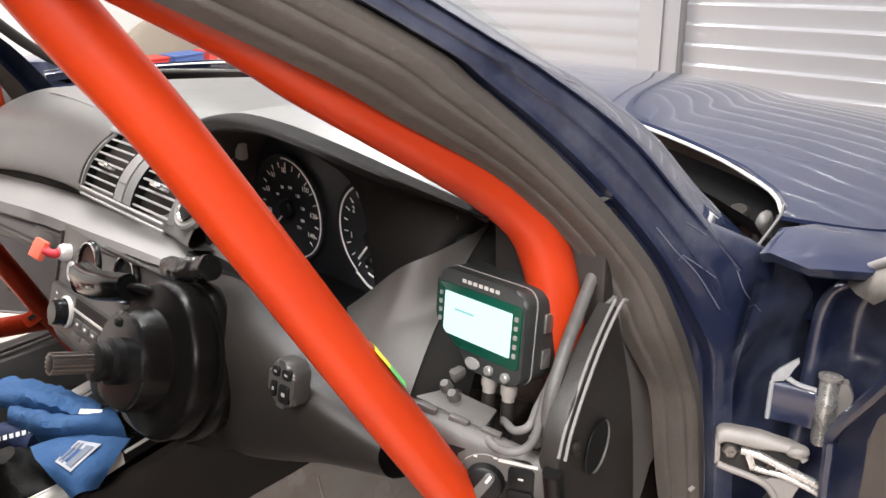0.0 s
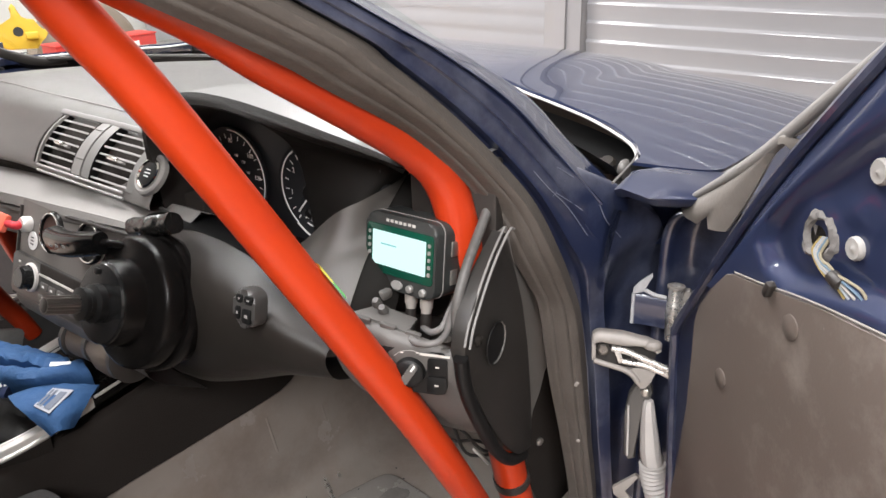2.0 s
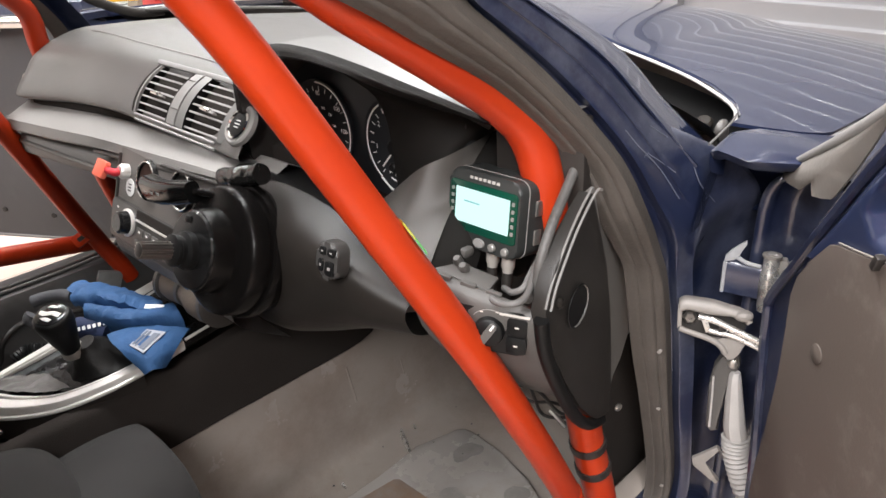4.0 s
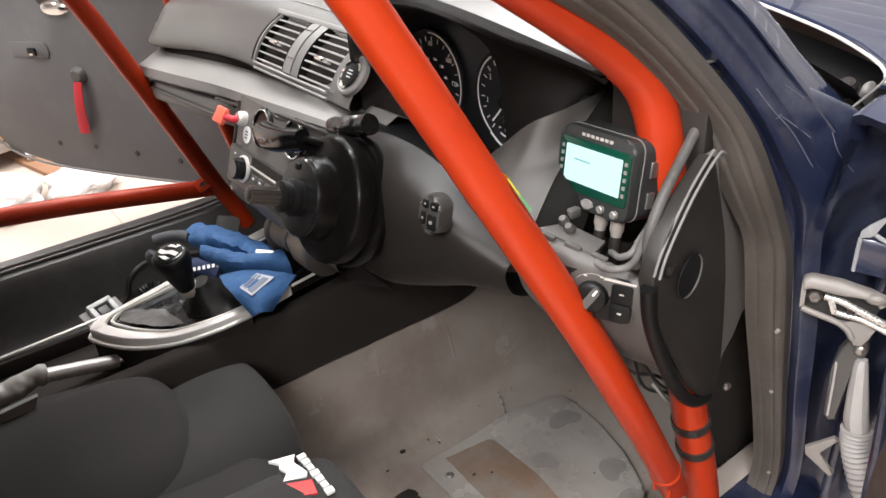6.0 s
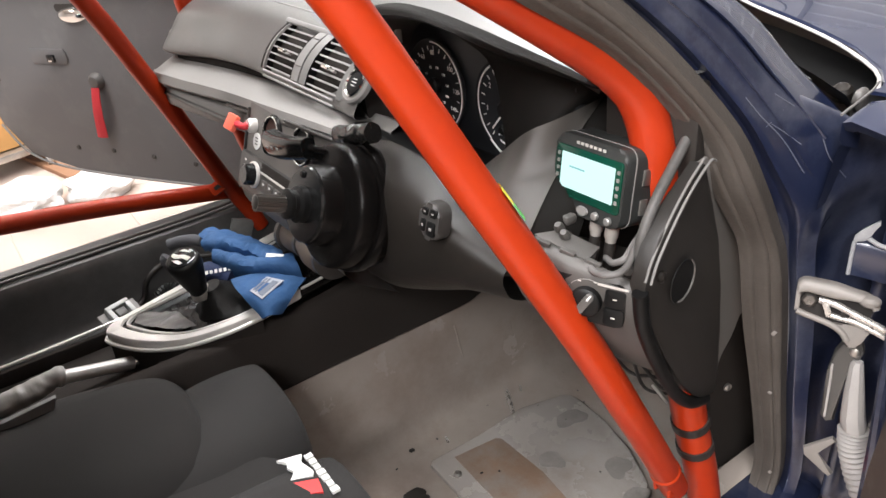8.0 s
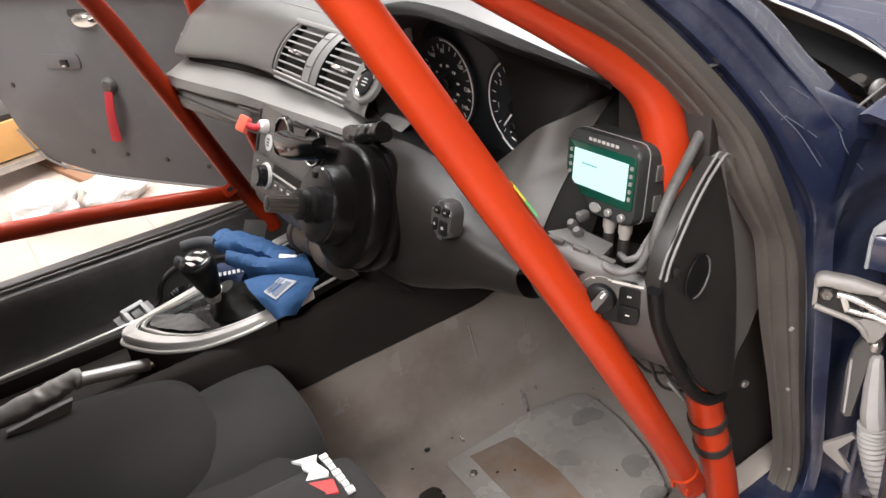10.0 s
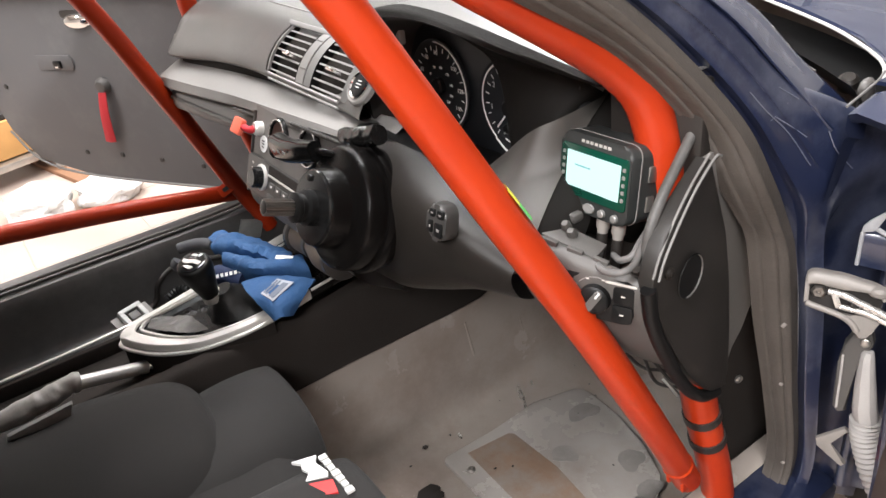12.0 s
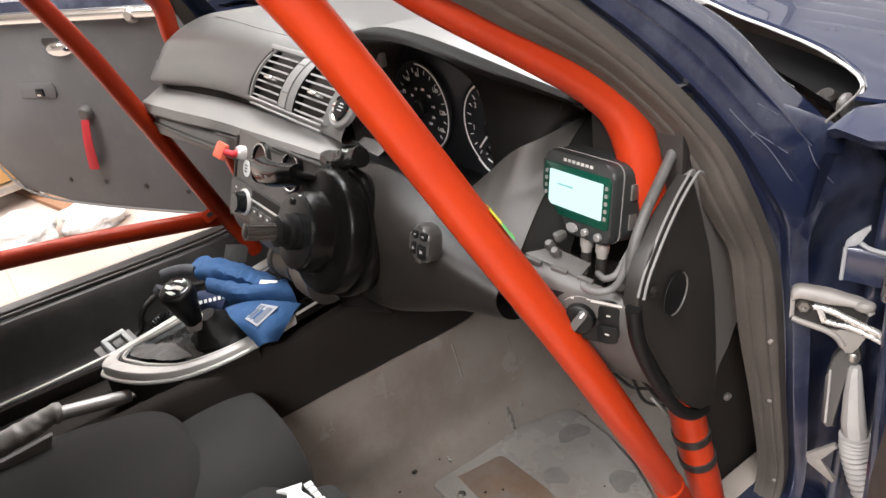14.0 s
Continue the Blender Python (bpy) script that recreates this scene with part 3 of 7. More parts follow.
def rear_shade_body():
    """Unseen door posts, rear sides and tail, added to close the shell and block lamps."""
    for s in (1, -1):
        post = [(0.735, -0.93, 0.33), (0.745, -0.95, 0.60), (0.738, -0.97, 0.90), (0.66, -0.99, 1.16), (0.585, -1.00, 1.36)]
        part("door_post", sweep(bmesh.new(), catmull([Vector((s * x, y, z)) for x, y, z in post], 5), rrect(0.06, 0.11, 0.02), (0, 1, 0)), M_JAMB, body)
        b = bmesh.new()
        surf(b, [[(s * x, y, z) for x, z in ((0.74, 0.25), (0.775, 0.60), (0.75, 0.92), (0.66, 1.17), (0.585, 1.36))] for y in (-0.98, -1.4, -1.8, -2.1)], 4, 4, 0.01)
        part("rear_side", b, M_BLUE, body)
    b = bmesh.new()
    surf(b, [[(x, -2.1 + 0.25 * max(0.0, z - 0.9), z) for x in (-0.74, -0.3, 0.3, 0.74)] for z in (0.25, 0.6, 0.95, 1.2, 1.40)], 3, 3, 0.01)
    part("tail", b, M_BLUE, body)
    b = bmesh.new()
    surf(b, [[(x, y, 1.36 + 0.02 * (1 - (x / 0.6) ** 2)) for x in (-0.60, -0.2, 0.2, 0.60)] for y in (-1.44, -1.7, -2.02)], 3, 3, 0.01)
    part("rear_roof", b, M_BLUE, body)


rear_shade_body()


M_FLOORDARK = mat_new("dark_floor_grey", rgb(0.064, 0.061, 0.059), 0.40, grain=0.25, gscale=22, var=0.5, vscale=9, worn=(rgb(0.14, 0.135, 0.13), 26.0, 0.66), dust=(rgb(0.105, 0.10, 0.098), 5.0, 0.47))


def floor_pan():
    half = [(0.70, 0.37), (0.66, 0.36), (0.645, 0.23), (0.60, 0.207), (0.42, 0.20), (0.30, 0.202), (0.225, 0.206), (0.188, 0.214), (0.168, 0.240), (0.160, 0.31), (0.152, 0.40), (0.128, 0.450), (0.0, 0.468)]
    for s, m, lab in ((1, M_FLOOR, "grey-brown painted bare metal floor pan"), (-1, M_FLOORDARK, "dark grey passenger floor pan")):
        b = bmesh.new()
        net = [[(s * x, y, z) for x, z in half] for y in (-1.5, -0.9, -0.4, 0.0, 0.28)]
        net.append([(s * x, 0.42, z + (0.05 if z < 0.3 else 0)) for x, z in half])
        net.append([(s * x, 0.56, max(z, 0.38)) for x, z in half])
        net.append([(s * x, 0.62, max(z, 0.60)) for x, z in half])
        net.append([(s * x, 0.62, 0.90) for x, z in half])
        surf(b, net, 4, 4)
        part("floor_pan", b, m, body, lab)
    for y, z0, z1 in ((0.079, 0.39, 0.312), (0.202, 0.37, 0.30)):
        part("pressed_dent", tube([(0.1515, y, z0), (0.1555, y + 0.004, (z0 + z1) / 2), (0.1575, y + 0.009, z1)], 0.0035, 8), M_FLOOR, body)
    for s in (1, -1):
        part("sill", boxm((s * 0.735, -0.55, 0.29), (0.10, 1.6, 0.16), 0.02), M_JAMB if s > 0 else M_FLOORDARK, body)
    for dx in (0.0, 0.022):
        part("sill_seal", tube([(-0.690 - dx, -1.3, 0.377), (-0.690 - dx, -0.55, 0.377), (-0.688 - dx, -0.1, 0.377), (-0.685 - dx, 0.06, 0.39)], 0.005, 8), M_CABLE, body)
    part("floor_channel", boxm((-0.46, -0.62, 0.216), (0.11, 0.36, 0.012), 0.004, pose(0, 0, 0, 0, 0, -4)), M_CARPET, body)
    part("floor_ridge", tube([(-0.56, -1.2, 0.215), (-0.55, -0.6, 0.218), (-0.54, -0.2, 0.215), (-0.53, 0.1, 0.22)], 0.010, 10), M_FLOORDARK, body)
    # under-dash darkness: added black box at the bulkhead, shade put into its colour
    part("underdash_dark_box", boxm((0.05, 0.26, 0.66), (0.62, 0.26, 0.26), 0.04), M_BLACK, body)


floor_pan()

# worn foot plate on the driver's floor
fp = thing("foot_plate", "worn grey metal heel plate screwed to the floor", "floor plate")
part("plate", plate([(0.256, -0.066), (0.249, -0.058), (0.254, 0.048), (0.247, 0.151), (0.272, 0.238), (0.282, 0.248), (0.300, 0.252), (0.378, 0.244), (0.458, 0.224), (0.526, 0.190), (0.575, 0.12), (0.59, 0.0), (0.585, -0.07), (0.40, -0.068)], Matrix.Translation((0, 0, 0.2125)), 0.008, 0.002), M_PLATE, fp)
for x, y in ((0.305, -0.043), (0.54, 0.12)):
    part("screw", lathe([(0.008, 0.0), (0.008, 0.003), (0.004, 0.005), (0, 0.004)], Matrix.Translation((x, y, 0.212)), 12), M_STEEL, fp)
part("rubber_pad", plate([(0.269, -0.023), (0.280, 0.062), (0.288, 0.070), (0.400, 0.073), (0.500, 0.058), (0.475, -0.030), (0.386, -0.029)], Matrix.Translation((0, 0, 0.2140)), 0.003, 0.001), mat_new("brown_worn_rubber", rgb(0.25, 0.168, 0.118), 0.42, var=0.35, vscale=14, dust=(rgb(0.28, 0.25, 0.225), 16.0, 0.42)), fp)
rs = random.Random(14)
M_STAIN = mat_new("dried_grey_stain", rgb(0.20, 0.185, 0.172), 0.4, var=0.3, vscale=40, dust=(rgb(0.30, 0.28, 0.26), 30.0, 0.5))
for x, y, r, k in ((0.386, 0.104, 0.020, 1.5), (0.470, 0.178, 0.026, 1.3), (0.535, 0.150, 0.020, 1.8), (0.330, 0.205, 0.022, 2.0), (0.545, 0.03, 0.03, 1.2)):
    ph = rs.uniform(0, 6)
    pts = [(x + r * (1 + 0.25 * math.sin(2 * a + ph) + 0.1 * math.sin(5 * a + ph)) * math.cos(a), y + k * r * (1 + 0.2 * math.sin(3 * a + ph)) * math.sin(a) * 0.7) for a in [2 * math.pi * i / 24 for i in range(24)]]
    part("dried_stain", plate(pts, Matrix.Translation((0, 0, 0.2132)), 0.0012), M_STAIN, fp, "dull grey dried stain")
for p0, p1, r in (((0.176, 0.172), (0.243, 0.136), 0.0045), ((0.184, 0.004), (0.200, 0.001), 0.004), ((0.212, -0.002), (0.227, -0.006), 0.003), ((0.192, 0.196), (0.204, 0.190), 0.0025)):
    part("scraped_ridge", sweep(bmesh.new(), [Vector((p0[0] + (p1[0] - p0[0]) * t, p0[1] + (p1[1] - p0[1]) * t, 0.2065 + 0.9 * max(0.0, 0.20 - p0[0] - (p1[0] - p0[0]) * t) ** 1.5)) for t in (0, 0.25, 0.5, 0.75, 1)], ring(r, 8), scale=lambda t: 0.35 + 0.65 * math.sin(math.pi * min(1.0, 0.12 + 0.8 * t))), M_PLUG2, body, "scraped bright ridge in the floor")
rng = random.Random(5)
deb = tagged(new("floor_grit"), "scattered black rubber crumbs on the car floor", "debris", "", "stuff")
b = bmesh.new()
for x, y, r in [(0.178, -0.113, 0.007), (0.206, -0.073, 0.005), (0.30, -0.13, 0.018), (0.315, -0.125, 0.012)] + [(rng.uniform(0.2, 0.62), rng.uniform(-0.3, 0.3), rng.uniform(0.001, 0.0028)) for i in range(26)]:
    v0 = bmesh.ops.create_icosphere(b, subdivisions=1, radius=1.0, matrix=Matrix.Translation((x, y, 0.2145 if x < 0.24 else 0.2165)) @ Matrix.Diagonal((r, r * rng.uniform(0.6, 1.6), min(r, 0.005) * 0.5, 1)))
part("crumbs", b, M_TAPE, deb)

# ---- dashboard ----
dash = thing("dashboard", "dark grey soft plastic dashboard with a stripped driver end", "dashboard")
FN = Vector((0, -0.77, 0.64)).normalized()


def dash_top():
    b = bmesh.new()
    net = []
    for x, dz, dy, k in ((-0.712, -0.075, 0.0, 0.25), (-0.70, -0.062, -0.005, 0.72), (-0.66, -0.052, -0.012, 0.95), (-0.55, -0.038, -0.008, 1.0), (-0.36, -0.014, -0.002, 1), (-0.18, 0.0, 0.0, 1), (0.0, 0.0, 0.0, 1), (0.14, 0.0, -0.002, 1), (0.26, 0.018, -0.028, 1)):
        yb = bonnet_rear(x * 1.05) - 0.06
        pts = [(yb + 0.018, 0.938), (0.5 * yb + 0.04, 0.960), (0.08, 0.972), (0.02, 0.960), (-0.03, 0.935), (-0.06, 0.90), (-0.088, 0.866), (-0.088, 0.853), (-0.06, 0.842)]
        net.append([(x, y * k + dy, 0.90 + (z - 0.90) * k + dz) for y, z in pts])
    surf(b, net, 5, 6)
    part("upper_pad", b, M_DASH, dash)
    # Black fillers close the gap and paint the shadow band under the pad.
    part("pad_shade_filler", boxm((-0.17, -0.03, 0.842), (0.90, 0.05, 0.06), 0.004), M_CARPET, dash)
    part("pad_shade_roll", tube([(-0.66, -0.062, 0.768), (-0.55, -0.060, 0.800), (-0.42, -0.060, 0.822), (-0.2, -0.060, 0.845), (0.1, -0.060, 0.86)], 0.024, 12), M_CARPET, dash)
    part("pad_seam", tube([(-0.62, 0.055, 0.905), (-0.50, 0.029, 0.934), (-0.36, 0.012, 0.944), (-0.195, -0.005, 0.949), (0.012, -0.007, 0.949), (0.14, -0.012, 0.947)], 0.0016, 6), M_TRIM, dash)
    b = bmesh.new()
    net = []
    for x in (0.20, 0.3, 0.45, 0.6, 0.70):
        yb = bonnet_rear(x * 1.05) - 0.06
        net.append([(x, yb + 0.018, 0.938), (x, yb * 0.6 + 0.02, 0.962), (x, 0.05, 0.985), (x, -0.02, 0.99)])
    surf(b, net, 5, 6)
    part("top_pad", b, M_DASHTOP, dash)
    b = bmesh.new()
    net = []
    low = ((-0.676, 0.775, 0.75), (-0.65, 0.785, 0.74), (-0.42, 0.81, 0.765), (-0.2, 0.832, 0.793), (0.0, 0.845, 0.813), (0.15, 0.852, 0.830), (0.30, 0.855, 0.846))
    for x, zt, zb in low:
        zm = 0.42 * zt + 0.58 * zb
        net.append([(x, -0.045, zt - 0.006), (x, -0.0725, zt + 0.0085), (x, -0.100, zt - 0.0040), (x, -0.1275, zm + 0.0045), (x, -0.1315, zb + 0.005), (x, -0.128, zb), (x, -0.08, zb - 0.004)])
    grid(b, [catmull(col, 6) for col in zip(*net)])
    part("lower_pad", b, M_TRIM, dash, "lighter grey lower dash pad")
    run = catmull([(x, -0.1305, zb - 0.002) for x, zt, zb in low[3:]], 10)
    part("edge_strip", tube([p[:] for p in run], 0.0035, 8, 1), M_TAPE, dash)
    b = bmesh.new()
    net = []
    for x, zt in ((-0.66, 0.735), (-0.42, 0.76), (-0.12, 0.795)):
        net.append([(x, -0.10, zt), (x, -0.118, zt - 0.012), (x, -0.122, zt - 0.040), (x, -0.10, zt - 0.052), (x, 0.02, zt - 0.055)])
    surf(b, net, 4, 6)
    part("glovebox_panel", b, M_TRIM, dash)
    part("glovebox_lip", tube([(-0.66, -0.121, 0.715), (-0.42, -0.124, 0.735), (-0.16, -0.126, 0.758)], 0.005, 8), M_DASHLOW, dash)
    part("end_screw", lathe([(0.007, 0), (0.007, 0.003), (0, 0.003)], frame_at((-0.705, -0.06, 0.83), (-0.6, -0.7, 0.3)), 10), M_STEEL, dash)


dash_top()


M_FASCIA = mat_new("fascia_soft_plastic", rgb(0.070, 0.065, 0.059), 0.40, grain=0.2, gscale=900, var=0.12, spec=0.5)
M_VENT = mat_new("vent_grey_plastic", rgb(0.21, 0.205, 0.197), 0.4, var=0.08)
M_SLAT = mat_new("vent_slat_grey", rgb(0.29, 0.28, 0.27), 0.4, var=0.08)


def vents():
    VB = frame_at((0.0, -0.061, 0.9045), FN)

    def face(u, v, lift=0.0):
        """A point on the bowed, raked vent face: u across, v upwards."""
        return VB @ Vector((u + 0.225 * (v + 0.005), v, 0.011 * (1 - ((v + 0.005) / 0.046) ** 2) + 0.006 + lift))

    vs = [-0.047 + 0.0105 * i for i in range(9)]

    def strip(u0, u1, l0, l1, nu=4):
        b = bmesh.new()
        grid(b, [[face(u0 + (u1 - u0) * k / nu, v, l0 + (l1 - l0) * k / nu) for k in range(nu + 1)] for v in vs])
        b.normal_update()
        bmesh.ops.solidify(b, geom=b.faces[:], thickness=0.004)
        return b

    for cx in (-0.0180, 0.1300):
        u0, u1 = cx - 0.0485, cx + 0.0485
        b = bmesh.new()
        # Shallow black sheet; the deep shade of the vent mouth is its colour.
        grid(b, [[face(u0 + (u1 - u0) * k / 6, v, -0.013) for k in range(7)] for v in vs])
        v0 = part("air_vent", b, M_CARPET, dash, "centre air vent with grey slats over a black mouth")
        for q in (u0, u1):
            b = bmesh.new()
            grid(b, [[face(q, v, lf) for lf in (0.001, -0.014)] for v in vs])
            part("vent_cheek", b, M_BLACK, v0)
        for i in range(7):
            h = -0.041 + 0.0116 * i
            b = sweep(bmesh.new(), [face(u0 + (u1 - u0) * k / 4, h - 0.0015, -0.0025 - 0.002 * (k == 4)) for k in range(5)], rrect(0.0030, 0.0011, 0.0004, 2), FN)
            part("slat", b, M_SLAT, v0)
        part("vent_tab", boxm((0, 0, 0), (0.024, 0.0062, 0.009), 0.0028, seg=3), M_CHROME, v0).matrix_world = frame_at(face(cx - 0.003, -0.011, 0.002), FN)
        part("tab_stem", boxm((0, 0, 0), (0.012, 0.0030, 0.006), 0.001), M_SLAT, v0).matrix_world = frame_at(face(cx + 0.014, -0.0125, -0.001), FN)
    f = part("vent_frame", strip(-0.0880, -0.0665, -0.006, 0.002), M_VENT, dash, "light grey bowed vent surround")
    part("frame_edge", tube([face(-0.0895, v, -0.005)[:] for v in vs], 0.0016, 8), M_DASHLOW, f)
    part("frame_top", sweep(bmesh.new(), [face(u, 0.0405, 0.0005) for u in (-0.088, -0.04, 0.0, 0.06, 0.12, 0.18)], rrect(0.0085, 0.0060, 0.002, 2), FN), M_VENT, f)
    part("frame_side", strip(0.1785, 0.1960, 0.001, -0.008), M_VENT, f)
    d = part("vent_divider", strip(0.0305, 0.0605, 0.0, 0.0035), M_VENT, dash, "silver grey bar between the vents")
    part("divider_band", strip(0.0640, 0.0815, 0.003, 0.0), M_VENT, d)
    part("divider_groove", tube([face(0.0622, v, 0.0005)[:] for v in vs], 0.0018, 8), M_TAPE, d)
    for h in (-0.024, 0.024):
        part("divider_seam", tube([face(u, h, 0.0005 + 0.0035 * (u - 0.032) / 0.028)[:] for u in (0.034, 0.046, 0.058)], 0.0007, 6), M_DASHLOW, d)
    for h, q, mt in ((-0.0500, 0.0, M_SLAT), (-0.0580, 0.010, M_VENT)):
        part("vent_ledge", tube([face(u, h, 0.0015 + 0.004 * (h < -0.055))[:] for u in (-0.066 + q, 0.0, 0.06, 0.12, 0.172 + q)], 0.0020, 8), mt, dash)
    m = frame_at((0.238, -0.094, 0.908), FN) @ Matrix.Translation((0, 0, 0.003))
    s = part("start_button", lathe([(0.029, -0.004), (0.028, 0.002), (0.025, 0.004), (0.021, 0.003), (0.0195, 0.001)], m, 32), M_TRIM, dash, "round engine start button with silver ring")
    part("button_ring", lathe([(0.0205, 0.002), (0.0205, 0.005), (0.018, 0.006), (0.0165, 0.004)], m, 32), M_CHROME, s)
    part("button_face", lathe([(0.0165, 0.004), (0.014, 0.0048), (0.0, 0.0045)], m, 24), M_BLACK, s)
    for k in (-1, 0, 1):
        part("button_mark", boxm((0, 0, 0), (0.012 - 0.003 * abs(k), 0.0015, 0.0006)), M_WHITE, s, smooth=0).matrix_world = m @ Matrix.Translation((0, 0.0045 * k, 0.0052))


vents()


def hood():
    """The cluster hood: an arch over the dials that runs out into the fascia."""
    b = bmesh.new()
    inner = [(0.236, -0.085, 0.86), (0.238, -0.09, 0.92), (0.255, -0.10, 0.975), (0.30, -0.10, 1.006), (0.386, -0.10, 1.017), (0.46, -0.10, 1.013), (0.524, -0.090, 0.999), (0.575, -0.070, 0.985), (0.622, -0.053, 0.974)]
    outer = [(0.205, -0.06, 0.87), (0.205, -0.062, 0.94), (0.225, -0.06, 0.992), (0.29, -0.06, 1.014), (0.375, -0.06, 1.016), (0.462, -0.06, 1.008), (0.545, -0.06, 0.997), (0.60, -0.058, 0.988), (0.648, -0.05, 0.974)]
    mid = [tuple((Vector(a) * 0.5 + Vector(c) * 0.5) + Vector((0, -0.012, 0.006))) for a, c in zip(inner, outer)]
    back = [(x, 0.03, min(z, 1.004) + 0.001) for x, y, z in outer]
    well = [(0.245 + (x - 0.236) * 0.92, -0.02, z - 0.02) for x, y, z in inner]
    surf(b, [outer, mid, inner], 5, 4)
    part("cluster_hood", b, M_HOOD, dash)
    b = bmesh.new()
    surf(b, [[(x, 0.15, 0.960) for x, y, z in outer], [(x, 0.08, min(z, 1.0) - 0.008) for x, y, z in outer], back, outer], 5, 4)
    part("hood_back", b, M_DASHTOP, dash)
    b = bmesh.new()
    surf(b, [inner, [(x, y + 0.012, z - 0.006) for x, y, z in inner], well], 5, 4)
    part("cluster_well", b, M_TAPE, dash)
    part("cluster_panel", boxm((0.40, -0.012, 0.895), (0.34, 0.02, 0.19), 0.008), M_DIAL, dash)
    part("cluster_sill", boxm((0.38, -0.062, 0.843), (0.30, 0.10, 0.012), 0.004, pose(0, 0, 0, -12, 0, 0)), M_BLACK, dash)
    part("cluster_trim", tube([(0.215, -0.09, 0.845), (0.27, -0.105, 0.842), (0.34, -0.11, 0.842)], 0.003, 8), M_SILVER, dash)
    b = bmesh.new()
    net = [[(0.455, -0.070, 0.842), (0.496, -0.070, 0.874), (0.540, -0.066, 0.911), (0.565, -0.045, 0.926), (0.575, -0.010, 0.935), (0.571, 0.020, 0.937)],
           [(0.462, -0.084, 0.838), (0.502, -0.086, 0.862), (0.540, -0.080, 0.889), (0.560, -0.060, 0.903), (0.572, -0.034, 0.909), (0.577, -0.020, 0.912)],
           [(0.472, -0.104, 0.828), (0.508, -0.106, 0.846), (0.540, -0.099, 0.865), (0.558, -0.082, 0.875), (0.571, -0.060, 0.881), (0.578, -0.045, 0.884)],
           [(0.490, -0.122, 0.818), (0.520, -0.122, 0.830), (0.548, -0.115, 0.846), (0.566, -0.102, 0.856), (0.580, -0.086, 0.864), (0.588, -0.075, 0.868)],
           [(0.515, -0.138, 0.802), (0.542, -0.139, 0.812), (0.564, -0.136, 0.824), (0.582, -0.130, 0.834), (0.597, -0.122, 0.842), (0.606, -0.115, 0.847)],
           [(0.530, -0.150, 0.785), (0.554, -0.150, 0.793), (0.574, -0.148, 0.803), (0.590, -0.144, 0.812), (0.604, -0.139, 0.820), (0.612, -0.135, 0.825)]]
    surf(b, net, 4, 4)
    part("driver_fascia", b, M_FASCIA, dash)
    # inner wall of the recess behind the display
    b = bmesh.new()
    edge = [(0.571, 0.020, 0.937), (0.577, -0.020, 0.912), (0.578, -0.045, 0.884), (0.588, -0.075, 0.868), (0.606, -0.115, 0.847), (0.612, -0.135, 0.825)]
    surf(b, [edge, [(x + 0.001, y + 0.004, z - 0.001) for x, y, z in edge], [(x + 0.012, y + 0.030, z - 0.003) for x, y, z in edge], [(x + 0.014, y + 0.060, z - 0.006) for x, y, z in edge]], 4, 3)
    part("recess_wall", b, M_HOOD, dash)
    b = bmesh.new()
    surf(b, [[(0.460, -0.096, 1.012), (0.524, -0.089, 0.998), (0.575, -0.069, 0.984), (0.624, -0.052, 0.973)], [(0.470, -0.050, 0.962), (0.520, -0.046, 0.958), (0.568, -0.020, 0.958), (0.600, 0.000, 0.960)], [(0.475, -0.040, 0.862), (0.510, -0.056, 0.884), (0.556, -0.046, 0.918), (0.571, 0.018, 0.936)]], 4, 5)
    part("hood_return", b, M_HOOD, dash)
    b = bmesh.new()
    net = [[(0.27, -0.12, 0.845), (0.36, -0.125, 0.87), (0.45, -0.125, 0.865), (0.52, -0.125, 0.84), (0.60, -0.12, 0.815)],
           [(0.28, -0.165, 0.80), (0.37, -0.17, 0.83), (0.45, -0.17, 0.835), (0.53, -0.168, 0.825), (0.60, -0.15, 0.80)],
           [(0.30, -0.17, 0.74), (0.38, -0.178, 0.755), (0.46, -0.176, 0.77), (0.54, -0.168, 0.775), (0.60, -0.15, 0.778)],
           [(0.32, -0.155, 0.675), (0.39, -0.158, 0.69), (0.47, -0.152, 0.72), (0.54, -0.142, 0.748), (0.60, -0.13, 0.758)],
           [(0.32, -0.06, 0.655), (0.39, -0.06, 0.67), (0.47, -0.06, 0.70), (0.54, -0.06, 0.73), (0.60, -0.06, 0.74)]]
    surf(b, net, 4, 4)
    part("knee_panel", b, M_KNEE, dash)
    b = bmesh.new()
    net = [[(0.592, -0.122, 0.838), (0.66, -0.104, 0.826), (0.720, -0.080, 0.810)], [(0.594, -0.130, 0.841), (0.66, -0.113, 0.829), (0.722, -0.087, 0.813)], [(0.598, -0.140, 0.830), (0.66, -0.123, 0.818), (0.724, -0.094, 0.803)],
           [(0.605, -0.135, 0.775), (0.665, -0.120, 0.777), (0.724, -0.088, 0.772)], [(0.625, -0.10, 0.722), (0.675, -0.08, 0.712), (0.722, -0.052, 0.702)], [(0.64, -0.04, 0.675), (0.675, -0.015, 0.657), (0.702, 0.006, 0.646)], [(0.63, 0.04, 0.675), (0.66, 0.05, 0.66), (0.682, 0.055, 0.65)]]
    surf(b, net, 5, 4)
    part("switch_panel", b, M_DASHLOW, dash)
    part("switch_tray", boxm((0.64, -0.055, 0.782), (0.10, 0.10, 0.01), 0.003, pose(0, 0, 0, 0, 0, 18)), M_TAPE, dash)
    # Solid black block: the opening's shade is put into its colour.
    part("opening_shade_block", boxm((0.655, -0.0, 0.90), (0.10, 0.02, 0.16), 0.004, pose(0, 0, 0, 0, 0, 10)), M_TAPE, dash)


hood()

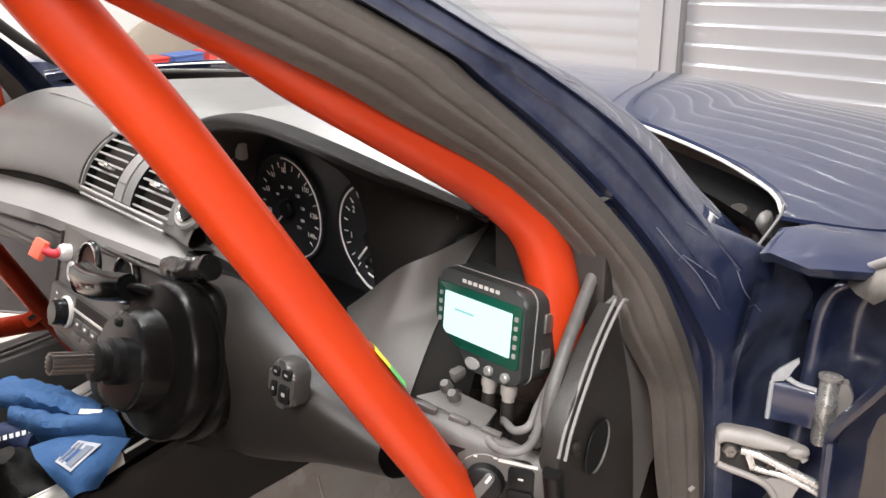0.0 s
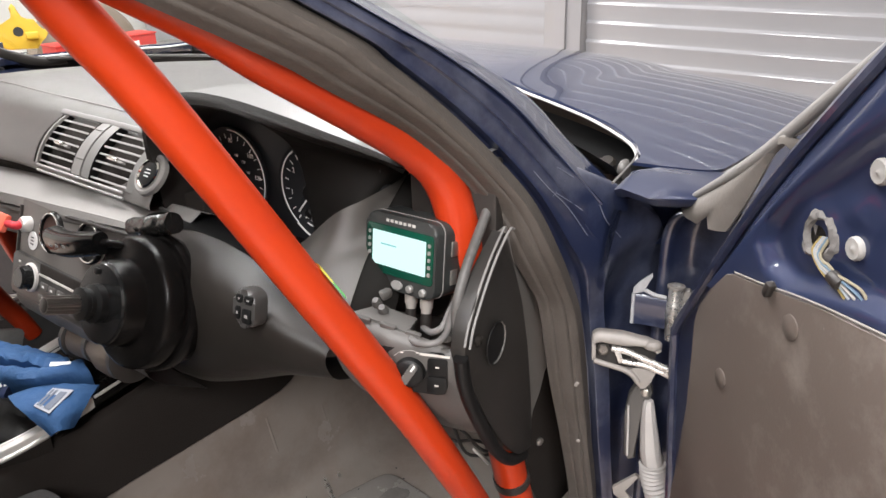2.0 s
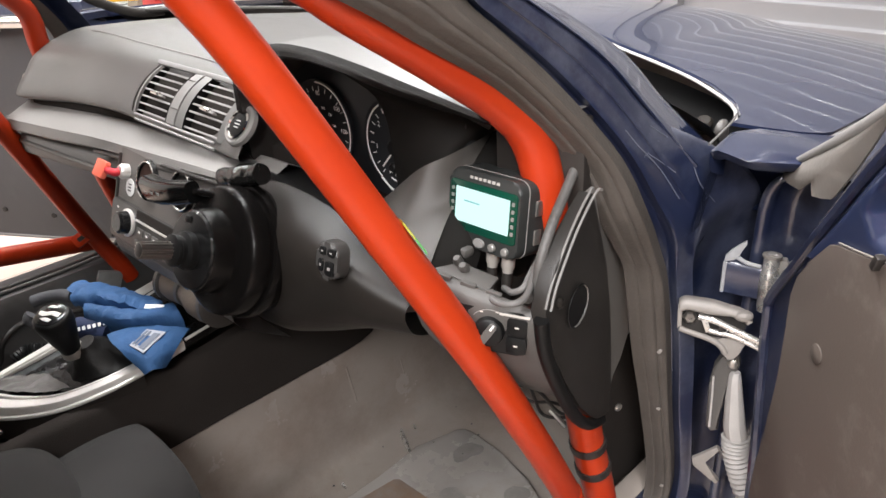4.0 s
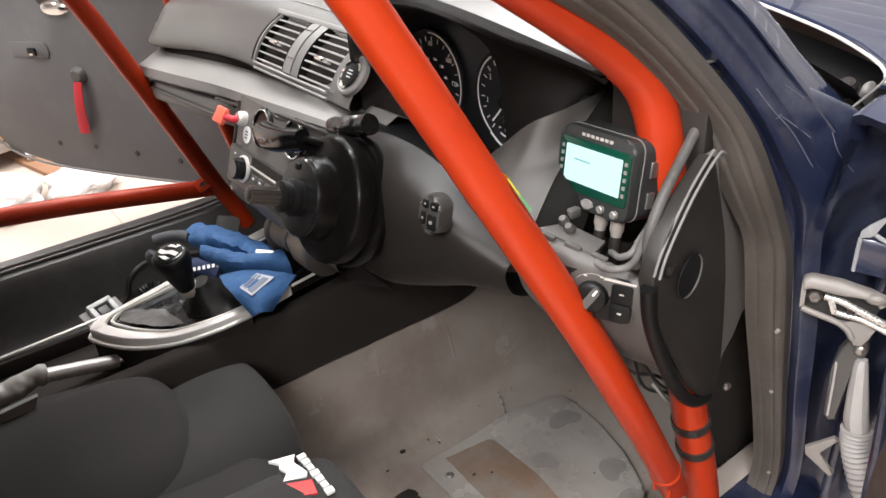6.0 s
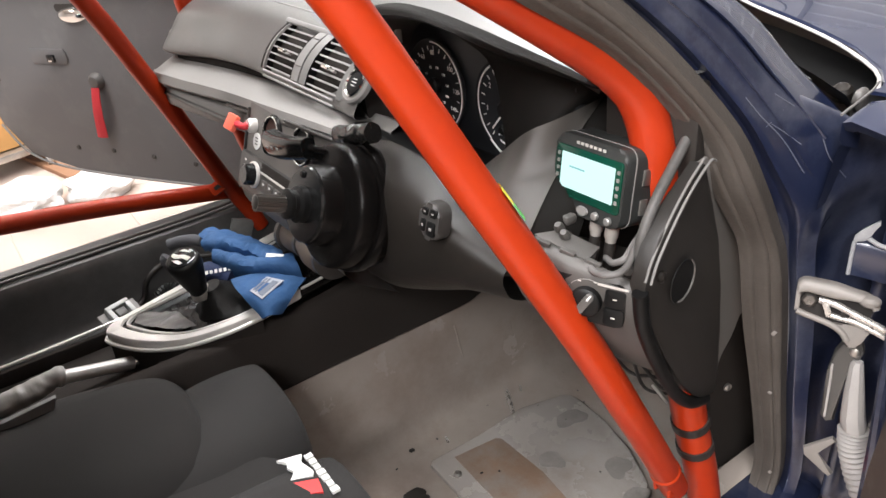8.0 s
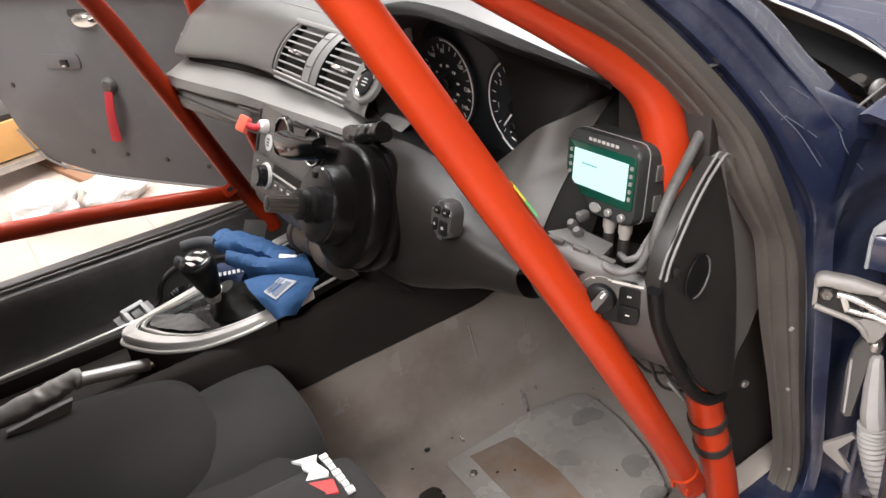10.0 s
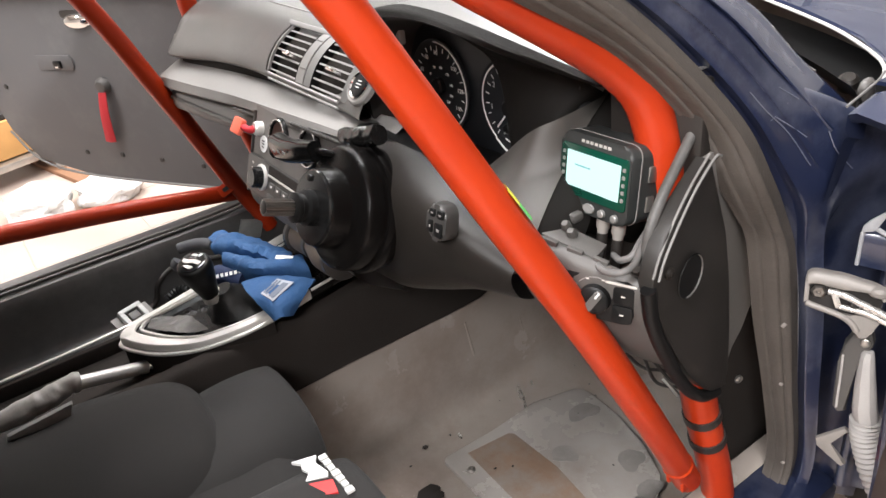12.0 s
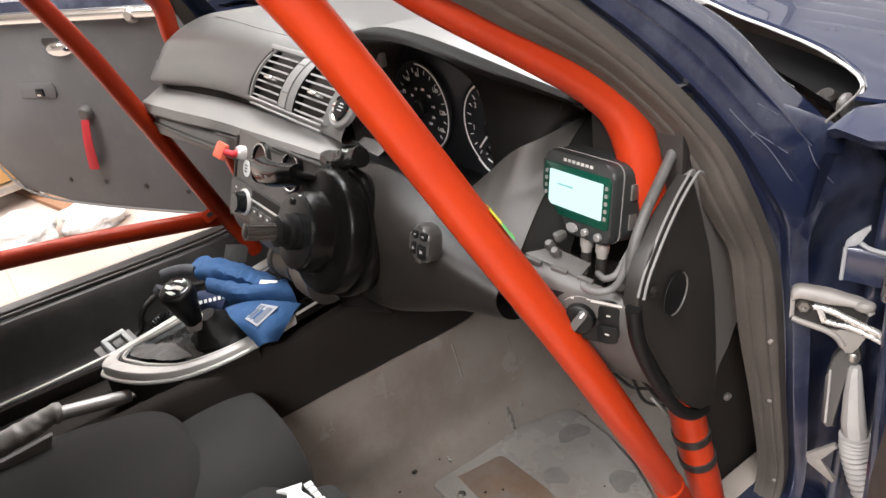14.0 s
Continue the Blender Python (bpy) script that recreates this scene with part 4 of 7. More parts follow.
# light switch
lsm = frame_at((0.676, -0.114, 0.792), (0.44, -0.88, 0.10))
lsw = thing("light_switch", "black rotary light switch in the dash", "switch")
part("plate", plate(rrect(0.090, 0.046, 0.008), lsm @ Matrix.Translation((-0.004, 0, 0.004)), 0.006, 0.001), M_BLACK, lsw)
part("knob", lathe([(0.0155, 0.0), (0.0145, 0.007), (0.012, 0.009), (0, 0.009)], lsm @ Matrix.Translation((0.004, 0, 0.004)), 28), M_BLACK, lsw)
# Grey arc drawn in as the highlight over the knob.
part("dial_highlight", lathe([(0.0225, 0.0), (0.0225, 0.0006), (0.0218, 0.0006)], lsm @ Matrix.Translation((0.004, 0, 0.0041)), 24, start=radians(40), end=radians(140)), M_SLAT, lsw)
part("knob_grip", plate(rrect(0.008, 0.026, 0.003), lsm @ Matrix.Translation((0.004, 0, 0.0145)) @ pose(0, 0, 0, 0, 0, -30), 0.008, 0.002), M_DASH, lsw)
part("pointer", boxm((0, 0, 0), (0.002, 0.007, 0.001)), M_WHITE, lsw, smooth=0).matrix_world = lsm @ Matrix.Translation((0.0085, 0.008, 0.015)) @ pose(0, 0, 0, 0, 0, -30)
for i, a in enumerate((150, 115, 80)):
    part("icon_bar", boxm((0, 0, 0), (0.003, 0.0014, 0.0006)), M_SILVER, lsw, smooth=0).matrix_world = lsm @ Matrix.Translation((0.006 + 0.026 * math.cos(radians(a)), 0.021 * math.sin(radians(a)), 0.0046))
for h in (0.008, -0.012):
    part("button", plate(rrect(0.020, 0.018, 0.003), lsm @ Matrix.Translation((0.031, h, 0.0055)), 0.003, 0.001), M_BLACK, lsw)
    part("icon_bar", boxm((0, 0, 0), (0.004, 0.0014, 0.0006)), M_SILVER, lsw, smooth=0).matrix_world = lsm @ Matrix.Translation((0.031, h, 0.006))
# Silver bar painted in as the highlight on the switch's upper edge.
part("highlight_strip", boxm((0, 0, 0), (0.03, 0.0022, 0.001)), M_SILVER, lsw, smooth=0).matrix_world = lsm @ Matrix.Translation((0.028, 0.020, 0.005))

# end panel of the dash
M_FLANGE = mat_new("flange_grey_plastic", rgb(0.15, 0.14, 0.13), 0.42, grain=0.2, gscale=800, var=0.15)
M_COVER = mat_new("end_cover_black_plastic", rgb(0.021, 0.019, 0.017), 0.42, grain=0.25, gscale=800, var=0.15, spec=0.4)
endp = thing("dash_end_panel", "black plastic end cover of the dashboard", "panel")
EM = frame_at((0.711, 0, 0), (0.985, 0.174, 0), (-0.174, 0.985, 0))


def em(u, z, lift=0.0):
    return EM @ Matrix.Translation((u, z, lift))


COVER = [(-0.098, 0.820), (-0.090, 0.842), (-0.078, 0.862), (-0.048, 0.884), (-0.024, 0.896), (0.000, 0.907), (0.016, 0.868), (0.042, 0.810), (0.060, 0.746), (0.072, 0.677), (0.078, 0.620), (0.080, 0.583), (0.052, 0.590), (0.026, 0.612), (-0.010, 0.652), (-0.050, 0.712), (-0.082, 0.768)]
part("cover", plate(COVER, em(0, 0, 0.006), 0.016, 0.003), M_COVER, endp)
part("side_flange", plate([(0.000, 0.906), (0.044, 0.905), (0.100, 0.840), (0.150, 0.760), (0.175, 0.700), (0.172, 0.662), (0.142, 0.658), (0.126, 0.634), (0.103, 0.622), (0.090, 0.601), (0.084, 0.580), (0.078, 0.620), (0.072, 0.677), (0.060, 0.746), (0.042, 0.810), (0.016, 0.868)], em(0, 0, -0.002), 0.006, 0.001), M_FLANGE, endp)
part("edge_band", tube([tuple(em(u, z, 0.002).translation) for u, z in ((-0.100, 0.815), (-0.090, 0.772), (-0.060, 0.712), (-0.018, 0.646), (0.022, 0.604), (0.060, 0.584))], 0.0075, 12), M_BLACK, endp)
part("rim", tube([tuple(em(u, z, 0.008).translation) for u, z in ((-0.092, 0.822), (-0.082, 0.842), (-0.055, 0.871), (-0.028, 0.893), (0.002, 0.909), (0.014, 0.906))], 0.0014, 8), M_VENT, endp)
part("rim", tube([tuple(em(u, z, 0.005).translation) for u, z in ((-0.097, 0.826), (-0.086, 0.846), (-0.060, 0.875), (-0.033, 0.897), (-0.004, 0.914))], 0.0013, 8), M_VENT, endp)
part("round_recess", lathe([(0.0235, 0.0), (0.0228, 0.001), (0.0215, 0.0), (0.019, -0.002), (0.0, -0.0025)], em(-0.034, 0.798, 0.009), 40), M_BLACK, endp)
part("recess_rim", lathe([(0.0208, 0.001), (0.0225, 0.0035), (0.0235, 0.001)], em(-0.034, 0.798, 0.007), 24, start=radians(-110), end=radians(60)), M_DASH, endp)
part("screw", lathe([(0.006, 0), (0.006, 0.003), (0.003, 0.005), (0, 0.004)], em(-0.074, 0.822, 0.007), 12), M_KNEE, endp)
part("screw", lathe([(0.006, 0), (0.006, 0.003), (0.003, 0.005), (0, 0.004)], frame_at((0.659, 0.172, 0.512), (1, -0.3, 0), (0, 1, 0)), 12), M_STEEL, endp)
part("kick_board", boxm((0.652, 0.26, 0.49), (0.012, 0.26, 0.52), 0.004), M_CARPET, endp)

# instrument cluster
clus = thing("instrument_cluster", "black instrument cluster with white-ringed dials", "gauge cluster")


def gm(x, z, lift=0.0):
    return Matrix.Translation((x, -0.0245 - lift, z)) @ Matrix(((1, 0, 0, 0), (0, 0, -1, 0), (0, 1, 0, 0), (0, 0, 0, 1)))


def dial(cx, cz, r, a0, a1, ring_r, marks, numbers, needle, hub=0.011):
    d = part("dial", lathe([(r, 0.0), (r, 0.004), (r - 0.004, 0.002), (0, 0.0015)], gm(cx, cz), 40), M_DIAL, clus)
    part("ring", lathe([(ring_r - 0.0012, 0.004), (ring_r, 0.005), (ring_r + 0.0012, 0.004)], gm(cx, cz), 40, start=radians(a0), end=radians(a1)), M_WHITE, d)
    for a in marks:
        part("tick", boxm((0, 0, 0), (0.006, 0.0012, 0.0006)), M_WHITE, d, smooth=0).matrix_world = gm(cx, cz, 0.003) @ pose(0, 0, 0, 0, 0, a) @ Matrix.Translation((ring_r - 0.008, 0, 0))
    for a, rr, txt, sz in numbers:
        cu = bpy.data.curves.new("numeral", "FONT")
        cu.body, cu.size, cu.align_x, cu.align_y = txt, sz, "CENTER", "CENTER"
        cu.extrude = 0.0002
        cu.materials.append(M_WHITE)
        o = new("numeral", cu)
        o.parent = d
        o.matrix_world = gm(cx + rr * math.cos(radians(a)), cz + rr * math.sin(radians(a)), 0.0028)
    part("needle", boxm((0, 0, 0), (ring_r * 0.72, 0.0024, 0.001), 0.0004), M_WHITE, d).matrix_world = gm(cx, cz, 0.006) @ pose(0, 0, 0, 0, 0, needle) @ Matrix.Translation((ring_r * 0.36, 0, 0))
    part("hub", lathe([(hub, 0.003), (hub, 0.009), (hub - 0.002, 0.011), (0, 0.011)], gm(cx, cz), 24), M_BLACK, d)
    return d


dial(0.323, 0.908, 0.060, -70, 95, 0.056, [225 - 15 * i for i in range(19)], [(a, 0.042, t, 0.0085) for a, t in ((160, "40"), (128, "60"), (95, "80"), (40, "100"), (0, "120"), (-35, "140"), (195, "20"))] + [(a, 0.024, t, 0.005) for a, t in ((150, "60"), (115, "80"), (80, "100"), (45, "120"), (10, "160"), (-25, "200"), (-55, "220"))], 222)
dial(0.465, 0.909, 0.058, 120, 235, 0.053, [232 - 16 * i for i in range(10)], [(190, 0.038, "1", 0.009), (145, 0.038, "2", 0.009)], 228)
part("lower_ring_bar", tube([(0.434, -0.0295, 0.865), (0.455, -0.0295, 0.853), (0.49, -0.0295, 0.851)], 0.0013, 6), M_WHITE, clus)
dial(0.460, 0.884, 0.020, -120, -60, 0.018, [200, 230, 260, 290, 320, 340], [], 225, 0.006)
part("clip", boxm((0.268, -0.045, 0.968), (0.014, 0.01, 0.022), 0.003), M_TRIM, clus)

# ---- steering column ----
CO, CD = Vector((0.339, -0.240, 0.818)), Vector((0.0, -0.93, 0.37)).normalized()
CM = frame_at(CO, CD)
col = thing("steering_column", "black steering column shroud without a steering wheel", "steering column")
part("shroud", lathe([(0.060, -0.14), (0.072, -0.10), (0.0785, -0.076), (0.0815, -0.070), (0.0820, -0.062), (0.0805, -0.058), (0.0750, -0.057), (0.0745, -0.053), (0.0775, -0.052), (0.0780, -0.047), (0.0772, -0.036), (0.0755, -0.0315), (0.0710, -0.0285), (0.0560, -0.0262), (0.0505, -0.0235), (0.0495, -0.020), (0.0485, -0.004), (0.0465, 0.0), (0.030, 0.0)], CM, 48), M_COLUMN, col)
part("switch_disc", lathe([(0.0465, -0.003), (0.0465, 0.002), (0.0445, 0.004), (0.0, 0.0045)], CM, 40), M_GLOSSBLACK, col, "gloss black end cap", smooth=25)
part("shaft_collar", lathe([(0.022, 0.003), (0.022, 0.013), (0.017, 0.016), (0.017, 0.021), (0.0185, 0.022), (0.0185, 0.027), (0.012, 0.029), (0.0, 0.029)], CM, 20), M_BLACK, col)
b = bmesh.new()
sweep(b, [CM @ Vector((0, 0, h)) for h in (0.024, 0.026, 0.062, 0.065)], [((0.0104 if i % 4 < 2 else 0.0080) * math.cos(2 * math.pi * i / 56), (0.0104 if i % 4 < 2 else 0.0080) * math.sin(2 * math.pi * i / 56)) for i in range(56)], up=(1, 0, 0))
part("splined_shaft", b, M_DARKSTEEL, col, "bare splined steel shaft end", smooth=20)
part("shaft_bore", lathe([(0.008, 0.0), (0.006, 0.0008), (0, 0.0008)], CM @ Matrix.Translation((0, 0, 0.065)), 16), M_TAPE, col)
part("terminal", boxm((0, 0, 0), (0.010, 0.008, 0.008), 0.002), M_BLACK, col).matrix_world = CM @ Matrix.Translation((-0.012, 0.034, 0.003))
# stalks
b = bmesh.new()
sweep(b, catmull([(0.166, -0.200, 0.838), (0.172, -0.201, 0.840), (0.21, -0.205, 0.846), (0.25, -0.205, 0.855), (0.285, -0.200, 0.863)], 6), [(x, y) for x, y in rrect(0.030, 0.038, 0.011)], scale=lambda t: min(1.0, 0.72 + 4 * t) * (1.0 - 0.30 * t))
sk = part("column_stalk", b, mat_new("satin_black_plastic", rgb(0.005, 0.005, 0.005), 0.16, var=0.1, spec=0.25), col, "chunky black column stalk")
part("stalk_arm", tube([(0.282, -0.198, 0.862), (0.30, -0.194, 0.864), (0.318, -0.188, 0.863)], 0.005, 12), M_COLUMN, sk)
for dx in (0.0, 0.016, 0.034):
    part("stalk_icon", boxm((0.196 + dx, -0.2205, 0.846 + 0.2 * dx), (0.006, 0.001, 0.003)), M_CABLE, sk, smooth=0)
b = tube([(0.255, -0.140, 0.856), (0.285, -0.150, 0.866), (0.320, -0.153, 0.876), (0.36, -0.148, 0.888)], 0.0125, 18, 14)
for v in b.verts:
    v.co += Vector((0.3, -0.5, 0.8)) * 0.0042 * noise.noise(v.co * 95)
part("tilt_lever", b, mat_new("crumpled_black_tape", rgb(0.010, 0.0095, 0.009), 0.25, grain=0.8, gscale=70, var=0.3, vscale=60), col, "column lever wrapped in crumpled black tape")
# boot under the column
bt = thing("column_boot", "brown fabric boot with black band under the column", "boot")
BM = frame_at((0.130, -0.155, 0.646), (0.165, 0.0, 0.020), (0, 0, 1))
b = lathe([(0.026, -0.082), (0.028, -0.06), (0.027, -0.035), (0.023, -0.020), (0.026, -0.006), (0.034, 0.020), (0.036, 0.050), (0.030, 0.075)], BM, 28)
for v in b.verts:
    v.co += Vector((0.2, -0.6, 0.5)) * 0.004 * noise.noise(v.co * 48)
part("sleeve", b, mat_new("brown_fabric", rgb(0.10, 0.078, 0.062), 0.8, grain=0.5, gscale=300, var=0.3, vscale=60), bt)
for c, r in ((-0.078, 0.027), (-0.016, 0.0235), (0.070, 0.0315)):
    part("band", lathe([(r, c - 0.007), (r + 0.004, c - 0.005), (r + 0.0045, c + 0.005), (r, c + 0.007)], BM, 24), M_TAPE, bt)

# key fob in its slot
M_KEYGREY = mat_new("key_grey_plastic", rgb(0.04, 0.038, 0.036), 0.35, var=0.1)
fob = thing("key_fob", "grey plastic remote key fob in the dash slot", "key")
KM = frame_at((0.521, -0.1765, 0.841), (0.12, -0.96, 0.22)) @ Matrix.Diagonal((0.82, 0.86, 0.9, 1))
part("case", plate(rrect(0.037, 0.047, 0.014), KM @ Matrix.Translation((0, 0, 0.010)), 0.02, 0.006), M_KEYGREY, fob)
for dx, dz, w, h in ((0.008, 0.012, 0.012, 0.010), (-0.007, 0.012, 0.010, 0.010), (0.006, -0.008, 0.014, 0.018), (-0.009, -0.006, 0.008, 0.016)):
    bb = part("button", plate(rrect(w, h, 0.002), KM @ Matrix.Translation((dx, dz, 0.0118)), 0.004, 0.001), M_BLACK, fob)
    part("icon_bar", boxm((0, 0, 0), (w * 0.35, h * 0.2, 0.0004)), M_TRIM, bb, smooth=0).matrix_world = KM @ Matrix.Translation((dx, dz, 0.0121))

# ---- centre console ----
cons = thing("centre_console", "dark centre stack and black tunnel console with silver trim", "centre console")
SD = Vector((0, -0.046, -0.13)).normalized()
SN = Vector((0, -0.943, 0.333)).normalized()


def pm(x, v, lift=0.0):
    """A pose on the stack panel: x across, v metres down from its upper edge."""
    return frame_at(Vector((x, -0.128, 0.818)) + SD * v + SN * lift, SN)


b = bmesh.new()
net = [[tuple(pm(x, v if v > 0 else -0.004 - 0.2 * max(0.0, x - 0.09), 0.004 * max(-1.0, 1 - (x - 0.03) ** 2 / 0.02)).translation) for x in (-0.085, -0.02, 0.05, 0.14, 0.26)] for v in (-0.004, 0.03, 0.08, 0.14)]
net.append([(x, -0.16, 0.64) for x in (-0.085, -0.02, 0.05, 0.14, 0.26)])
net.append([(x, -0.08, 0.58) for x in (-0.08, -0.02, 0.05, 0.14, 0.25)])
surf(b, net, 4, 4)
part("stack_panel", b, mat_new("stack_brown_grey_plastic", rgb(0.115, 0.105, 0.096), 0.5, grain=0.2, gscale=900, var=0.15, spec=0.4), cons)
b = bmesh.new()
for i in range(34):
    k = i / 33
    box(b, (0.058 + 0.20 * k, -0.1325 - 0.012 * k, 0.8245 + 0.021 * k), (0.0034, 0.006, 0.0045), 0.0008, seg=1)
part("serrated_edge", b, M_TAPE, cons, "black serrated edge strip")
part("stack_edge", tube([tuple(pm(-0.086, v, 0.001).translation) for v in (0.006, 0.04, 0.10, 0.145)], 0.004, 8), M_TAPE, cons)
for x, v in ((0.019, 0.027), (0.124, 0.018)):
    g = part("round_gauge", lathe([(0.0315, 0.0), (0.0310, 0.004), (0.0285, 0.0065), (0.0260, 0.006), (0.0245, 0.002)], pm(x, v, 0.004), 32), M_COLUMN, cons, "round gauge hole with a chrome ring")
    part("chrome_ring", tube([tuple((pm(x, v, 0.0105) @ Vector((0.0278 * math.cos(a), 0.0278 * math.sin(a), 0)))) for a in [2 * math.pi * i / 28 for i in range(29)]], 0.0013, 8, 1), M_CHROME, g)
    part("gauge_face", lathe([(0.0248, 0.0025), (0.0, 0.0025)], pm(x, v, 0.004), 24), mat_new("gauge_brown", rgb(0.10, 0.05, 0.04), 0.5) if x < 0.05 else M_BLACK, g)
    part("gauge_card", plate(rrect(0.020, 0.012, 0.003), pm(x + 0.002, v + 0.011, 0.0080), 0.001), M_WHITE, g)
M_RADIO = mat_new("radio_dark_grey", rgb(0.032, 0.030, 0.028), 0.4, var=0.1)
rad = part("radio", plate(rrect(0.255, 0.062, 0.006), pm(0.046, 0.107, 0.010), 0.012, 0.003), M_RADIO, cons, "dark grey car radio with black knob")
part("disc_slot", plate(rrect(0.14, 0.014, 0.002), pm(0.075, 0.084, 0.0112), 0.003), M_CARPET, rad)
part("slot_lip", plate(rrect(0.14, 0.003, 0.001), pm(0.075, 0.0925, 0.0125), 0.003), M_SILVER, rad)
part("knob_ring", lathe([(0.022, 0.0), (0.022, 0.003), (0.019, 0.005), (0.018, 0.0)], pm(-0.020, 0.104, 0.010), 28), M_SILVER, rad)
part("volume_knob", lathe([(0.018, 0.0), (0.017, 0.016), (0.014, 0.019), (0, 0.019)], pm(-0.020, 0.104, 0.011), 28), M_GLOSSBLACK, rad)
for i in range(5):
    part("radio_button", plate(rrect(0.020, 0.011, 0.002), pm(0.022 + 0.024 * i, 0.108, 0.0125), 0.003, 0.0008), M_DASHLOW, rad)
    part("icon_bar", boxm((0, 0, 0), (0.006, 0.003, 0.0004)), M_WHITE, rad, smooth=0).matrix_world = pm(0.022 + 0.024 * i, 0.108, 0.0128)
for i in range(4):
    part("radio_button", plate(rrect(0.026, 0.008, 0.002), pm(0.020 + 0.030 * i, 0.126, 0.0120), 0.003, 0.0008), M_DASHLOW, rad)
for v in (0.088, 0.098, 0.108, 0.118):
    part("icon_bar", boxm((0, 0, 0), (0.006, 0.003, 0.0004)), M_WHITE, rad, smooth=0).matrix_world = pm(-0.058, v, 0.0112)
stick = part("round_label", lathe([(0.014, 0.0), (0.014, 0.001), (0, 0.001)], pm(-0.038, 0.052, 0.004), 20), M_WHITE, cons, "small round white label")
for k in (-1, 0, 1):
    part("label_bar", boxm((0, 0, 0), (0.009, 0.002, 0.0005)), M_TAPE, stick, smooth=0).matrix_world = pm(-0.038, 0.052 + 0.005 * k, 0.0055)
ksw = part("cut_off_switch", lathe([(0.012, 0), (0.012, 0.010), (0.009, 0.014), (0, 0.014)], pm(-0.055, 0.030, 0.003), 18), M_SILVER, cons, "battery cut-off switch with a red key")
part("red_key", tube([tuple((pm(-0.055, 0.030, 0.016)).translation), (-0.057, -0.160, 0.794), (-0.075, -0.165, 0.796)], 0.006, 10), M_REDDARK, ksw)
part("red_grip", boxm((0, 0, 0), (0.030, 0.028, 0.010), 0.003), mat_new("pale_red_plastic", rgb(0.65, 0.12, 0.07), 0.5), ksw).matrix_world = frame_at((-0.087, -0.168, 0.796), (0.1, -0.8, 0.6))
# tunnel part
part("tunnel_cover", boxm((0.012, -0.235, 0.478), (0.20, 0.37, 0.075), 0.018), M_CARPET, cons)
part("tunnel_base", boxm((0.020, -0.70, 0.440), (0.22, 0.66, 0.092), 0.012), M_CARPET, cons)
part("tunnel_wall", boxm((-0.087, -0.72, 0.475), (0.012, 0.62, 0.07), 0.004), M_CARPET, cons)
b = bmesh.new()
net = []
for i in range(13):
    y = -0.72 + 0.078 * i
    low = 0.432 + 0.004 * noise.noise(Vector((y * 9, 2.0, 0))) + 0.07 * max(0.0, (y - 0.10) / 0.12) ** 2
    top = 0.537 + 0.06 * max(0.0, (y + 0.16) / 0.38)
    net.append([(0.106, y, top), (0.124, y, top - 0.004), (0.133, y, top - 0.02), (0.144, y, (top + low) / 2), (0.157, y, low + 0.006), (0.160, y, low), (0.152, y, low - 0.002)])
surf(b, net, 3, 3)
part("side_trim", b, M_CARPET, cons, "black carpet along the tunnel side")
part("edge_lip", tube([(-0.092, -0.80, 0.512), (-0.092, -0.5, 0.516), (-0.094, -0.25, 0.532), (-0.08, -0.12, 0.57)], 0.003, 8), M_SILVER, cons)


def tilt(x, y, lift=0.0):
    return Vector((x, y, 0.542 + 0.12 * (y + 0.47) + lift))


OUT = [(-0.085, -0.10), (-0.072, -0.25), (-0.060, -0.33), (-0.052, -0.41), (-0.046, -0.448), (-0.038, -0.459), (-0.022, -0.461), (0.020, -0.443), (0.060, -0.415), (0.099, -0.372), (0.122, -0.31), (0.129, -0.25), (0.126, -0.19)]
INN = [(-0.040, -0.12), (-0.032, -0.25), (-0.030, -0.33), (-0.031, -0.385), (-0.030, -0.408), (-0.025, -0.418), (-0.014, -0.424), (0.012, -0.413), (0.040, -0.398), (0.080, -0.365), (0.103, -0.31), (0.112, -0.25), (0.116, -0.19)]
o3 = [p for p in catmull([(x, y, 0) for x, y in OUT], 6)]
i3 = [p for p in catmull([(x, y, 0) for x, y in INN], 6)]
def blend(k, lift):
    return [tilt(p.x + (q.x - p.x) * k, p.y + (q.y - p.y) * k, lift) for p, q in zip(o3, i3)]


for nm, mt, lab, bands in (("silver_surround", M_SILVER, "satin silver gear surround", ((0.0, -0.016), (0.0, -0.003), (0.08, 0.0), (0.60, 0.0015), (0.64, -0.002))), ("surround_groove", M_COLUMN, "", ((0.62, -0.003), (0.78, -0.003))), ("inner_trim", M_SILVER, "", ((0.76, -0.004), (0.80, 0.001), (0.90, 0.0015), (0.95, -0.003)))):
    b = bmesh.new()
    grid(b, [blend(k, lf) for k, lf in bands])
    part(nm, b, mt, cons, lab)
b = bmesh.new()
grid(b, [blend(0.90, -0.004)] + [[tilt(0.015 + (p.x - 0.015) * k, -0.25 + (p.y + 0.25) * (0.2 + 0.8 * k), -0.004 - 0.012 * (1 - k) ** 0.5) for p in i3] for k in (0.9, 0.8, 0.65, 0.5, 0.35)] + [[tilt(0.015 + (p.x - 0.015) * 0.02, -0.25 + (p.y + 0.25) * 0.1, -0.014) for p in i3]])
part("gear_well", b, M_COLUMN, cons)
# Crumpled leather; its paler grey also carries the light reflected in the well.
b = bmesh.new()
grid(b, [[tilt(0.012 + (p.x - 0.012) * k, -0.355 + (p.y + 0.355) * k, 0.002 - 0.007 * (1 - k)) for p in i3[21:57]] for k in (0.93, 0.8, 0.65, 0.5, 0.35, 0.2, 0.05)])
for v in b.verts:
    v.co.z += 0.007 * (0.4 - abs(noise.noise(Vector((v.co.x * 60, v.co.y * 35, 3.0)))))
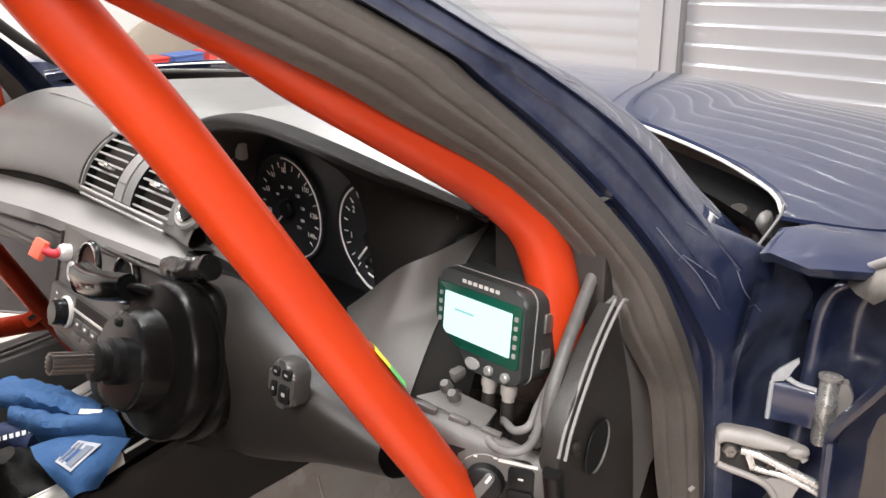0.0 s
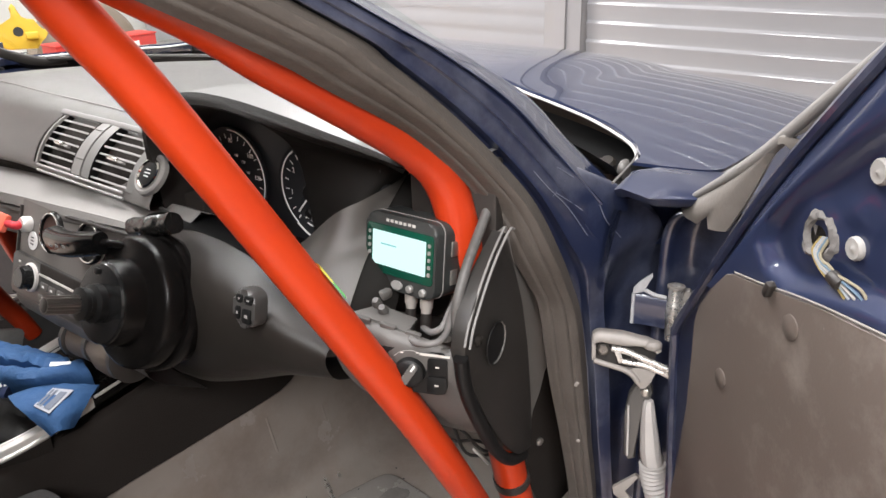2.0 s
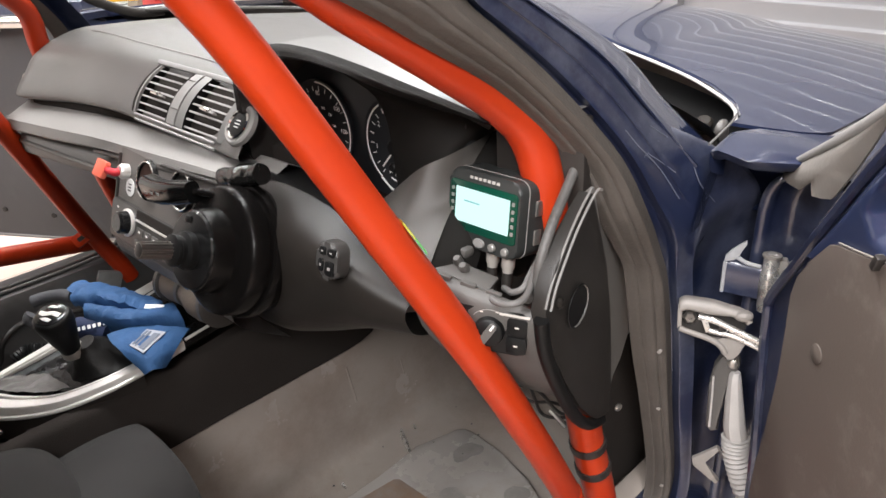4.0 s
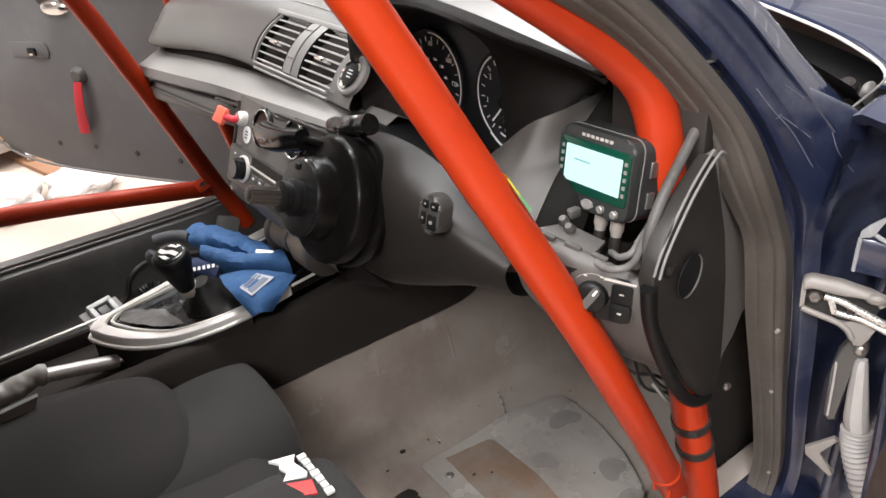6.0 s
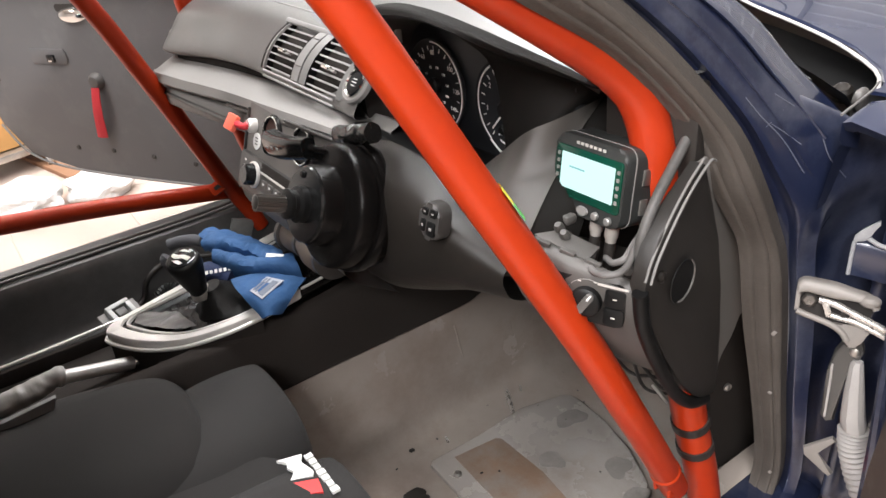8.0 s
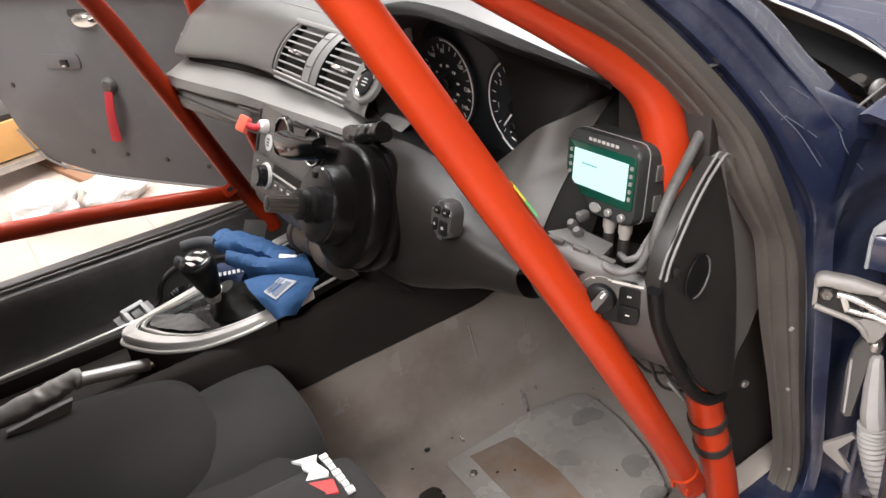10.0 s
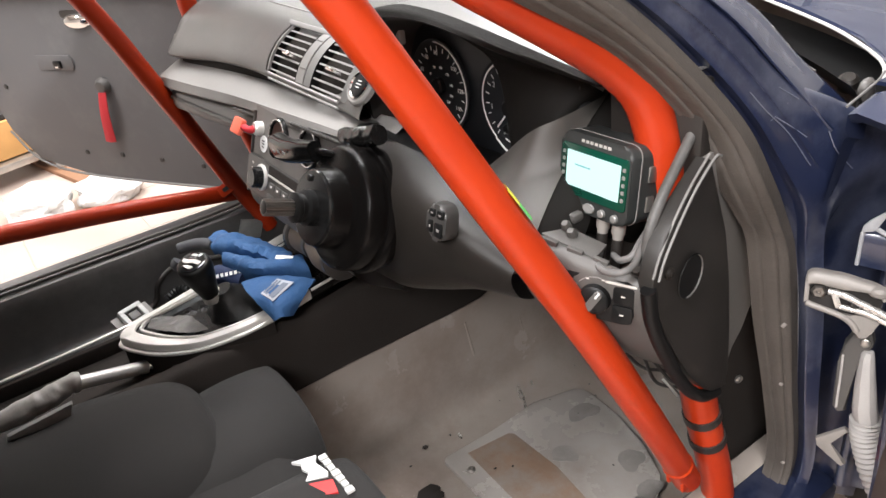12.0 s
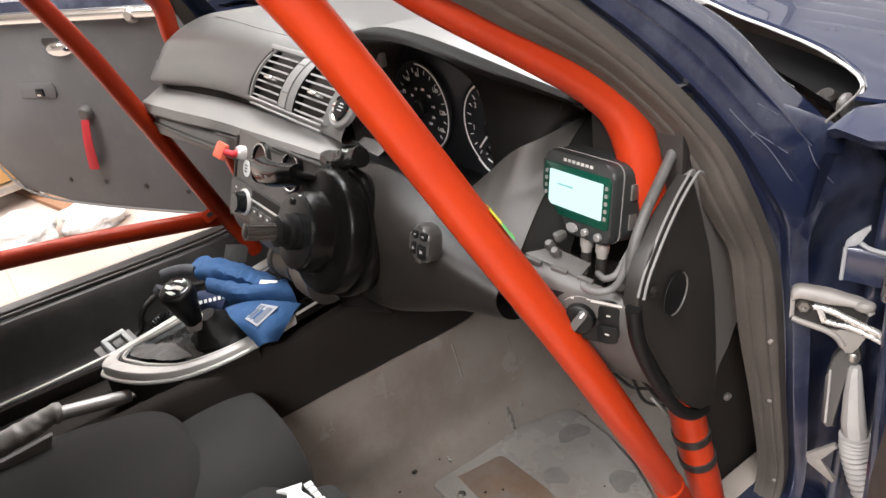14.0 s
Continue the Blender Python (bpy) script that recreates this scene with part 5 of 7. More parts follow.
part("well_lining", b, mat_new("worn_leather_lit_grey", rgb(0.065, 0.060, 0.056), 0.38, grain=0.4, gscale=90, var=0.45, vscale=35), cons, "crumpled scuffed grey leather lining")
part("front_tray", boxm((0.02, -0.10, 0.582), (0.15, 0.16, 0.012), 0.004, pose(0, 0, 0, 9, 0, 0)), M_COLUMN, cons)
part("rail_end", tube([tilt(0.126, -0.188, 0.0)[:], tilt(0.127, -0.15, 0.001)[:], tilt(0.124, -0.118, 0.0)[:]], 0.0024, 8), M_SILVER, cons)
part("rail_bed", boxm((0.108, -0.145, 0.572), (0.036, 0.10, 0.014), 0.003, pose(0, 0, 0, 7, 0, 0)), M_COLUMN, cons)
lip = OUT[3:12]
# Second lip; its silver colour stands for the highlight line along it.
part("rear_lip_highlight", tube([tilt(x + 0.002 * (i > 4), y - 0.003 * (i < 6), -0.0195 + 0.0012 * i)[:] for i, (x, y) in enumerate(lip)], 0.0034, 8), M_SILVER, cons)
b = bmesh.new()
grid(b, [[tilt(p.x, p.y, lf) for p in o3[18:66]] for lf in (-0.016, -0.022, -0.055)])
part("surround_skirt", b, M_CARPET, cons)
for i in range(4):
    part("side_stud", boxm((0.122 + 0.001 * i, -0.07 + 0.014 * i, 0.566 + 0.003 * i), (0.004, 0.005, 0.006), 0.001), M_SILVER, cons)

gear = thing("gear_lever", "black gear lever with leather boot and badge cap", "gear lever")
b = lathe([(0.066, -0.012), (0.056, -0.006), (0.046, 0.001), (0.036, 0.010), (0.029, 0.022), (0.021, 0.030), (0.0165, 0.036), (0.014, 0.042)], frame_at((0.045, -0.290, 0.556), (0.05, -0.30, 0.95)), 40)
for v in b.verts:
    k = max(0.0, 0.60 - v.co.z) / 0.05
    v.co += Vector((0.3, -0.4, 0.9)) * 0.007 * k * noise.noise(v.co * 34)
part("boot", b, mat_new("shiny_black_leather", rgb(0.008, 0.0075, 0.007), 0.45, spec=0.25, grain=0.5, gscale=140, var=0.3, vscale=30), gear, "creased shiny black leather boot")
part("collar", lathe([(0.0165, 0.022), (0.0165, 0.031), (0.0155, 0.034)], frame_at((0.037, -0.315, 0.56), (0.12, -0.15, 0.98)), 20), M_STEEL, gear)
GK = frame_at((0.037, -0.315, 0.56), (0.16, -0.20, 0.96))
kn = part("knob", lathe([(0.013, 0.030), (0.0155, 0.042), (0.0205, 0.062), (0.0255, 0.084), (0.0270, 0.096), (0.0255, 0.103), (0.0225, 0.1055), (0.0, 0.1065)], GK, 32), M_BLACK, gear)
part("badge", lathe([(0.0215, 0.1045), (0.0215, 0.107), (0.0195, 0.108), (0.0, 0.1078)], GK, 28), M_GLOSSBLACK, kn, "glossy badge cap")
for pts in ([(-0.016, -0.006), (-0.006, -0.001), (0.000, 0.006), (0.013, 0.011), (0.015, 0.004), (0.004, 0.000), (-0.004, -0.009), (-0.012, -0.011)], [(-0.003, -0.014), (0.004, -0.007), (0.014, -0.004), (0.013, -0.010), (0.005, -0.013)], [(-0.014, 0.004), (-0.007, 0.009), (-0.001, 0.013), (-0.007, 0.014), (-0.013, 0.010)]):
    part("badge_mark", plate(pts, GK @ Matrix.Translation((0, 0, 0.1088)), 0.001), M_SILVER, kn)

hb = thing("handbrake", "handbrake lever with carbon sleeve and torn gaiter", "handbrake")
M_CARBON = mat_new("carbon_sleeve", rgb(0.40, 0.39, 0.375), 0.34, metal=0.35, grain=0.2, gscale=350, var=0.25, vscale=160)
part("lever", tube([(0.020, -0.444, 0.501), (0.020, -0.495, 0.513), (0.020, -0.550, 0.526)], 0.0108, 16), M_CARBON, hb, "shiny grey carbon-weave sleeve")
part("lever_tip", lathe([(0.0085, 0.0), (0.0100, 0.004), (0.0085, 0.012), (0.0060, 0.018), (0.0050, 0.028)], frame_at((0.020, -0.444, 0.501), (0.0, 0.97, -0.22)), 14), M_CHROME, hb)
b = bmesh.new()
sweep(b, catmull([(0.020, -0.541, 0.524), (0.020, -0.556, 0.528), (0.020, -0.590, 0.521), (0.019, -0.635, 0.516), (0.017, -0.74, 0.50)], 10), ring(0.0135, 20), scale=lambda t: min(1.25, 0.9 + 4 * t) + 0.05 * math.sin(46 * t) - 0.2 * math.exp(-((t - 0.28) / 0.10) ** 2))
for v in b.verts:
    v.co += Vector((0.6, 0.2, 0.7)) * 0.0034 * (1 - 2 * abs(noise.noise(Vector((v.co.x * 30 + v.co.z * 40, v.co.y * 62 + v.co.z * 70, v.co.z * 30)))))
part("grip", b, mat_new("wrinkled_leather", rgb(0.27, 0.255, 0.24), 0.42, grain=0.3, gscale=120, var=0.3, vscale=40), hb, "wrinkled grey leather gaiter")
part("button", lathe([(0.007, 0), (0.007, 0.01), (0, 0.012)], frame_at((0.020, -0.420, 0.4955), (0.0, 0.97, -0.22)), 12), M_CHROME, hb)

cb = thing("connector_bracket", "pale grey plastic connector loop on a footwell plate", "connector")
M_PALEPL = mat_new("pale_grey_plastic", rgb(0.40, 0.40, 0.385), 0.5, var=0.25, vscale=40)
CBM = pose(-0.56, -0.375, 0.262, 0, 32, 18)
part("base", boxm((0.012, 0, 0), (0.075, 0.095, 0.010), 0.003), M_TRIM, cb, "dull grey base plate").matrix_world = CBM
b = bmesh.new()
for c, s in (((-0.020, 0, 0.014), (0.012, 0.058, 0.020)), ((0.020, 0, 0.014), (0.012, 0.058, 0.020)), ((0, -0.023, 0.014), (0.032, 0.012, 0.020)), ((0, 0.023, 0.014), (0.032, 0.012, 0.020)), ((0.030, 0, 0.007), (0.030, 0.085, 0.010))):
    box(b, c, s, 0.003)
part("socket", b, M_PALEPL, cb).matrix_world = CBM
part("pin_block", boxm((0, 0, 0), (0.022, 0.024, 0.016), 0.003), M_DASHLOW, cb).matrix_world = CBM @ Matrix.Translation((0.0, 0, 0.012))
fc = thing("footwell_cable", "black corrugated cable lying in the passenger footwell", "cable")
part("sheath", tube([(-0.625, -0.345, 0.222), (-0.640, -0.305, 0.240), (-0.638, -0.285, 0.285), (-0.632, -0.235, 0.315), (-0.615, -0.16, 0.31), (-0.60, -0.05, 0.29), (-0.60, 0.1, 0.26)], 0.007, 10), M_TAPE, fc)
b = sweep(bmesh.new(), catmull([(-0.585, -0.285, 0.262), (-0.58, -0.255, 0.275), (-0.56, -0.225, 0.27), (-0.55, -0.18, 0.235), (-0.55, -0.15, 0.215)], 14), ring(0.013, 14), scale=lambda t: 1.0 + 0.14 * math.sin(110 * t))
part("corrugated_hose", b, M_BLACK, fc)

# ---- gloves ----
M_LABELGREY = mat_new("label_grey_print", rgb(0.12, 0.135, 0.17), 0.7)
gl = thing("racing_gloves", "pair of blue fabric racing gloves lying on the console", "gloves")


def cloth(ctrl, thick, amp, seed):
    b = bmesh.new()
    surf(b, ctrl, 10, 10)
    for v in b.verts:
        n = 0.8 * noise.noise(v.co * 38 + Vector((seed, 0, 0))) + 0.6 * (0.5 - abs(noise.noise(Vector((v.co.x * 22 - v.co.y * 30, v.co.x * 48 + v.co.y * 45, seed))) * 1.6)) + 0.08 * noise.noise(v.co * 120)
        v.co.z += amp * n
        v.co.x += amp * 0.3 * noise.noise(v.co * 33 + Vector((0, 0, seed)))
    b.normal_update()
    bmesh.ops.solidify(b, geom=b.faces[:], thickness=thick)
    return b


palm = [[(-0.116, -0.260, 0.600), (-0.113, -0.238, 0.604), (-0.066, -0.217, 0.605), (-0.032, -0.198, 0.600), (0.030, -0.182, 0.596)],
        [(-0.067, -0.270, 0.612), (-0.046, -0.249, 0.618), (-0.007, -0.232, 0.616), (0.038, -0.211, 0.614), (0.062, -0.182, 0.606)],
        [(-0.061, -0.265, 0.598), (-0.037, -0.251, 0.597), (-0.008, -0.230, 0.595), (0.021, -0.208, 0.595), (0.060, -0.171, 0.598)],
        [(-0.018, -0.268, 0.606), (0.016, -0.258, 0.613), (0.053, -0.245, 0.613), (0.078, -0.217, 0.612), (0.097, -0.174, 0.606)],
        [(-0.020, -0.270, 0.588), (0.014, -0.260, 0.588), (0.042, -0.239, 0.586), (0.077, -0.215, 0.588), (0.101, -0.171, 0.580)]]
part("glove_back", cloth(palm, 0.008, 0.0075, 1.0), M_GLOVE, gl)
flap = [[(0.065, -0.276, 0.596), (0.072, -0.250, 0.597), (0.085, -0.223, 0.596), (0.107, -0.201, 0.592), (0.123, -0.176, 0.585)],
        [(0.097, -0.277, 0.594), (0.108, -0.258, 0.598), (0.120, -0.239, 0.597), (0.128, -0.218, 0.590), (0.132, -0.199, 0.580)],
        [(0.127, -0.269, 0.586), (0.140, -0.261, 0.592), (0.147, -0.249, 0.590), (0.147, -0.235, 0.584), (0.145, -0.223, 0.574)],
        [(0.156, -0.262, 0.570), (0.160, -0.260, 0.574), (0.160, -0.256, 0.574), (0.156, -0.248, 0.570), (0.149, -0.239, 0.566)]]
part("cuff", cloth(flap, 0.007, 0.0022, 4.0), M_GLOVE, gl)
lab = [[(0.1210, -0.2665, 0.6035), (0.1020, -0.2300, 0.6045)], [(0.1490, -0.2600, 0.5990), (0.1240, -0.2120, 0.6000)]]
b = bmesh.new()
grid(b, lab)
b.normal_update()
bmesh.ops.solidify(b, geom=b.faces[:], thickness=0.0015)
part("cuff_label", b, mat_new("pale_woven_label", rgb(0.33, 0.345, 0.38), 0.75, grain=0.3, gscale=600), gl, "pale grey label with darker bars", smooth=0)
LA4 = [Vector(p) for row in lab for p in row]
for v0, v1, u1 in ((0.10, 0.20, 0.9), (0.28, 0.38, 0.9), (0.55, 0.88, 0.85)):
    b = bmesh.new()
    grid(b, [[LA4[0].lerp(LA4[1], u).lerp(LA4[2].lerp(LA4[3], u), v) + Vector((0, 0, 0.0022)) for u in (0.08, u1)] for v in (v0, v1)])
    b.normal_update()
    bmesh.ops.solidify(b, geom=b.faces[:], thickness=0.0006)
    part("label_bar", b, M_LABELGREY, gl, smooth=0)
for pts in ([(-0.086, -0.264, 0.606), (-0.112, -0.276, 0.604), (-0.131, -0.294, 0.600), (-0.141, -0.310, 0.596)], [(-0.100, -0.316, 0.570), (-0.110, -0.324, 0.575), (-0.115, -0.328, 0.582), (-0.114, -0.323, 0.588)]):
    part("fingertip", tube(pts, 0.010, 12), M_GLOVEDARK, gl)
# Navy roll under the glove back, darkened in colour for the shadow there.
part("shadow_cuff", tube([(-0.024, -0.286, 0.582), (-0.001, -0.275, 0.584), (0.031, -0.259, 0.582)], 0.018, 12), mat_new("glove_navy_shade", rgb(0.008, 0.018, 0.06), 0.8, grain=0.3, gscale=700), gl)
for i in range(6):
    part("print_bar", boxm((0, 0, 0), (0.0045, 0.006, 0.0012)), M_WHITE, gl, smooth=0).matrix_world = frame_at(Vector((0.015, -0.297, 0.602)).lerp(Vector((0.028, -0.263, 0.602)), i / 5), (0.45, -0.45, 0.75), (0.013, 0.034, 0))
    part("print_bar", boxm((0, 0, 0), (0.005, 0.007, 0.0012)), M_WHITE, gl, smooth=0).matrix_world = frame_at(Vector((0.060, -0.207, 0.618)).lerp(Vector((0.079, -0.191, 0.6175)), i / 5), (0.3, -0.3, 0.9), (0.019, 0.016, 0))

# ---- data logger ----
LM = Matrix.Translation((0.6255, -0.0605, 0.8825)) @ Matrix(((0.997, -0.038, -0.060), (-0.053, 0.174, -0.983), (0.048, 0.984, 0.172))).to_4x4()
M_PLUG = mat_new("silver_plug_metal", rgb(0.50, 0.46, 0.42), 0.3, metal=0.35, var=0.15, vscale=60)
logger = thing("data_logger", "grey-green dash display unit with lit screen", "display")


def lm(x, y, z=0.0):
    return LM @ Matrix.Translation((x, y, z))


part("housing", plate(rrect(0.100, 0.080, 0.012), lm(0, 0, 0.0), 0.040, 0.004), M_DEVICE, logger)
part("rear_cover", plate(rrect(0.090, 0.070, 0.010), lm(0.002, 0, -0.040), 0.012, 0.003), M_TAPE, logger)
part("bezel", plate(rrect(0.094, 0.052, 0.004), lm(0, 0.002, 0.0015), 0.002, 0.0008), mat_new("green_black_bezel", rgb(0.004, 0.045, 0.028), 0.2), logger)
part("screen", plate(rrect(0.0755, 0.0365, 0.001), lm(0, 0.003, 0.0022), 0.001), M_SCREEN, logger, "glowing cyan-white screen")
part("screen_bar", boxm((0, 0, 0), (0.022, 0.0016, 0.0004)), mat_glow("screen_text", (0.35, 0.7, 0.7, 1), 0.8), logger, smooth=0).matrix_world = lm(-0.014, 0.008, 0.0024)
for sx in (-1, 1):
    for i in range(5):
        part("status_lamp", plate(rrect(0.0035, 0.0038, 0.0008), lm(sx * 0.0425, -0.012 + 0.0075 * i, 0.0024), 0.001), M_TRIM, logger)
for x in (-0.036, -0.020, 0.018, 0.036):
    part("button", lathe([(0.0044, 0), (0.0042, 0.003), (0.003, 0.004), (0, 0.004)], lm(x, -0.0325, 0.001), 14), M_DASHTOP, logger)
part("badge", lathe([(0.008, 0), (0.0075, 0.002), (0, 0.0022)], lm(-0.001, -0.0325, 0.001) @ Matrix.Diagonal((1, 0.62, 1, 1)), 20), M_VENT, logger)
for i in range(7):
    part("logo_bar", boxm((0, 0, 0), (0.0042, 0.0030, 0.0005), 0.0), M_SILVER, logger, smooth=0).matrix_world = lm(-0.018 + 0.0062 * i, 0.0335, 0.0003)
part("housing_seam", plate(rrect(0.1012, 0.0812, 0.0124), lm(0, 0, -0.012), 0.0012), M_TRIM, logger)
for y in (-0.018, 0.012):
    part("side_socket", boxm((0, 0, 0), (0.004, 0.016, 0.010), 0.001), M_STEEL, logger).matrix_world = lm(0.0498, y, -0.028)
for x in (0.004, 0.026):
    c = part("plug", lathe([(0.0062, 0.0), (0.0070, 0.003), (0.0070, 0.014), (0.0055, 0.017), (0.0052, 0.032), (0.004, 0.036)], frame_at(lm(x, -0.040, -0.016).translation, LM.to_3x3() @ Vector((0, -1, 0))), 18), M_PLUG, logger)

cab = thing("wiring", "grey sheathed cables looping behind the display unit", "cable")
a1 = lm(0.004, -0.074, -0.016).translation
a2 = lm(0.026, -0.074, -0.016).translation
for a in (a1, a2):
    part("strain_relief", lathe([(0.0056, 0.014), (0.0060, 0.008), (0.0056, -0.010), (0.0046, -0.020)], frame_at(a, LM.to_3x3() @ Vector((0, 1, 0))), 14), M_TAPE, cab)
part("cable", tube([a1[:], (0.641, -0.068, 0.803), (0.655, -0.085, 0.813), (0.681, -0.110, 0.824), (0.703, -0.120, 0.832), (0.715, -0.112, 0.835), (0.712, -0.095, 0.836), (0.702, -0.075, 0.842), (0.692, -0.052, 0.850), (0.685, -0.025, 0.862)], 0.0034, 10), M_CABLE, cab)
part("cable", tube([a2[:], (0.657, -0.065, 0.808), (0.670, -0.076, 0.816), (0.686, -0.086, 0.823), (0.697, -0.083, 0.831), (0.692, -0.065, 0.838), (0.684, -0.030, 0.852)], 0.0034, 10), M_CABLE, cab)
part("conduit", tube([(0.712, -0.081, 0.826), (0.712, -0.077, 0.860), (0.708, -0.056, 0.888), (0.700, -0.026, 0.908), (0.692, 0.006, 0.930), (0.685, 0.03, 0.945)], 0.0052, 14), mat_new("dusty_conduit", rgb(0.085, 0.082, 0.078), 0.5, var=0.5, vscale=60, grain=0.4, gscale=200), cab)

brk = thing("mounting_bracket", "small bare bracket with bolts under the display", "bracket")
part("strip", boxm((0.632, -0.100, 0.832), (0.07, 0.024, 0.004), 0.001, pose(0, 0, 0, 8, 12, 16)), M_DASHLOW, brk)
part("post", boxm((0.622, -0.088, 0.808), (0.012, 0.012, 0.05), 0.002), M_TAPE, brk)
for x, y, z in ((0.622, -0.094, 0.838), (0.632, -0.096, 0.834), (0.709, -0.090, 0.826)):
    part("bolt", lathe([(0.0055, 0), (0.0055, 0.005), (0.0035, 0.009), (0, 0.009)], frame_at((x, y, z), (0.1, -0.5, 0.85)), 8), M_DASHLOW, brk)
for x in (0.628, 0.652, 0.676):
    part("tab", boxm((x, -0.122 + (x - 0.63) * 0.42, 0.8365 - (x - 0.628) * 0.24), (0.016, 0.006, 0.006), 0.001, pose(0, 0, 0, 0, 14, 22)), M_DASHLOW, brk)
part("sensor", boxm((0.612, -0.078, 0.842), (0.022, 0.016, 0.011), 0.004), M_DASHLOW, brk)

# ---- driver door ----
DR = frame_at((0.815, 0.185, 0), (-0.7071, -0.7071, 0), (0.7071, -0.7071, 0))
rdoor = thing("driver_door", "open dark blue car door with flat grey-brown card", "car door")
DOOR = [(0.09, 0.30), (0.073, 0.55), (0.057, 0.673), (0.044, 0.745), (0.047, 0.775), (0.088, 0.838), (0.130, 0.902), (0.194, 0.992), (0.283, 1.096), (0.5, 1.33), (0.58, 1.33), (0.42, 1.13), (0.44, 0.97), (0.9, 0.97), (0.9, 0.30)]
part("door_shell", plate(DOOR, DR, 0.11, 0.006), M_JAMB, rdoor)


def dm(x, y, z=0.0):
    return DR @ Matrix.Translation((x, y, z))


part("door_card", plate([(0.100, 0.33), (0.88, 0.33), (0.88, 0.955), (0.45, 0.962), (0.302, 0.932), (0.227, 0.912), (0.178, 0.900), (0.165, 0.894), (0.141, 0.866), (0.121, 0.838), (0.115, 0.814), (0.119, 0.78), (0.121, 0.72), (0.116, 0.66), (0.107, 0.58)], dm(0, 0, 0.018), 0.005, 0.0015), M_DOORCARD, rdoor, "scuffed flat grey-brown door card")
part("shell_edge", tube([tuple(dm(x, y, 0.002).translation) for x, y in ((0.091, 0.32), (0.075, 0.55), (0.059, 0.66), (0.046, 0.745), (0.049, 0.775), (0.09, 0.838), (0.132, 0.902), (0.196, 0.992), (0.285, 1.096), (0.5, 1.33))], 0.006, 8), M_JAMB, rdoor)
BOWL = [(0.40, 0.965), (0.333, 0.953), (0.292, 0.941), (0.252, 0.927), (0.222, 0.929), (0.205, 0.944), (0.210, 0.962), (0.222, 0.973), (0.256, 1.009), (0.300, 1.048), (0.36, 1.098), (0.44, 1.13)]


def bowl_depth(x, y):
    """0 in the sunk part of the door skin, 1 on the raised border."""
    p = Vector((x, y))
    best = 9.0
    inside = False
    for (ax, ay), (bx, by) in zip(BOWL, BOWL[1:] + BOWL[:1]):
        a, c = Vector((ax, ay)), Vector((bx, by))
        k = max(0.0, min(1.0, (p - a).dot(c - a) / (c - a).length_squared))
        best = min(best, (p - a.lerp(c, k)).length)
        if (ay > y) != (by > y) and x < (bx - ax) * (y - ay) / (by - ay) + ax:
            inside = not inside
    d = max(0.0, min(1.0, 0.5 + (-best if inside else best) / 0.020))
    return d * d * (3 - 2 * d)


b = bmesh.new()
EDGE = [(0.118, 0.860), (0.140, 0.900), (0.200, 0.988), (0.288, 1.090), (0.42, 1.245)]
ROOT = [(0.20, 0.880), (0.30, 0.885), (0.42, 0.900), (0.50, 0.96), (0.56, 1.16)]
ea, ra = catmull([(x, y, 0) for x, y in EDGE], 18), catmull([(x, y, 0) for x, y in ROOT], 18)
rows = []
for p, q in zip(ea, ra):
    row = []
    for k in range(61):
        c = p.lerp(q, k / 60)
        ring_d = (Vector((c.x - 0.267, c.y - 0.971)).length - 0.020) / 0.012
        boss = 0.004 * math.exp(-ring_d * ring_d) + 0.003 * math.exp(-(((c.x - 0.300) / 0.016) ** 2 + ((c.y - 1.005) / 0.010) ** 2))
        row.append(dm(c.x, c.y, 0.0015 + 0.0125 * min(1.0, k / 5) * bowl_depth(c.x, c.y) + boss * (1 - bowl_depth(c.x, c.y))).translation)
    rows.append(row)
grid(b, rows)
part("inner_skin", b, M_BLUE, rdoor, "glossy dark blue pressed inner door skin", smooth=60)
b = lathe([(0.0125, 0.001), (0.0130, 0.005), (0.0165, 0.0065), (0.0205, 0.005), (0.0225, 0.001)], dm(0.2705, 0.9735, 0.001), 56)
cen = dm(0.2705, 0.9735, 0.001).translation
for v in b.verts:
    v.co += (v.co - cen) * 0.22 * noise.noise(v.co * 75 + Vector((2.0, 0, 0))) + (DR.to_3x3() @ Vector((0, 0, 1))) * 0.003 * noise.noise(v.co * 160)
part("cable_hole", b, mat_new("torn_grey_foam", rgb(0.12, 0.112, 0.106), 0.8, grain=0.5, gscale=180, var=0.4, vscale=60), rdoor, "torn grey foam ring round the cable hole")
part("hole_inside", lathe([(0.0150, 0.0), (0, 0.0)], dm(0.2705, 0.9735, 0.0036), 20), M_KNEE, rdoor)
for x, y, r in ((0.3084, 0.9809, 0.0088), (0.318, 1.040, 0.0092)):
    g = part("grommet", lathe([(r, 0), (r, 0.003), (r * 0.85, 0.0048), (r * 0.35, 0.0042), (0, 0.006)], dm(x, y, 0.001), 20), mat_new("aged_pale_rubber", rgb(0.26, 0.25, 0.235), 0.6, var=0.3, vscale=90), rdoor, "pale round rubber grommet")
for x, y, r in ((0.274, 0.900, 0.0105), (0.182, 0.793, 0.0095)):
    part("card_plug", lathe([(r, 0), (r, 0.001), (r * 0.85, 0.002), (0, 0.0024)], dm(x, y, 0.018), 22), M_DOORCARD, rdoor)
part("card_rim", tube([tuple(dm(x, y, 0.0165).translation) for x, y in ((0.178, 0.902), (0.227, 0.914), (0.302, 0.934), (0.45, 0.964))], 0.0009, 6), M_CAST, rdoor)
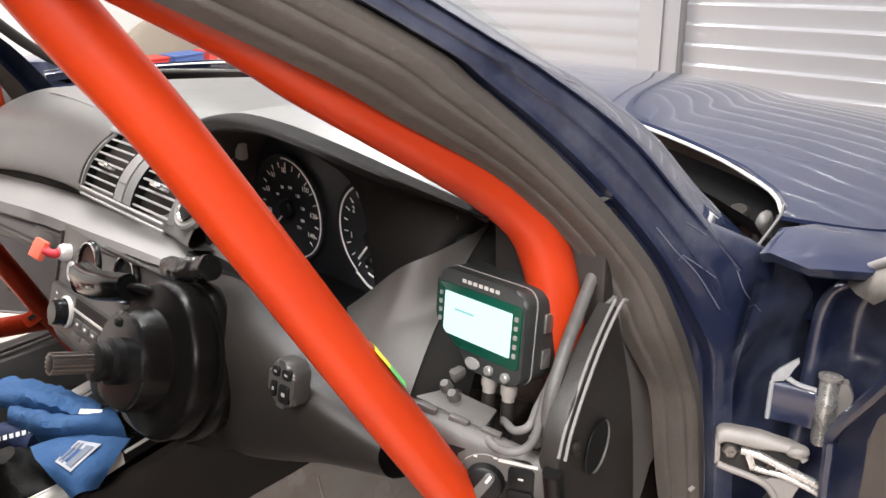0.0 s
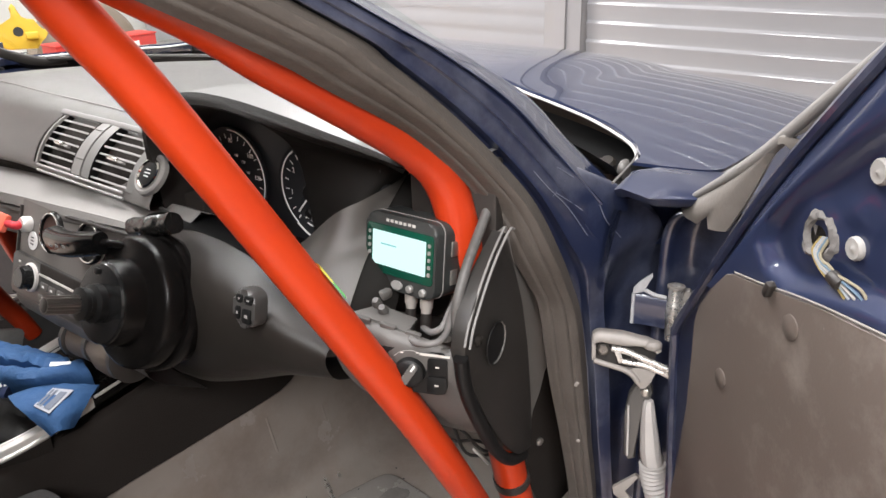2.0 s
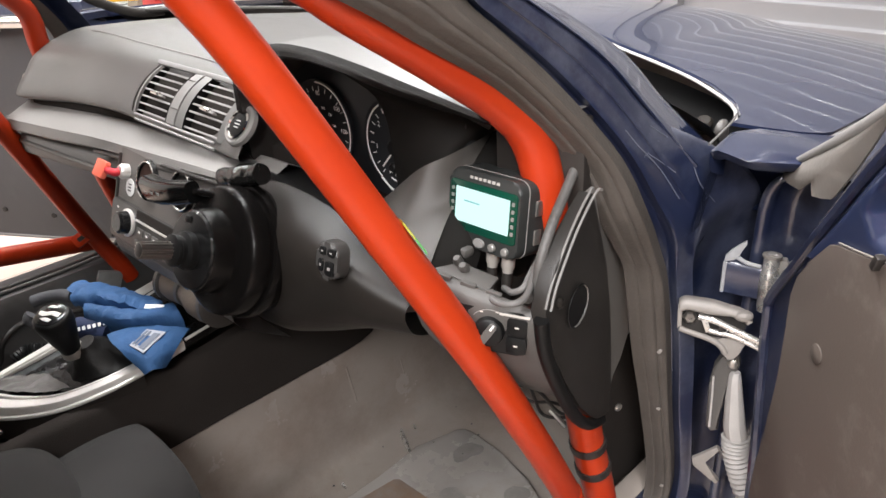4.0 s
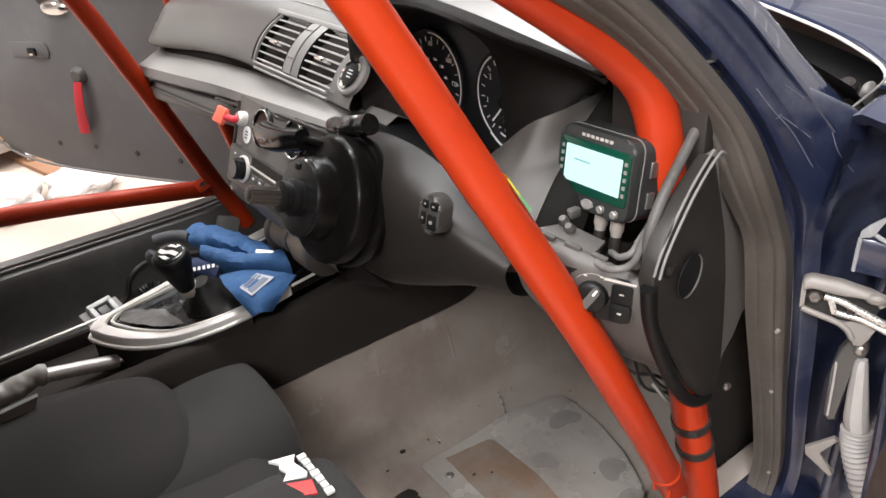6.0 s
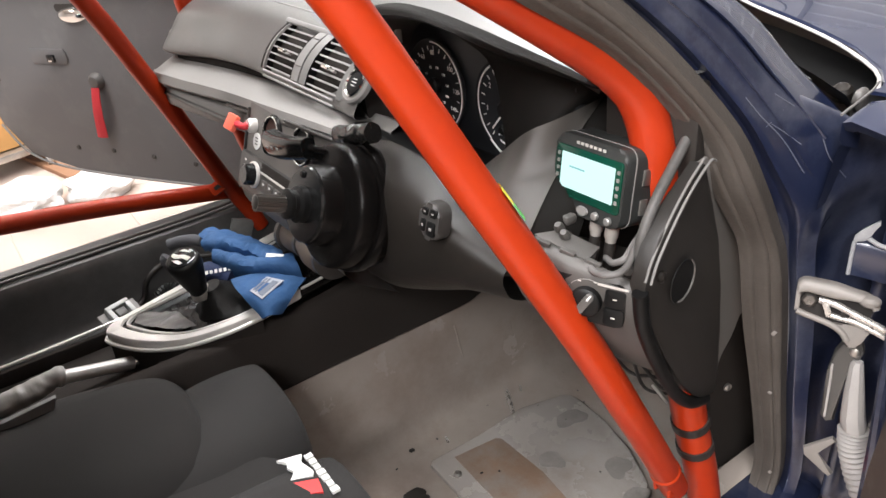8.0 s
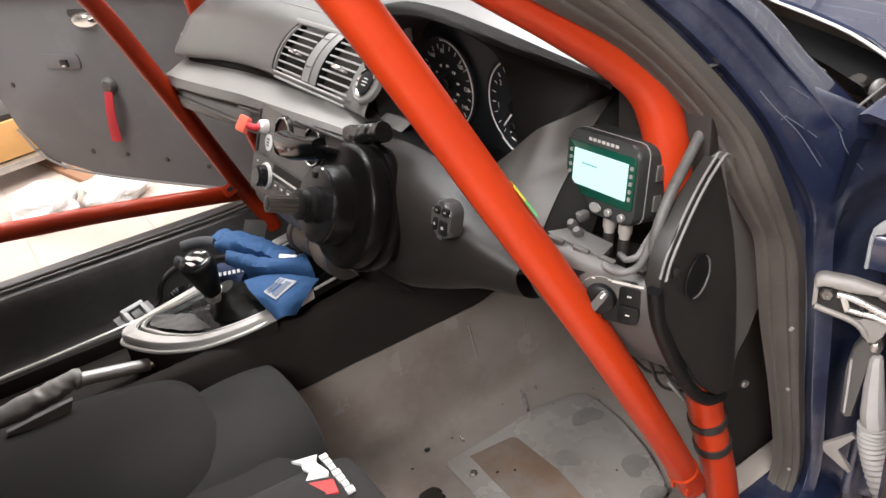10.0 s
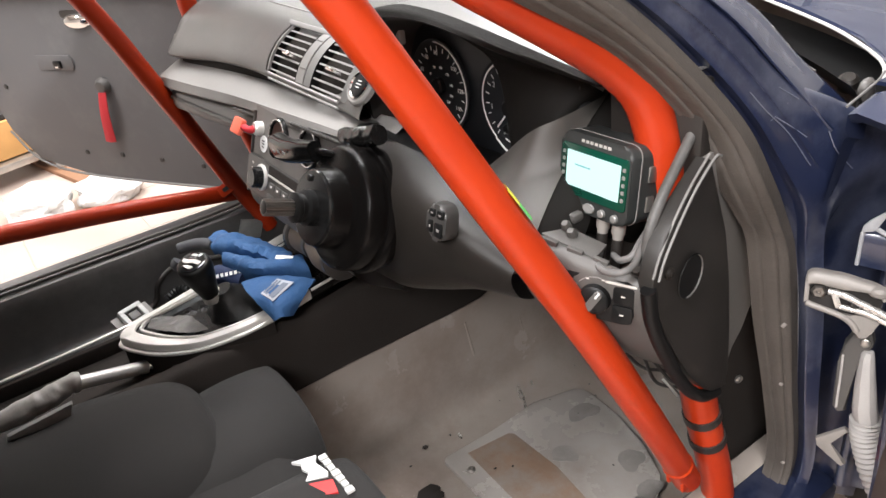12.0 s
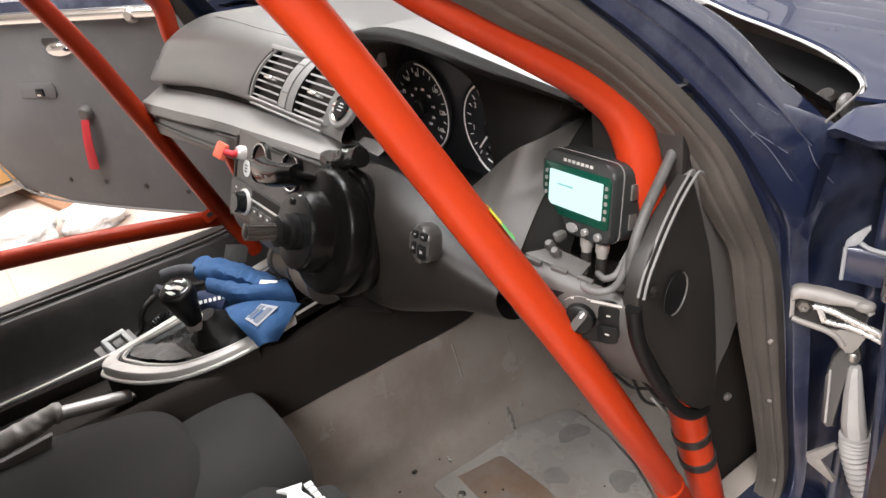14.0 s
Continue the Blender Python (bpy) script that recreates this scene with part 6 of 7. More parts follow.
part("card_clip", boxm((0, 0, 0), (0.007, 0.014, 0.008), 0.002), M_TAPE, rdoor).matrix_world = dm(0.2400, 0.9165, 0.020) @ pose(0, 0, 0, 0, 0, -20)
for x, y in ((0.108, 0.66), (0.100, 0.58), (0.096, 0.50)):
    part("edge_buffer", boxm((0, 0, 0), (0.012, 0.03, 0.012), 0.003), M_TAPE, rdoor).matrix_world = dm(x, y, 0.006)
for i, c in enumerate((rgb(0.20, 0.145, 0.04), rgb(0.21, 0.23, 0.25), rgb(0.25, 0.24, 0.22), rgb(0.08, 0.13, 0.18), rgb(0.19, 0.165, 0.11))):
    o, q = 0.0024 * (i - 2), 0.0035 * (i - 2)
    part("door_wire", tube([tuple(dm(*p).translation) for p in ((0.276 + o, 0.976 + 0.3 * o, 0.004), (0.2755 + o, 0.9645, 0.009), (0.2835 + 0.7 * o, 0.9590 + 0.5 * o, 0.010), (0.2925, 0.9570 + o, 0.010), (0.304, 0.9553 + 0.8 * o, 0.010), (0.316, 0.9525 + q, 0.009), (0.330, 0.9470 + 1.5 * q, 0.007), (0.345 - q, 0.935 + 1.5 * q, 0.004))], 0.0012, 6), mat_new("wire_sleeve", c, 0.45), rdoor)
part("wire_wrap", lathe([(0.0046, -0.006), (0.0054, -0.005), (0.0052, 0.005), (0.0044, 0.006)], frame_at(dm(0.304, 0.9550, 0.010).translation, DR.to_3x3() @ Vector((0.97, -0.22, 0)), (0, 0, 1)), 14), M_TAPE, rdoor)
FL = catmull([(x, y, 0) for x, y in ((0.0095, 0.8985), (0.0377, 0.9189), (0.088, 0.9513), (0.1308, 0.9804), (0.1672, 1.0082), (0.2044, 1.0391), (0.30, 1.118), (0.55, 1.316))], 8)
FR = catmull([(x, y, 0) for x, y in ((0.1140, 0.9130), (0.1296, 0.9351), (0.1524, 0.9709), (0.1698, 1.0), (0.1963, 1.0297), (0.2150, 1.0390), (0.32, 1.115), (0.56, 1.296))], 8)
BOT = ((0.0, 0.0), (0.1, -0.002), (0.30, -0.003), (0.50, -0.005), (0.62, 0.004), (0.68, 0.008), (0.74, -0.004), (0.90, -0.002), (1.0, 0.0))
b = bmesh.new()
rows = []
for i, (p, q) in enumerate(zip(FL, FR)):
    row = []
    for u, dy in BOT:
        c = p.lerp(q, u)
        fade = max(0.0, 1 - i / 10)
        row.append(dm(c.x, c.y + dy * fade, -0.006 + min(0.010, 0.10 * (q - p).length) * math.sin(math.pi * u) + 0.014 * fade * math.sin(7.5 * u + 0.5) * u * (1.1 - u) + 0.003 * fade ** 0.3 * noise.noise(Vector((c.x * 28, c.y * 28, 7.0)))).translation)
    rows.append(row)
grid(b, rows)
b.normal_update()
bmesh.ops.solidify(b, geom=b.faces[:], thickness=0.004)
part("window_seal", b, mat_new("grey_flap_rubber", rgb(0.15, 0.136, 0.121), 0.55, grain=0.2, gscale=200, var=0.3, vscale=18, dust=(rgb(0.20, 0.18, 0.16), 12.0, 0.5)), rdoor, "bent wrinkled grey rubber flap on the window frame", smooth=60)
part("seal_roll", sweep(bmesh.new(), [dm(p.x, p.y + 0.003, -0.006).translation for p in FL[2:]], ring(0.0062, 10), scale=lambda t: min(1.0, 0.45 + 1.4 * t)), M_TRIM, rdoor)

# hinge and check strap
hin = thing("door_hinge", "blue painted steel door hinge on the pillar", "hinge")
HM = frame_at((0.80, 0.185, 0.765), (0.35, -0.93, 0.1), (0.93, 0.35, 0))
M_WORNEDGE = mat_new("worn_paint_edge", rgb(0.30, 0.30, 0.31), 0.45, var=0.3, vscale=80)


def hm(x, y, z=0.0):
    return HM @ Matrix.Translation((x, y, z))


b = bmesh.new()
surf(b, [[tuple((hm(x, y, lift)).translation) for x, y in ((-0.0205, yy), (-0.017, yy), (0.0, yy - 0.001), (0.012, yy - 0.002), (0.018, yy - 0.003))] for yy, lift in ((-0.0225, 0.0), (-0.018, 0.0), (0.0, 0.001), (0.012, 0.0), (0.0165, -0.003))], 3, 3)
b.normal_update()
bmesh.ops.solidify(b, geom=b.faces[:], thickness=0.005)
part("leaf", b, M_JAMB, hin)
part("leaf_edge", tube([tuple(hm(x, y, 0.001).translation) for x, y in ((-0.0205, -0.022), (-0.0208, 0.0), (-0.0208, 0.016))], 0.0022, 8), M_WORNEDGE, hin)
part("leaf_edge", tube([tuple(hm(x, y, 0.0).translation) for x, y in ((-0.008, 0.022), (0.002, 0.017), (0.017, 0.0145))], 0.0026, 8), M_WORNEDGE, hin)
part("leaf_tab", plate([(-0.0220, 0.0155), (-0.0215, 0.0235), (-0.0155, 0.0315), (-0.006, 0.0400), (-0.001, 0.0440), (0.0000, 0.0385), (-0.0055, 0.0315), (-0.0070, 0.0225), (-0.0120, 0.0185)], hm(0, 0, 0.002), 0.003, 0.001), M_WORNEDGE, hin, "bent tab with the paint worn off")
part("pin", lathe([(0.004, -0.040), (0.0075, -0.039), (0.0085, -0.034), (0.0085, -0.014), (0.0100, -0.012), (0.0100, 0.008), (0.0085, 0.010), (0.0085, 0.026), (0.0065, 0.031), (0.003, 0.033), (0, 0.033)], hm(0.027, 0, -0.002) @ pose(0, 0, 0, -90, 0, 0), 20), M_PLUG2, hin, "bright bare hinge pin")
part("pin_washer", lathe([(0.0, 0.0), (0.0105, 0.0), (0.0105, 0.003), (0.008, 0.004), (0.0, 0.004)], hm(0.027, 0.0275, -0.002) @ pose(0, 0, 0, -90, 0, 0), 20), M_CAST, hin)
part("knuckle", plate([(0.028, 0.024), (0.043, 0.024), (0.049, 0.012), (0.048, -0.006), (0.040, -0.018), (0.031, -0.012), (0.027, 0.004)], hm(0, 0, -0.004), 0.012, 0.003), M_CAST, hin)

chk = thing("check_strap", "silver door check strap with bracket", "door check")
CKM = frame_at((0.79, 0.140, 0.728), (0.45, -0.85, 0.25), (0.85, 0.45, 0.05))


def ck(x, y, z=0.0):
    return CKM @ Matrix.Translation((x, y, z))


b = bmesh.new()
top = [(-0.0365, 0.0120), (-0.0360, 0.0175), (-0.0290, 0.0215), (-0.0150, 0.0205), (0.0005, 0.0188), (0.0180, 0.0140), (0.0300, 0.0110), (0.0400, 0.0050), (0.0430, -0.0020)]
mid = [(-0.0340, 0.0040), (-0.0315, 0.0065), (-0.0250, 0.0075), (-0.0140, 0.0055), (0.0000, 0.0035), (0.0140, 0.0030), (0.0240, 0.0020), (0.0330, -0.0010), (0.0370, -0.0060)]
surf(b, [[tuple(ck(x, y, -0.010).translation) for x, y in top], [tuple(ck(x, y - 0.001, 0.000).translation) for x, y in top], [tuple(ck((p[0] + q[0]) / 2, (p[1] + q[1]) / 2, 0.004).translation) for p, q in zip(top, mid)], [tuple(ck(x, y, 0.003).translation) for x, y in mid], [tuple(ck(x, y - 0.001, -0.008).translation) for x, y in mid]], 4, 4)
part("upper_flange", b, M_CAST, chk, "worn grey-beige pressed flange")
part("lobe", lathe([(0.009, -0.004), (0.0085, 0.002), (0.006, 0.005), (0.0, 0.0062)], ck(0.0330, 0.0035, 0.001) @ Matrix.Diagonal((1.2, 0.75, 1, 1)), 18), M_CAST, chk)
part("back_plate", plate([(-0.0370, -0.017), (-0.0365, 0.014), (-0.010, 0.016), (0.022, 0.006), (0.038, -0.008), (0.030, -0.038), (0.014, -0.038), (-0.004, -0.024)], ck(0, 0, -0.009), 0.004), M_TAPE, chk)
part("end_wall", plate([(-0.0375, -0.016), (-0.0372, 0.013), (-0.0325, 0.009), (-0.0325, -0.012)], ck(0, 0, 0.001), 0.010, 0.001), M_CAST, chk)
part("lower_rim", tube([tuple(ck(x, y, 0.001).translation) for x, y in ((-0.0350, -0.0150), (-0.0250, -0.0185), (-0.0100, -0.0230), (0.0020, -0.0275), (0.0110, -0.0340), (0.0160, -0.0420))], 0.0034, 10), M_CAST, chk)
part("funnel", plate([(0.002, -0.0255), (0.012, -0.0260), (0.030, -0.0230), (0.040, -0.0270), (0.034, -0.0345), (0.029, -0.0410), (0.027, -0.0500), (0.017, -0.0500), (0.013, -0.0400)], ck(0, 0, 0.0), 0.007, 0.002), M_CAST, chk)
part("bolt", lathe([(0.0082, 0), (0.0082, 0.004), (0.0055, 0.0065), (0.0025, 0.0065), (0.002, 0.0045), (0, 0.0045)], ck(-0.0235, -0.003, -0.007), 6), M_DARKSTEEL, chk, "dark hexagon bolt", smooth=20)
arm = part("arm", tube([tuple(ck(*p).translation) for p in ((-0.0140, -0.0010, -0.002), (0.002, -0.0035, 0.001), (0.020, -0.0110, 0.003), (0.040, -0.0195, 0.004), (0.064, -0.0300, 0.006))], 0.0038, 12), M_PLUG2, chk, "bright steel check arm of two rails")
part("rail", tube([tuple(ck(*p).translation) for p in ((-0.0060, -0.0165, -0.003), (0.008, -0.0185, -0.001), (0.022, -0.0200, 0.002), (0.040, -0.0270, 0.003), (0.062, -0.0375, 0.005))], 0.0032, 10), M_PLUG2, arm)
part("web", plate([(0.016, -0.009), (0.064, -0.029), (0.062, -0.037), (0.016, -0.018)], ck(0, 0, 0.001), 0.002), M_STEEL, arm)
for x, y, w, h, a in ((-0.006, -0.009, 0.006, 0.014, 20), (0.010, -0.012, 0.004, 0.008, -15), (0.020, -0.017, 0.007, 0.004, -22), (0.031, -0.020, 0.005, 0.004, -22)):
    part("roller", plate(rrect(w, h, 0.0015), ck(x, y, 0.003) @ pose(0, 0, 0, 0, 0, a), 0.004, 0.001), M_PLUG2 if h > 0.01 else M_TAPE, arm)

gai = thing("wiring_gaiter", "grey corrugated rubber wiring gaiter at the hinge", "gaiter")
GAM = frame_at((0.81, 0.165, 0.66), (0.4, -0.9, 0.1), (0.9, 0.4, 0))


def ga(x, y, z=0.0):
    return GAM @ Matrix.Translation((x, y, z))


part("holder", plate([(-0.0215, -0.030), (-0.0185, -0.006), (-0.0120, 0.008), (-0.0040, 0.016), (0.0060, 0.014), (0.0100, 0.002), (0.0060, -0.012), (-0.0045, -0.022), (-0.0045, -0.092), (-0.0130, -0.096), (-0.0190, -0.090)], ga(0, 0, 0.004), 0.014, 0.003), M_DASHLOW, gai, "dark grey plastic gaiter holder")
part("holder_edge", tube([tuple(ga(x, y, 0.0055).translation) for x, y in ((-0.0180, -0.018), (-0.0165, -0.045), (-0.0150, -0.088))], 0.0014, 8), M_GAITER, gai)
part("neck_bolt", lathe([(0.0055, 0), (0.0055, 0.003), (0.003, 0.0045), (0, 0.0045)], ga(0.001, 0.002, 0.004), 10), M_STEEL, gai)
b = bmesh.new()
rows = []
for y, xc, w, dp in ((-0.008, 0.0060, 0.0050, 0.004), (-0.013, 0.0055, 0.0070, 0.006), (-0.045, 0.0085, 0.0105, 0.009), (-0.080, 0.0130, 0.0132, 0.011), (-0.090, 0.0155, 0.0140, 0.012), (-0.096, 0.0165, 0.0125, 0.011)):
    rows.append([tuple(ga(xc + w * math.copysign(abs(math.cos(a)) ** 0.7, math.cos(a)), y, 0.004 + dp * math.sin(a) + (0.002 if math.sin(a) > 0.9 else 0)).translation) for a in [2 * math.pi * i / 20 for i in range(20)]])
grid(b, rows, wrap=True, cap=True)
part("neck", b, M_GAITER, gai)
b = bmesh.new()
pts = catmull([tuple(ga(*p).translation) for p in ((0.0165, -0.096, 0.004), (0.0185, -0.115, 0.004), (0.0250, -0.138, 0.005), (0.0340, -0.162, 0.007), (0.0480, -0.190, 0.010))], 40)
sweep(b, pts, ring(0.0142, 20), up=(0, 1, 0.1), scale=lambda t: (1.06 - 0.10 * t) * (1.0 + 0.12 * math.cos(t * 2 * math.pi * 14)))
part("bellows", b, M_GAITER, gai, smooth=30)
part("lower_strut", plate([(-0.030, -0.150), (-0.002, -0.126), (0.004, -0.130), (-0.016, -0.152), (0.006, -0.176), (0.002, -0.182), (-0.028, -0.160)], ga(0, 0, -0.010), 0.006, 0.002), M_CAST, gai, "pale folded sheet steel strut")

# ---- passenger door ----
DL = frame_at((-0.78, 0.17, 0), (0.5523, -0.8336, 0), (0.8336, 0.5523, 0))
ldoor = thing("passenger_door", "open car door with flat grey card and red strap", "car door")


def dl(x, y, z=0.0):
    return DL @ Matrix.Translation((-x, y, z))


LDO = [(-0.06, 0.92), (-1.08, 0.92), (-1.08, 0.62), (-1.03, 0.47), (-0.95, 0.375), (-0.74, 0.333), (-0.22, 0.318), (-0.08, 0.33)]
part("door_shell", plate([(x * 1.005, y - 0.012 if y < 0.5 else y + 0.03) for x, y in LDO], dl(0, 0, -0.012), 0.10, 0.01), M_JAMB, ldoor)
part("door_card", plate(LDO, dl(0, 0, 0), 0.008, 0.002), M_CARDGREY, ldoor, "flat grey door card with studs")
part("card_edge", tube([tuple(dl(-x, y, 0.0).translation) for x, y in ((-1.04, 0.47), (-0.95, 0.372), (-0.74, 0.330), (-0.22, 0.315), (-0.08, 0.327))], 0.004, 8), M_TRIM, ldoor)
part("top_rail", tube([tuple(dl(x, 0.905, 0.012).translation) for x in (0.18, 0.5, 0.8, 1.08)], 0.016, 12), M_CHROME, ldoor, "bright silver top rail")
part("pull_handle", lathe([(0.05, 0.0), (0.045, 0.008), (0.03, 0.014), (0, 0.016)], dl(0.60, 0.815, 0.0) @ Matrix.Diagonal((1.0, 0.45, 1, 1)), 28), M_CHROME, ldoor)
part("handle_recess", plate(rrect(0.11, 0.022, 0.010), dl(0.60, 0.836, 0.001), 0.001), M_TAPE, ldoor)
sw = part("switch_plate", plate([(-0.07, -0.022), (0.06, -0.022), (0.068, -0.012), (0.068, 0.012), (0.06, 0.022), (-0.07, 0.022)], dl(0.735, 0.697, 0.004), 0.004, 0.001), M_CARDGREY, ldoor)
part("window_switch", boxm((0, 0, 0), (0.028, 0.022, 0.010), 0.002), M_GLOSSBLACK, sw).matrix_world = dl(0.725, 0.692, 0.006)
part("switch_mark", boxm((0, 0, 0), (0.014, 0.006, 0.004), 0.001), M_CHROME, sw).matrix_world = dl(0.725, 0.686, 0.011)
part("strap_knob", lathe([(0.026, 0.0), (0.024, 0.010), (0.016, 0.018), (0, 0.019)], dl(0.580, 0.628, 0.0), 24), M_DASHLOW, ldoor)
b = bmesh.new()
rows = []
for i in range(13):
    t = i / 12
    c = dl(0.578 + 0.033 * t, 0.612 - 0.155 * t, 0.016 + 0.004 * math.sin(4 * t))
    w = 0.0135 + 0.0055 * t
    rows.append([(c @ Vector((-w, 0, 0)))[:], (c @ Vector((-0.3 * w + 0.01 * t, 0, 0.003 + 0.003 * t)))[:], (c @ Vector((w, 0, 0)))[:]])
grid(b, rows)
b.normal_update()
bmesh.ops.solidify(b, geom=b.faces[:], thickness=0.003)
part("pull_strap", b, M_REDDARK, ldoor, "red webbing pull strap")
for x, y in ((0.30, 0.385), (0.45, 0.398), (0.60, 0.408), (0.74, 0.41), (0.98, 0.62)):
    part("stud", lathe([(0.008, 0), (0.007, 0.003), (0, 0.004)], dl(x, y, 0), 12), M_TAPE, ldoor)
part("corner_clip", lathe([(0.022, 0), (0.02, 0.012), (0.012, 0.02), (0, 0.02)], dl(0.30, 0.90, 0.01), 16), M_STEEL, ldoor)

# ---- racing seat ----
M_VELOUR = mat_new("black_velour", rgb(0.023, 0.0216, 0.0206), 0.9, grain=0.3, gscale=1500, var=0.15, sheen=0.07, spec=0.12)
seat = thing("bucket_seat", "black fabric bucket racing seat with white and red badge", "seat")


def bolster(ctrl):
    b = bmesh.new()
    pts = catmull([c[:3] for c in ctrl], 6)
    rs = catmull([(c[3], c[4], 0) for c in ctrl], 6)
    rows = []
    for p, r in zip(pts, rs):
        rows.append([(p.x + r.x * math.copysign(abs(math.cos(a)) ** 0.8, math.cos(a)), p.y, p.z + r.y * math.copysign(abs(math.sin(a)) ** 0.8, math.sin(a))) for a in [2 * math.pi * i / 24 for i in range(24)]])
    grid(b, rows, wrap=True, cap=True)
    return b


part("leg_bolster", bolster([(0.225, -0.285, 0.40, 0.06, 0.05), (0.225, -0.292, 0.42, 0.095, 0.085), (0.227, -0.315, 0.415, 0.115, 0.105), (0.23, -0.40, 0.405, 0.125, 0.117), (0.23, -0.52, 0.39, 0.11, 0.11), (0.24, -0.7, 0.38, 0.10, 0.10)]), M_FABRIC, seat)
part("leg_bolster", bolster([(0.50, -0.300, 0.43, 0.05, 0.05), (0.50, -0.307, 0.45, 0.085, 0.085), (0.50, -0.33, 0.447, 0.095, 0.105), (0.505, -0.42, 0.45, 0.10, 0.115), (0.51, -0.55, 0.46, 0.10, 0.12), (0.51, -0.7, 0.47, 0.10, 0.13)]), M_FABRIC, seat)
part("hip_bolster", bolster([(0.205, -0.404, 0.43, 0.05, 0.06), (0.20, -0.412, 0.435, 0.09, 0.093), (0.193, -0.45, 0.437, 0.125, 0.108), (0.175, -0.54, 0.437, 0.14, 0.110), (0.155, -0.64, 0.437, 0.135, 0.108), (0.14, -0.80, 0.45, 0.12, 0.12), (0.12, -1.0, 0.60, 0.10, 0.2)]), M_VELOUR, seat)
# Right hip bolster and shoulder wings: unseen, added to shade the left bolster.
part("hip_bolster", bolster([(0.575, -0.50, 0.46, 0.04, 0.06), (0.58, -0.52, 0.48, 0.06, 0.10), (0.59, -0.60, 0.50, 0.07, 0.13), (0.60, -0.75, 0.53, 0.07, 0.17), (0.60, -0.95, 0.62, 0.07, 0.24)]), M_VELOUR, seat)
for sx in (0.085, 0.605):
    part("shading_shoulder_wing", boxm((sx, -0.86, 1.02), (0.07, 0.28, 0.36), 0.03, pose(0, 0, 0, -12, 0, 0), 4), M_FABRIC, seat)
part("fabric_tab", plate([(-0.045, -0.004), (0.042, 0.003), (0.031, -0.022), (0.0, -0.014), (-0.048, -0.012)], frame_at((0.118, -0.603, 0.556), (1, 0, 0), (0, 1, 0)), 0.008, 0.002), M_CABLE, seat, "small folded grey fabric tab")
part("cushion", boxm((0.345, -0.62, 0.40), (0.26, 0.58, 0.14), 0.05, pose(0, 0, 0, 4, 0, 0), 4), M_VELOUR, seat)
part("backrest", boxm((0.345, -0.99, 0.82), (0.46, 0.12, 0.85), 0.05, pose(0, 0, 0, -12, 0, 0), 4), M_FABRIC, seat)
bd = frame_at((0.448, -0.374, 0.5555), (-0.05, 0.0, 1.0), (0.55, 0.835, 0.02))
part("badge_shape", plate([(-0.0116, 0.0175), (0.0182, 0.0251), (0.0185, 0.012), (0.036, -0.006), (0.0363, -0.0132), (0.0107, -0.0181), (0.013, -0.004), (0.003, 0.004), (0.002, 0.012)], bd, 0.004), M_WHITE, seat)
part("badge_block", plate([(0.0126, -0.0228), (0.0429, -0.0196), (0.0514, -0.0416), (0.0217, -0.0440)], bd, 0.004), mat_new("badge_red", rgb(0.55, 0.03, 0.03), 0.6), seat)
for i in range(7):
    part("badge_bar", boxm((0, 0, 0), (0.0078, 0.0095 - 0.0012 * (i % 3), 0.004)), M_WHITE, seat, smooth=0).matrix_world = bd @ Matrix.Translation((0.027 + 0.0062 * i, 0.020 - 0.0098 * i, -0.0015)) @ pose(0, 0, 0, 0, 0, -57.7)

# ---- garage clutter ----
def bag(c, s, seed):
    t = thing("plastic_bag", "crumpled white plastic bag on the floor", "bag", "white bags on the floor")
    b = bmesh.new()
    bmesh.ops.create_icosphere(b, subdivisions=4, radius=1.0)
    for v in b.verts:
        k = 1 + 0.26 * noise.noise(v.co * 1.9 + Vector((seed, 0, 0))) - 0.10 * abs(noise.noise(v.co * 4.5 + Vector((0, seed, 0))))
        v.co = Vector((v.co.x * s[0] * k, v.co.y * s[1] * k, max(-0.6, v.co.z) * s[2] * k))
        v.co += Vector(c) + Vector((0, 0, s[2] * 0.6))
        v.co.z = max(v.co.z, 0.001)
    part("bag_skin", b, M_BAG, t, smooth=14)


M_TILE = mat_new("floor_tile_glaze", rgb(0.50, 0.405, 0.345), 0.35, var=0.12, vscale=3, grain=0.04, gscale=50, worn=(rgb(0.36, 0.29, 0.24), 6.0, 0.70))
tile_mesh = bpy.data.meshes.new("floor_tile")
tb = boxm((0, 0, 0.001), (0.396, 0.396, 0.004), 0.0015, None, 1)
tb.to_mesh(tile_mesh)
tb.free()
tile_mesh.materials.append(M_TILE)
ground = bpy.data.objects["floor"]
for i in range(6):
    for j in range(6):
        o = new("floor_tile", tile_mesh)
        o.parent = ground
        o.matrix_world = Matrix.Translation((-3.4 + 0.40 * i, -1.5 + 0.40 * j, 0.0))
bag((-2.06, -0.39, 0), (0.17, 0.13, 0.075), 2.0)
bag((-2.03, -0.13, 0), (0.13, 0.13, 0.065), 7.0)
ctn = thing("cardboard_box", "orange-brown cardboard box on a low trolley", "box")
part("carton", boxm((-2.78, -0.42, 0.20), (0.5, 0.42, 0.16), 0.006, pose(0, 0, 0, 0, 0, 15)), M_WOOD, ctn)
part("carton_lid", boxm((-2.78, -0.42, 0.29), (0.46, 0.40, 0.03), 0.004, pose(0, 0, 0, 0, 0, 15)), M_TAPE, ctn)
part("trolley_deck", boxm((-2.78, -0.42, 0.10), (0.6, 0.5, 0.03), 0.005, pose(0, 0, 0, 0, 0, 15)), M_STEEL, ctn)
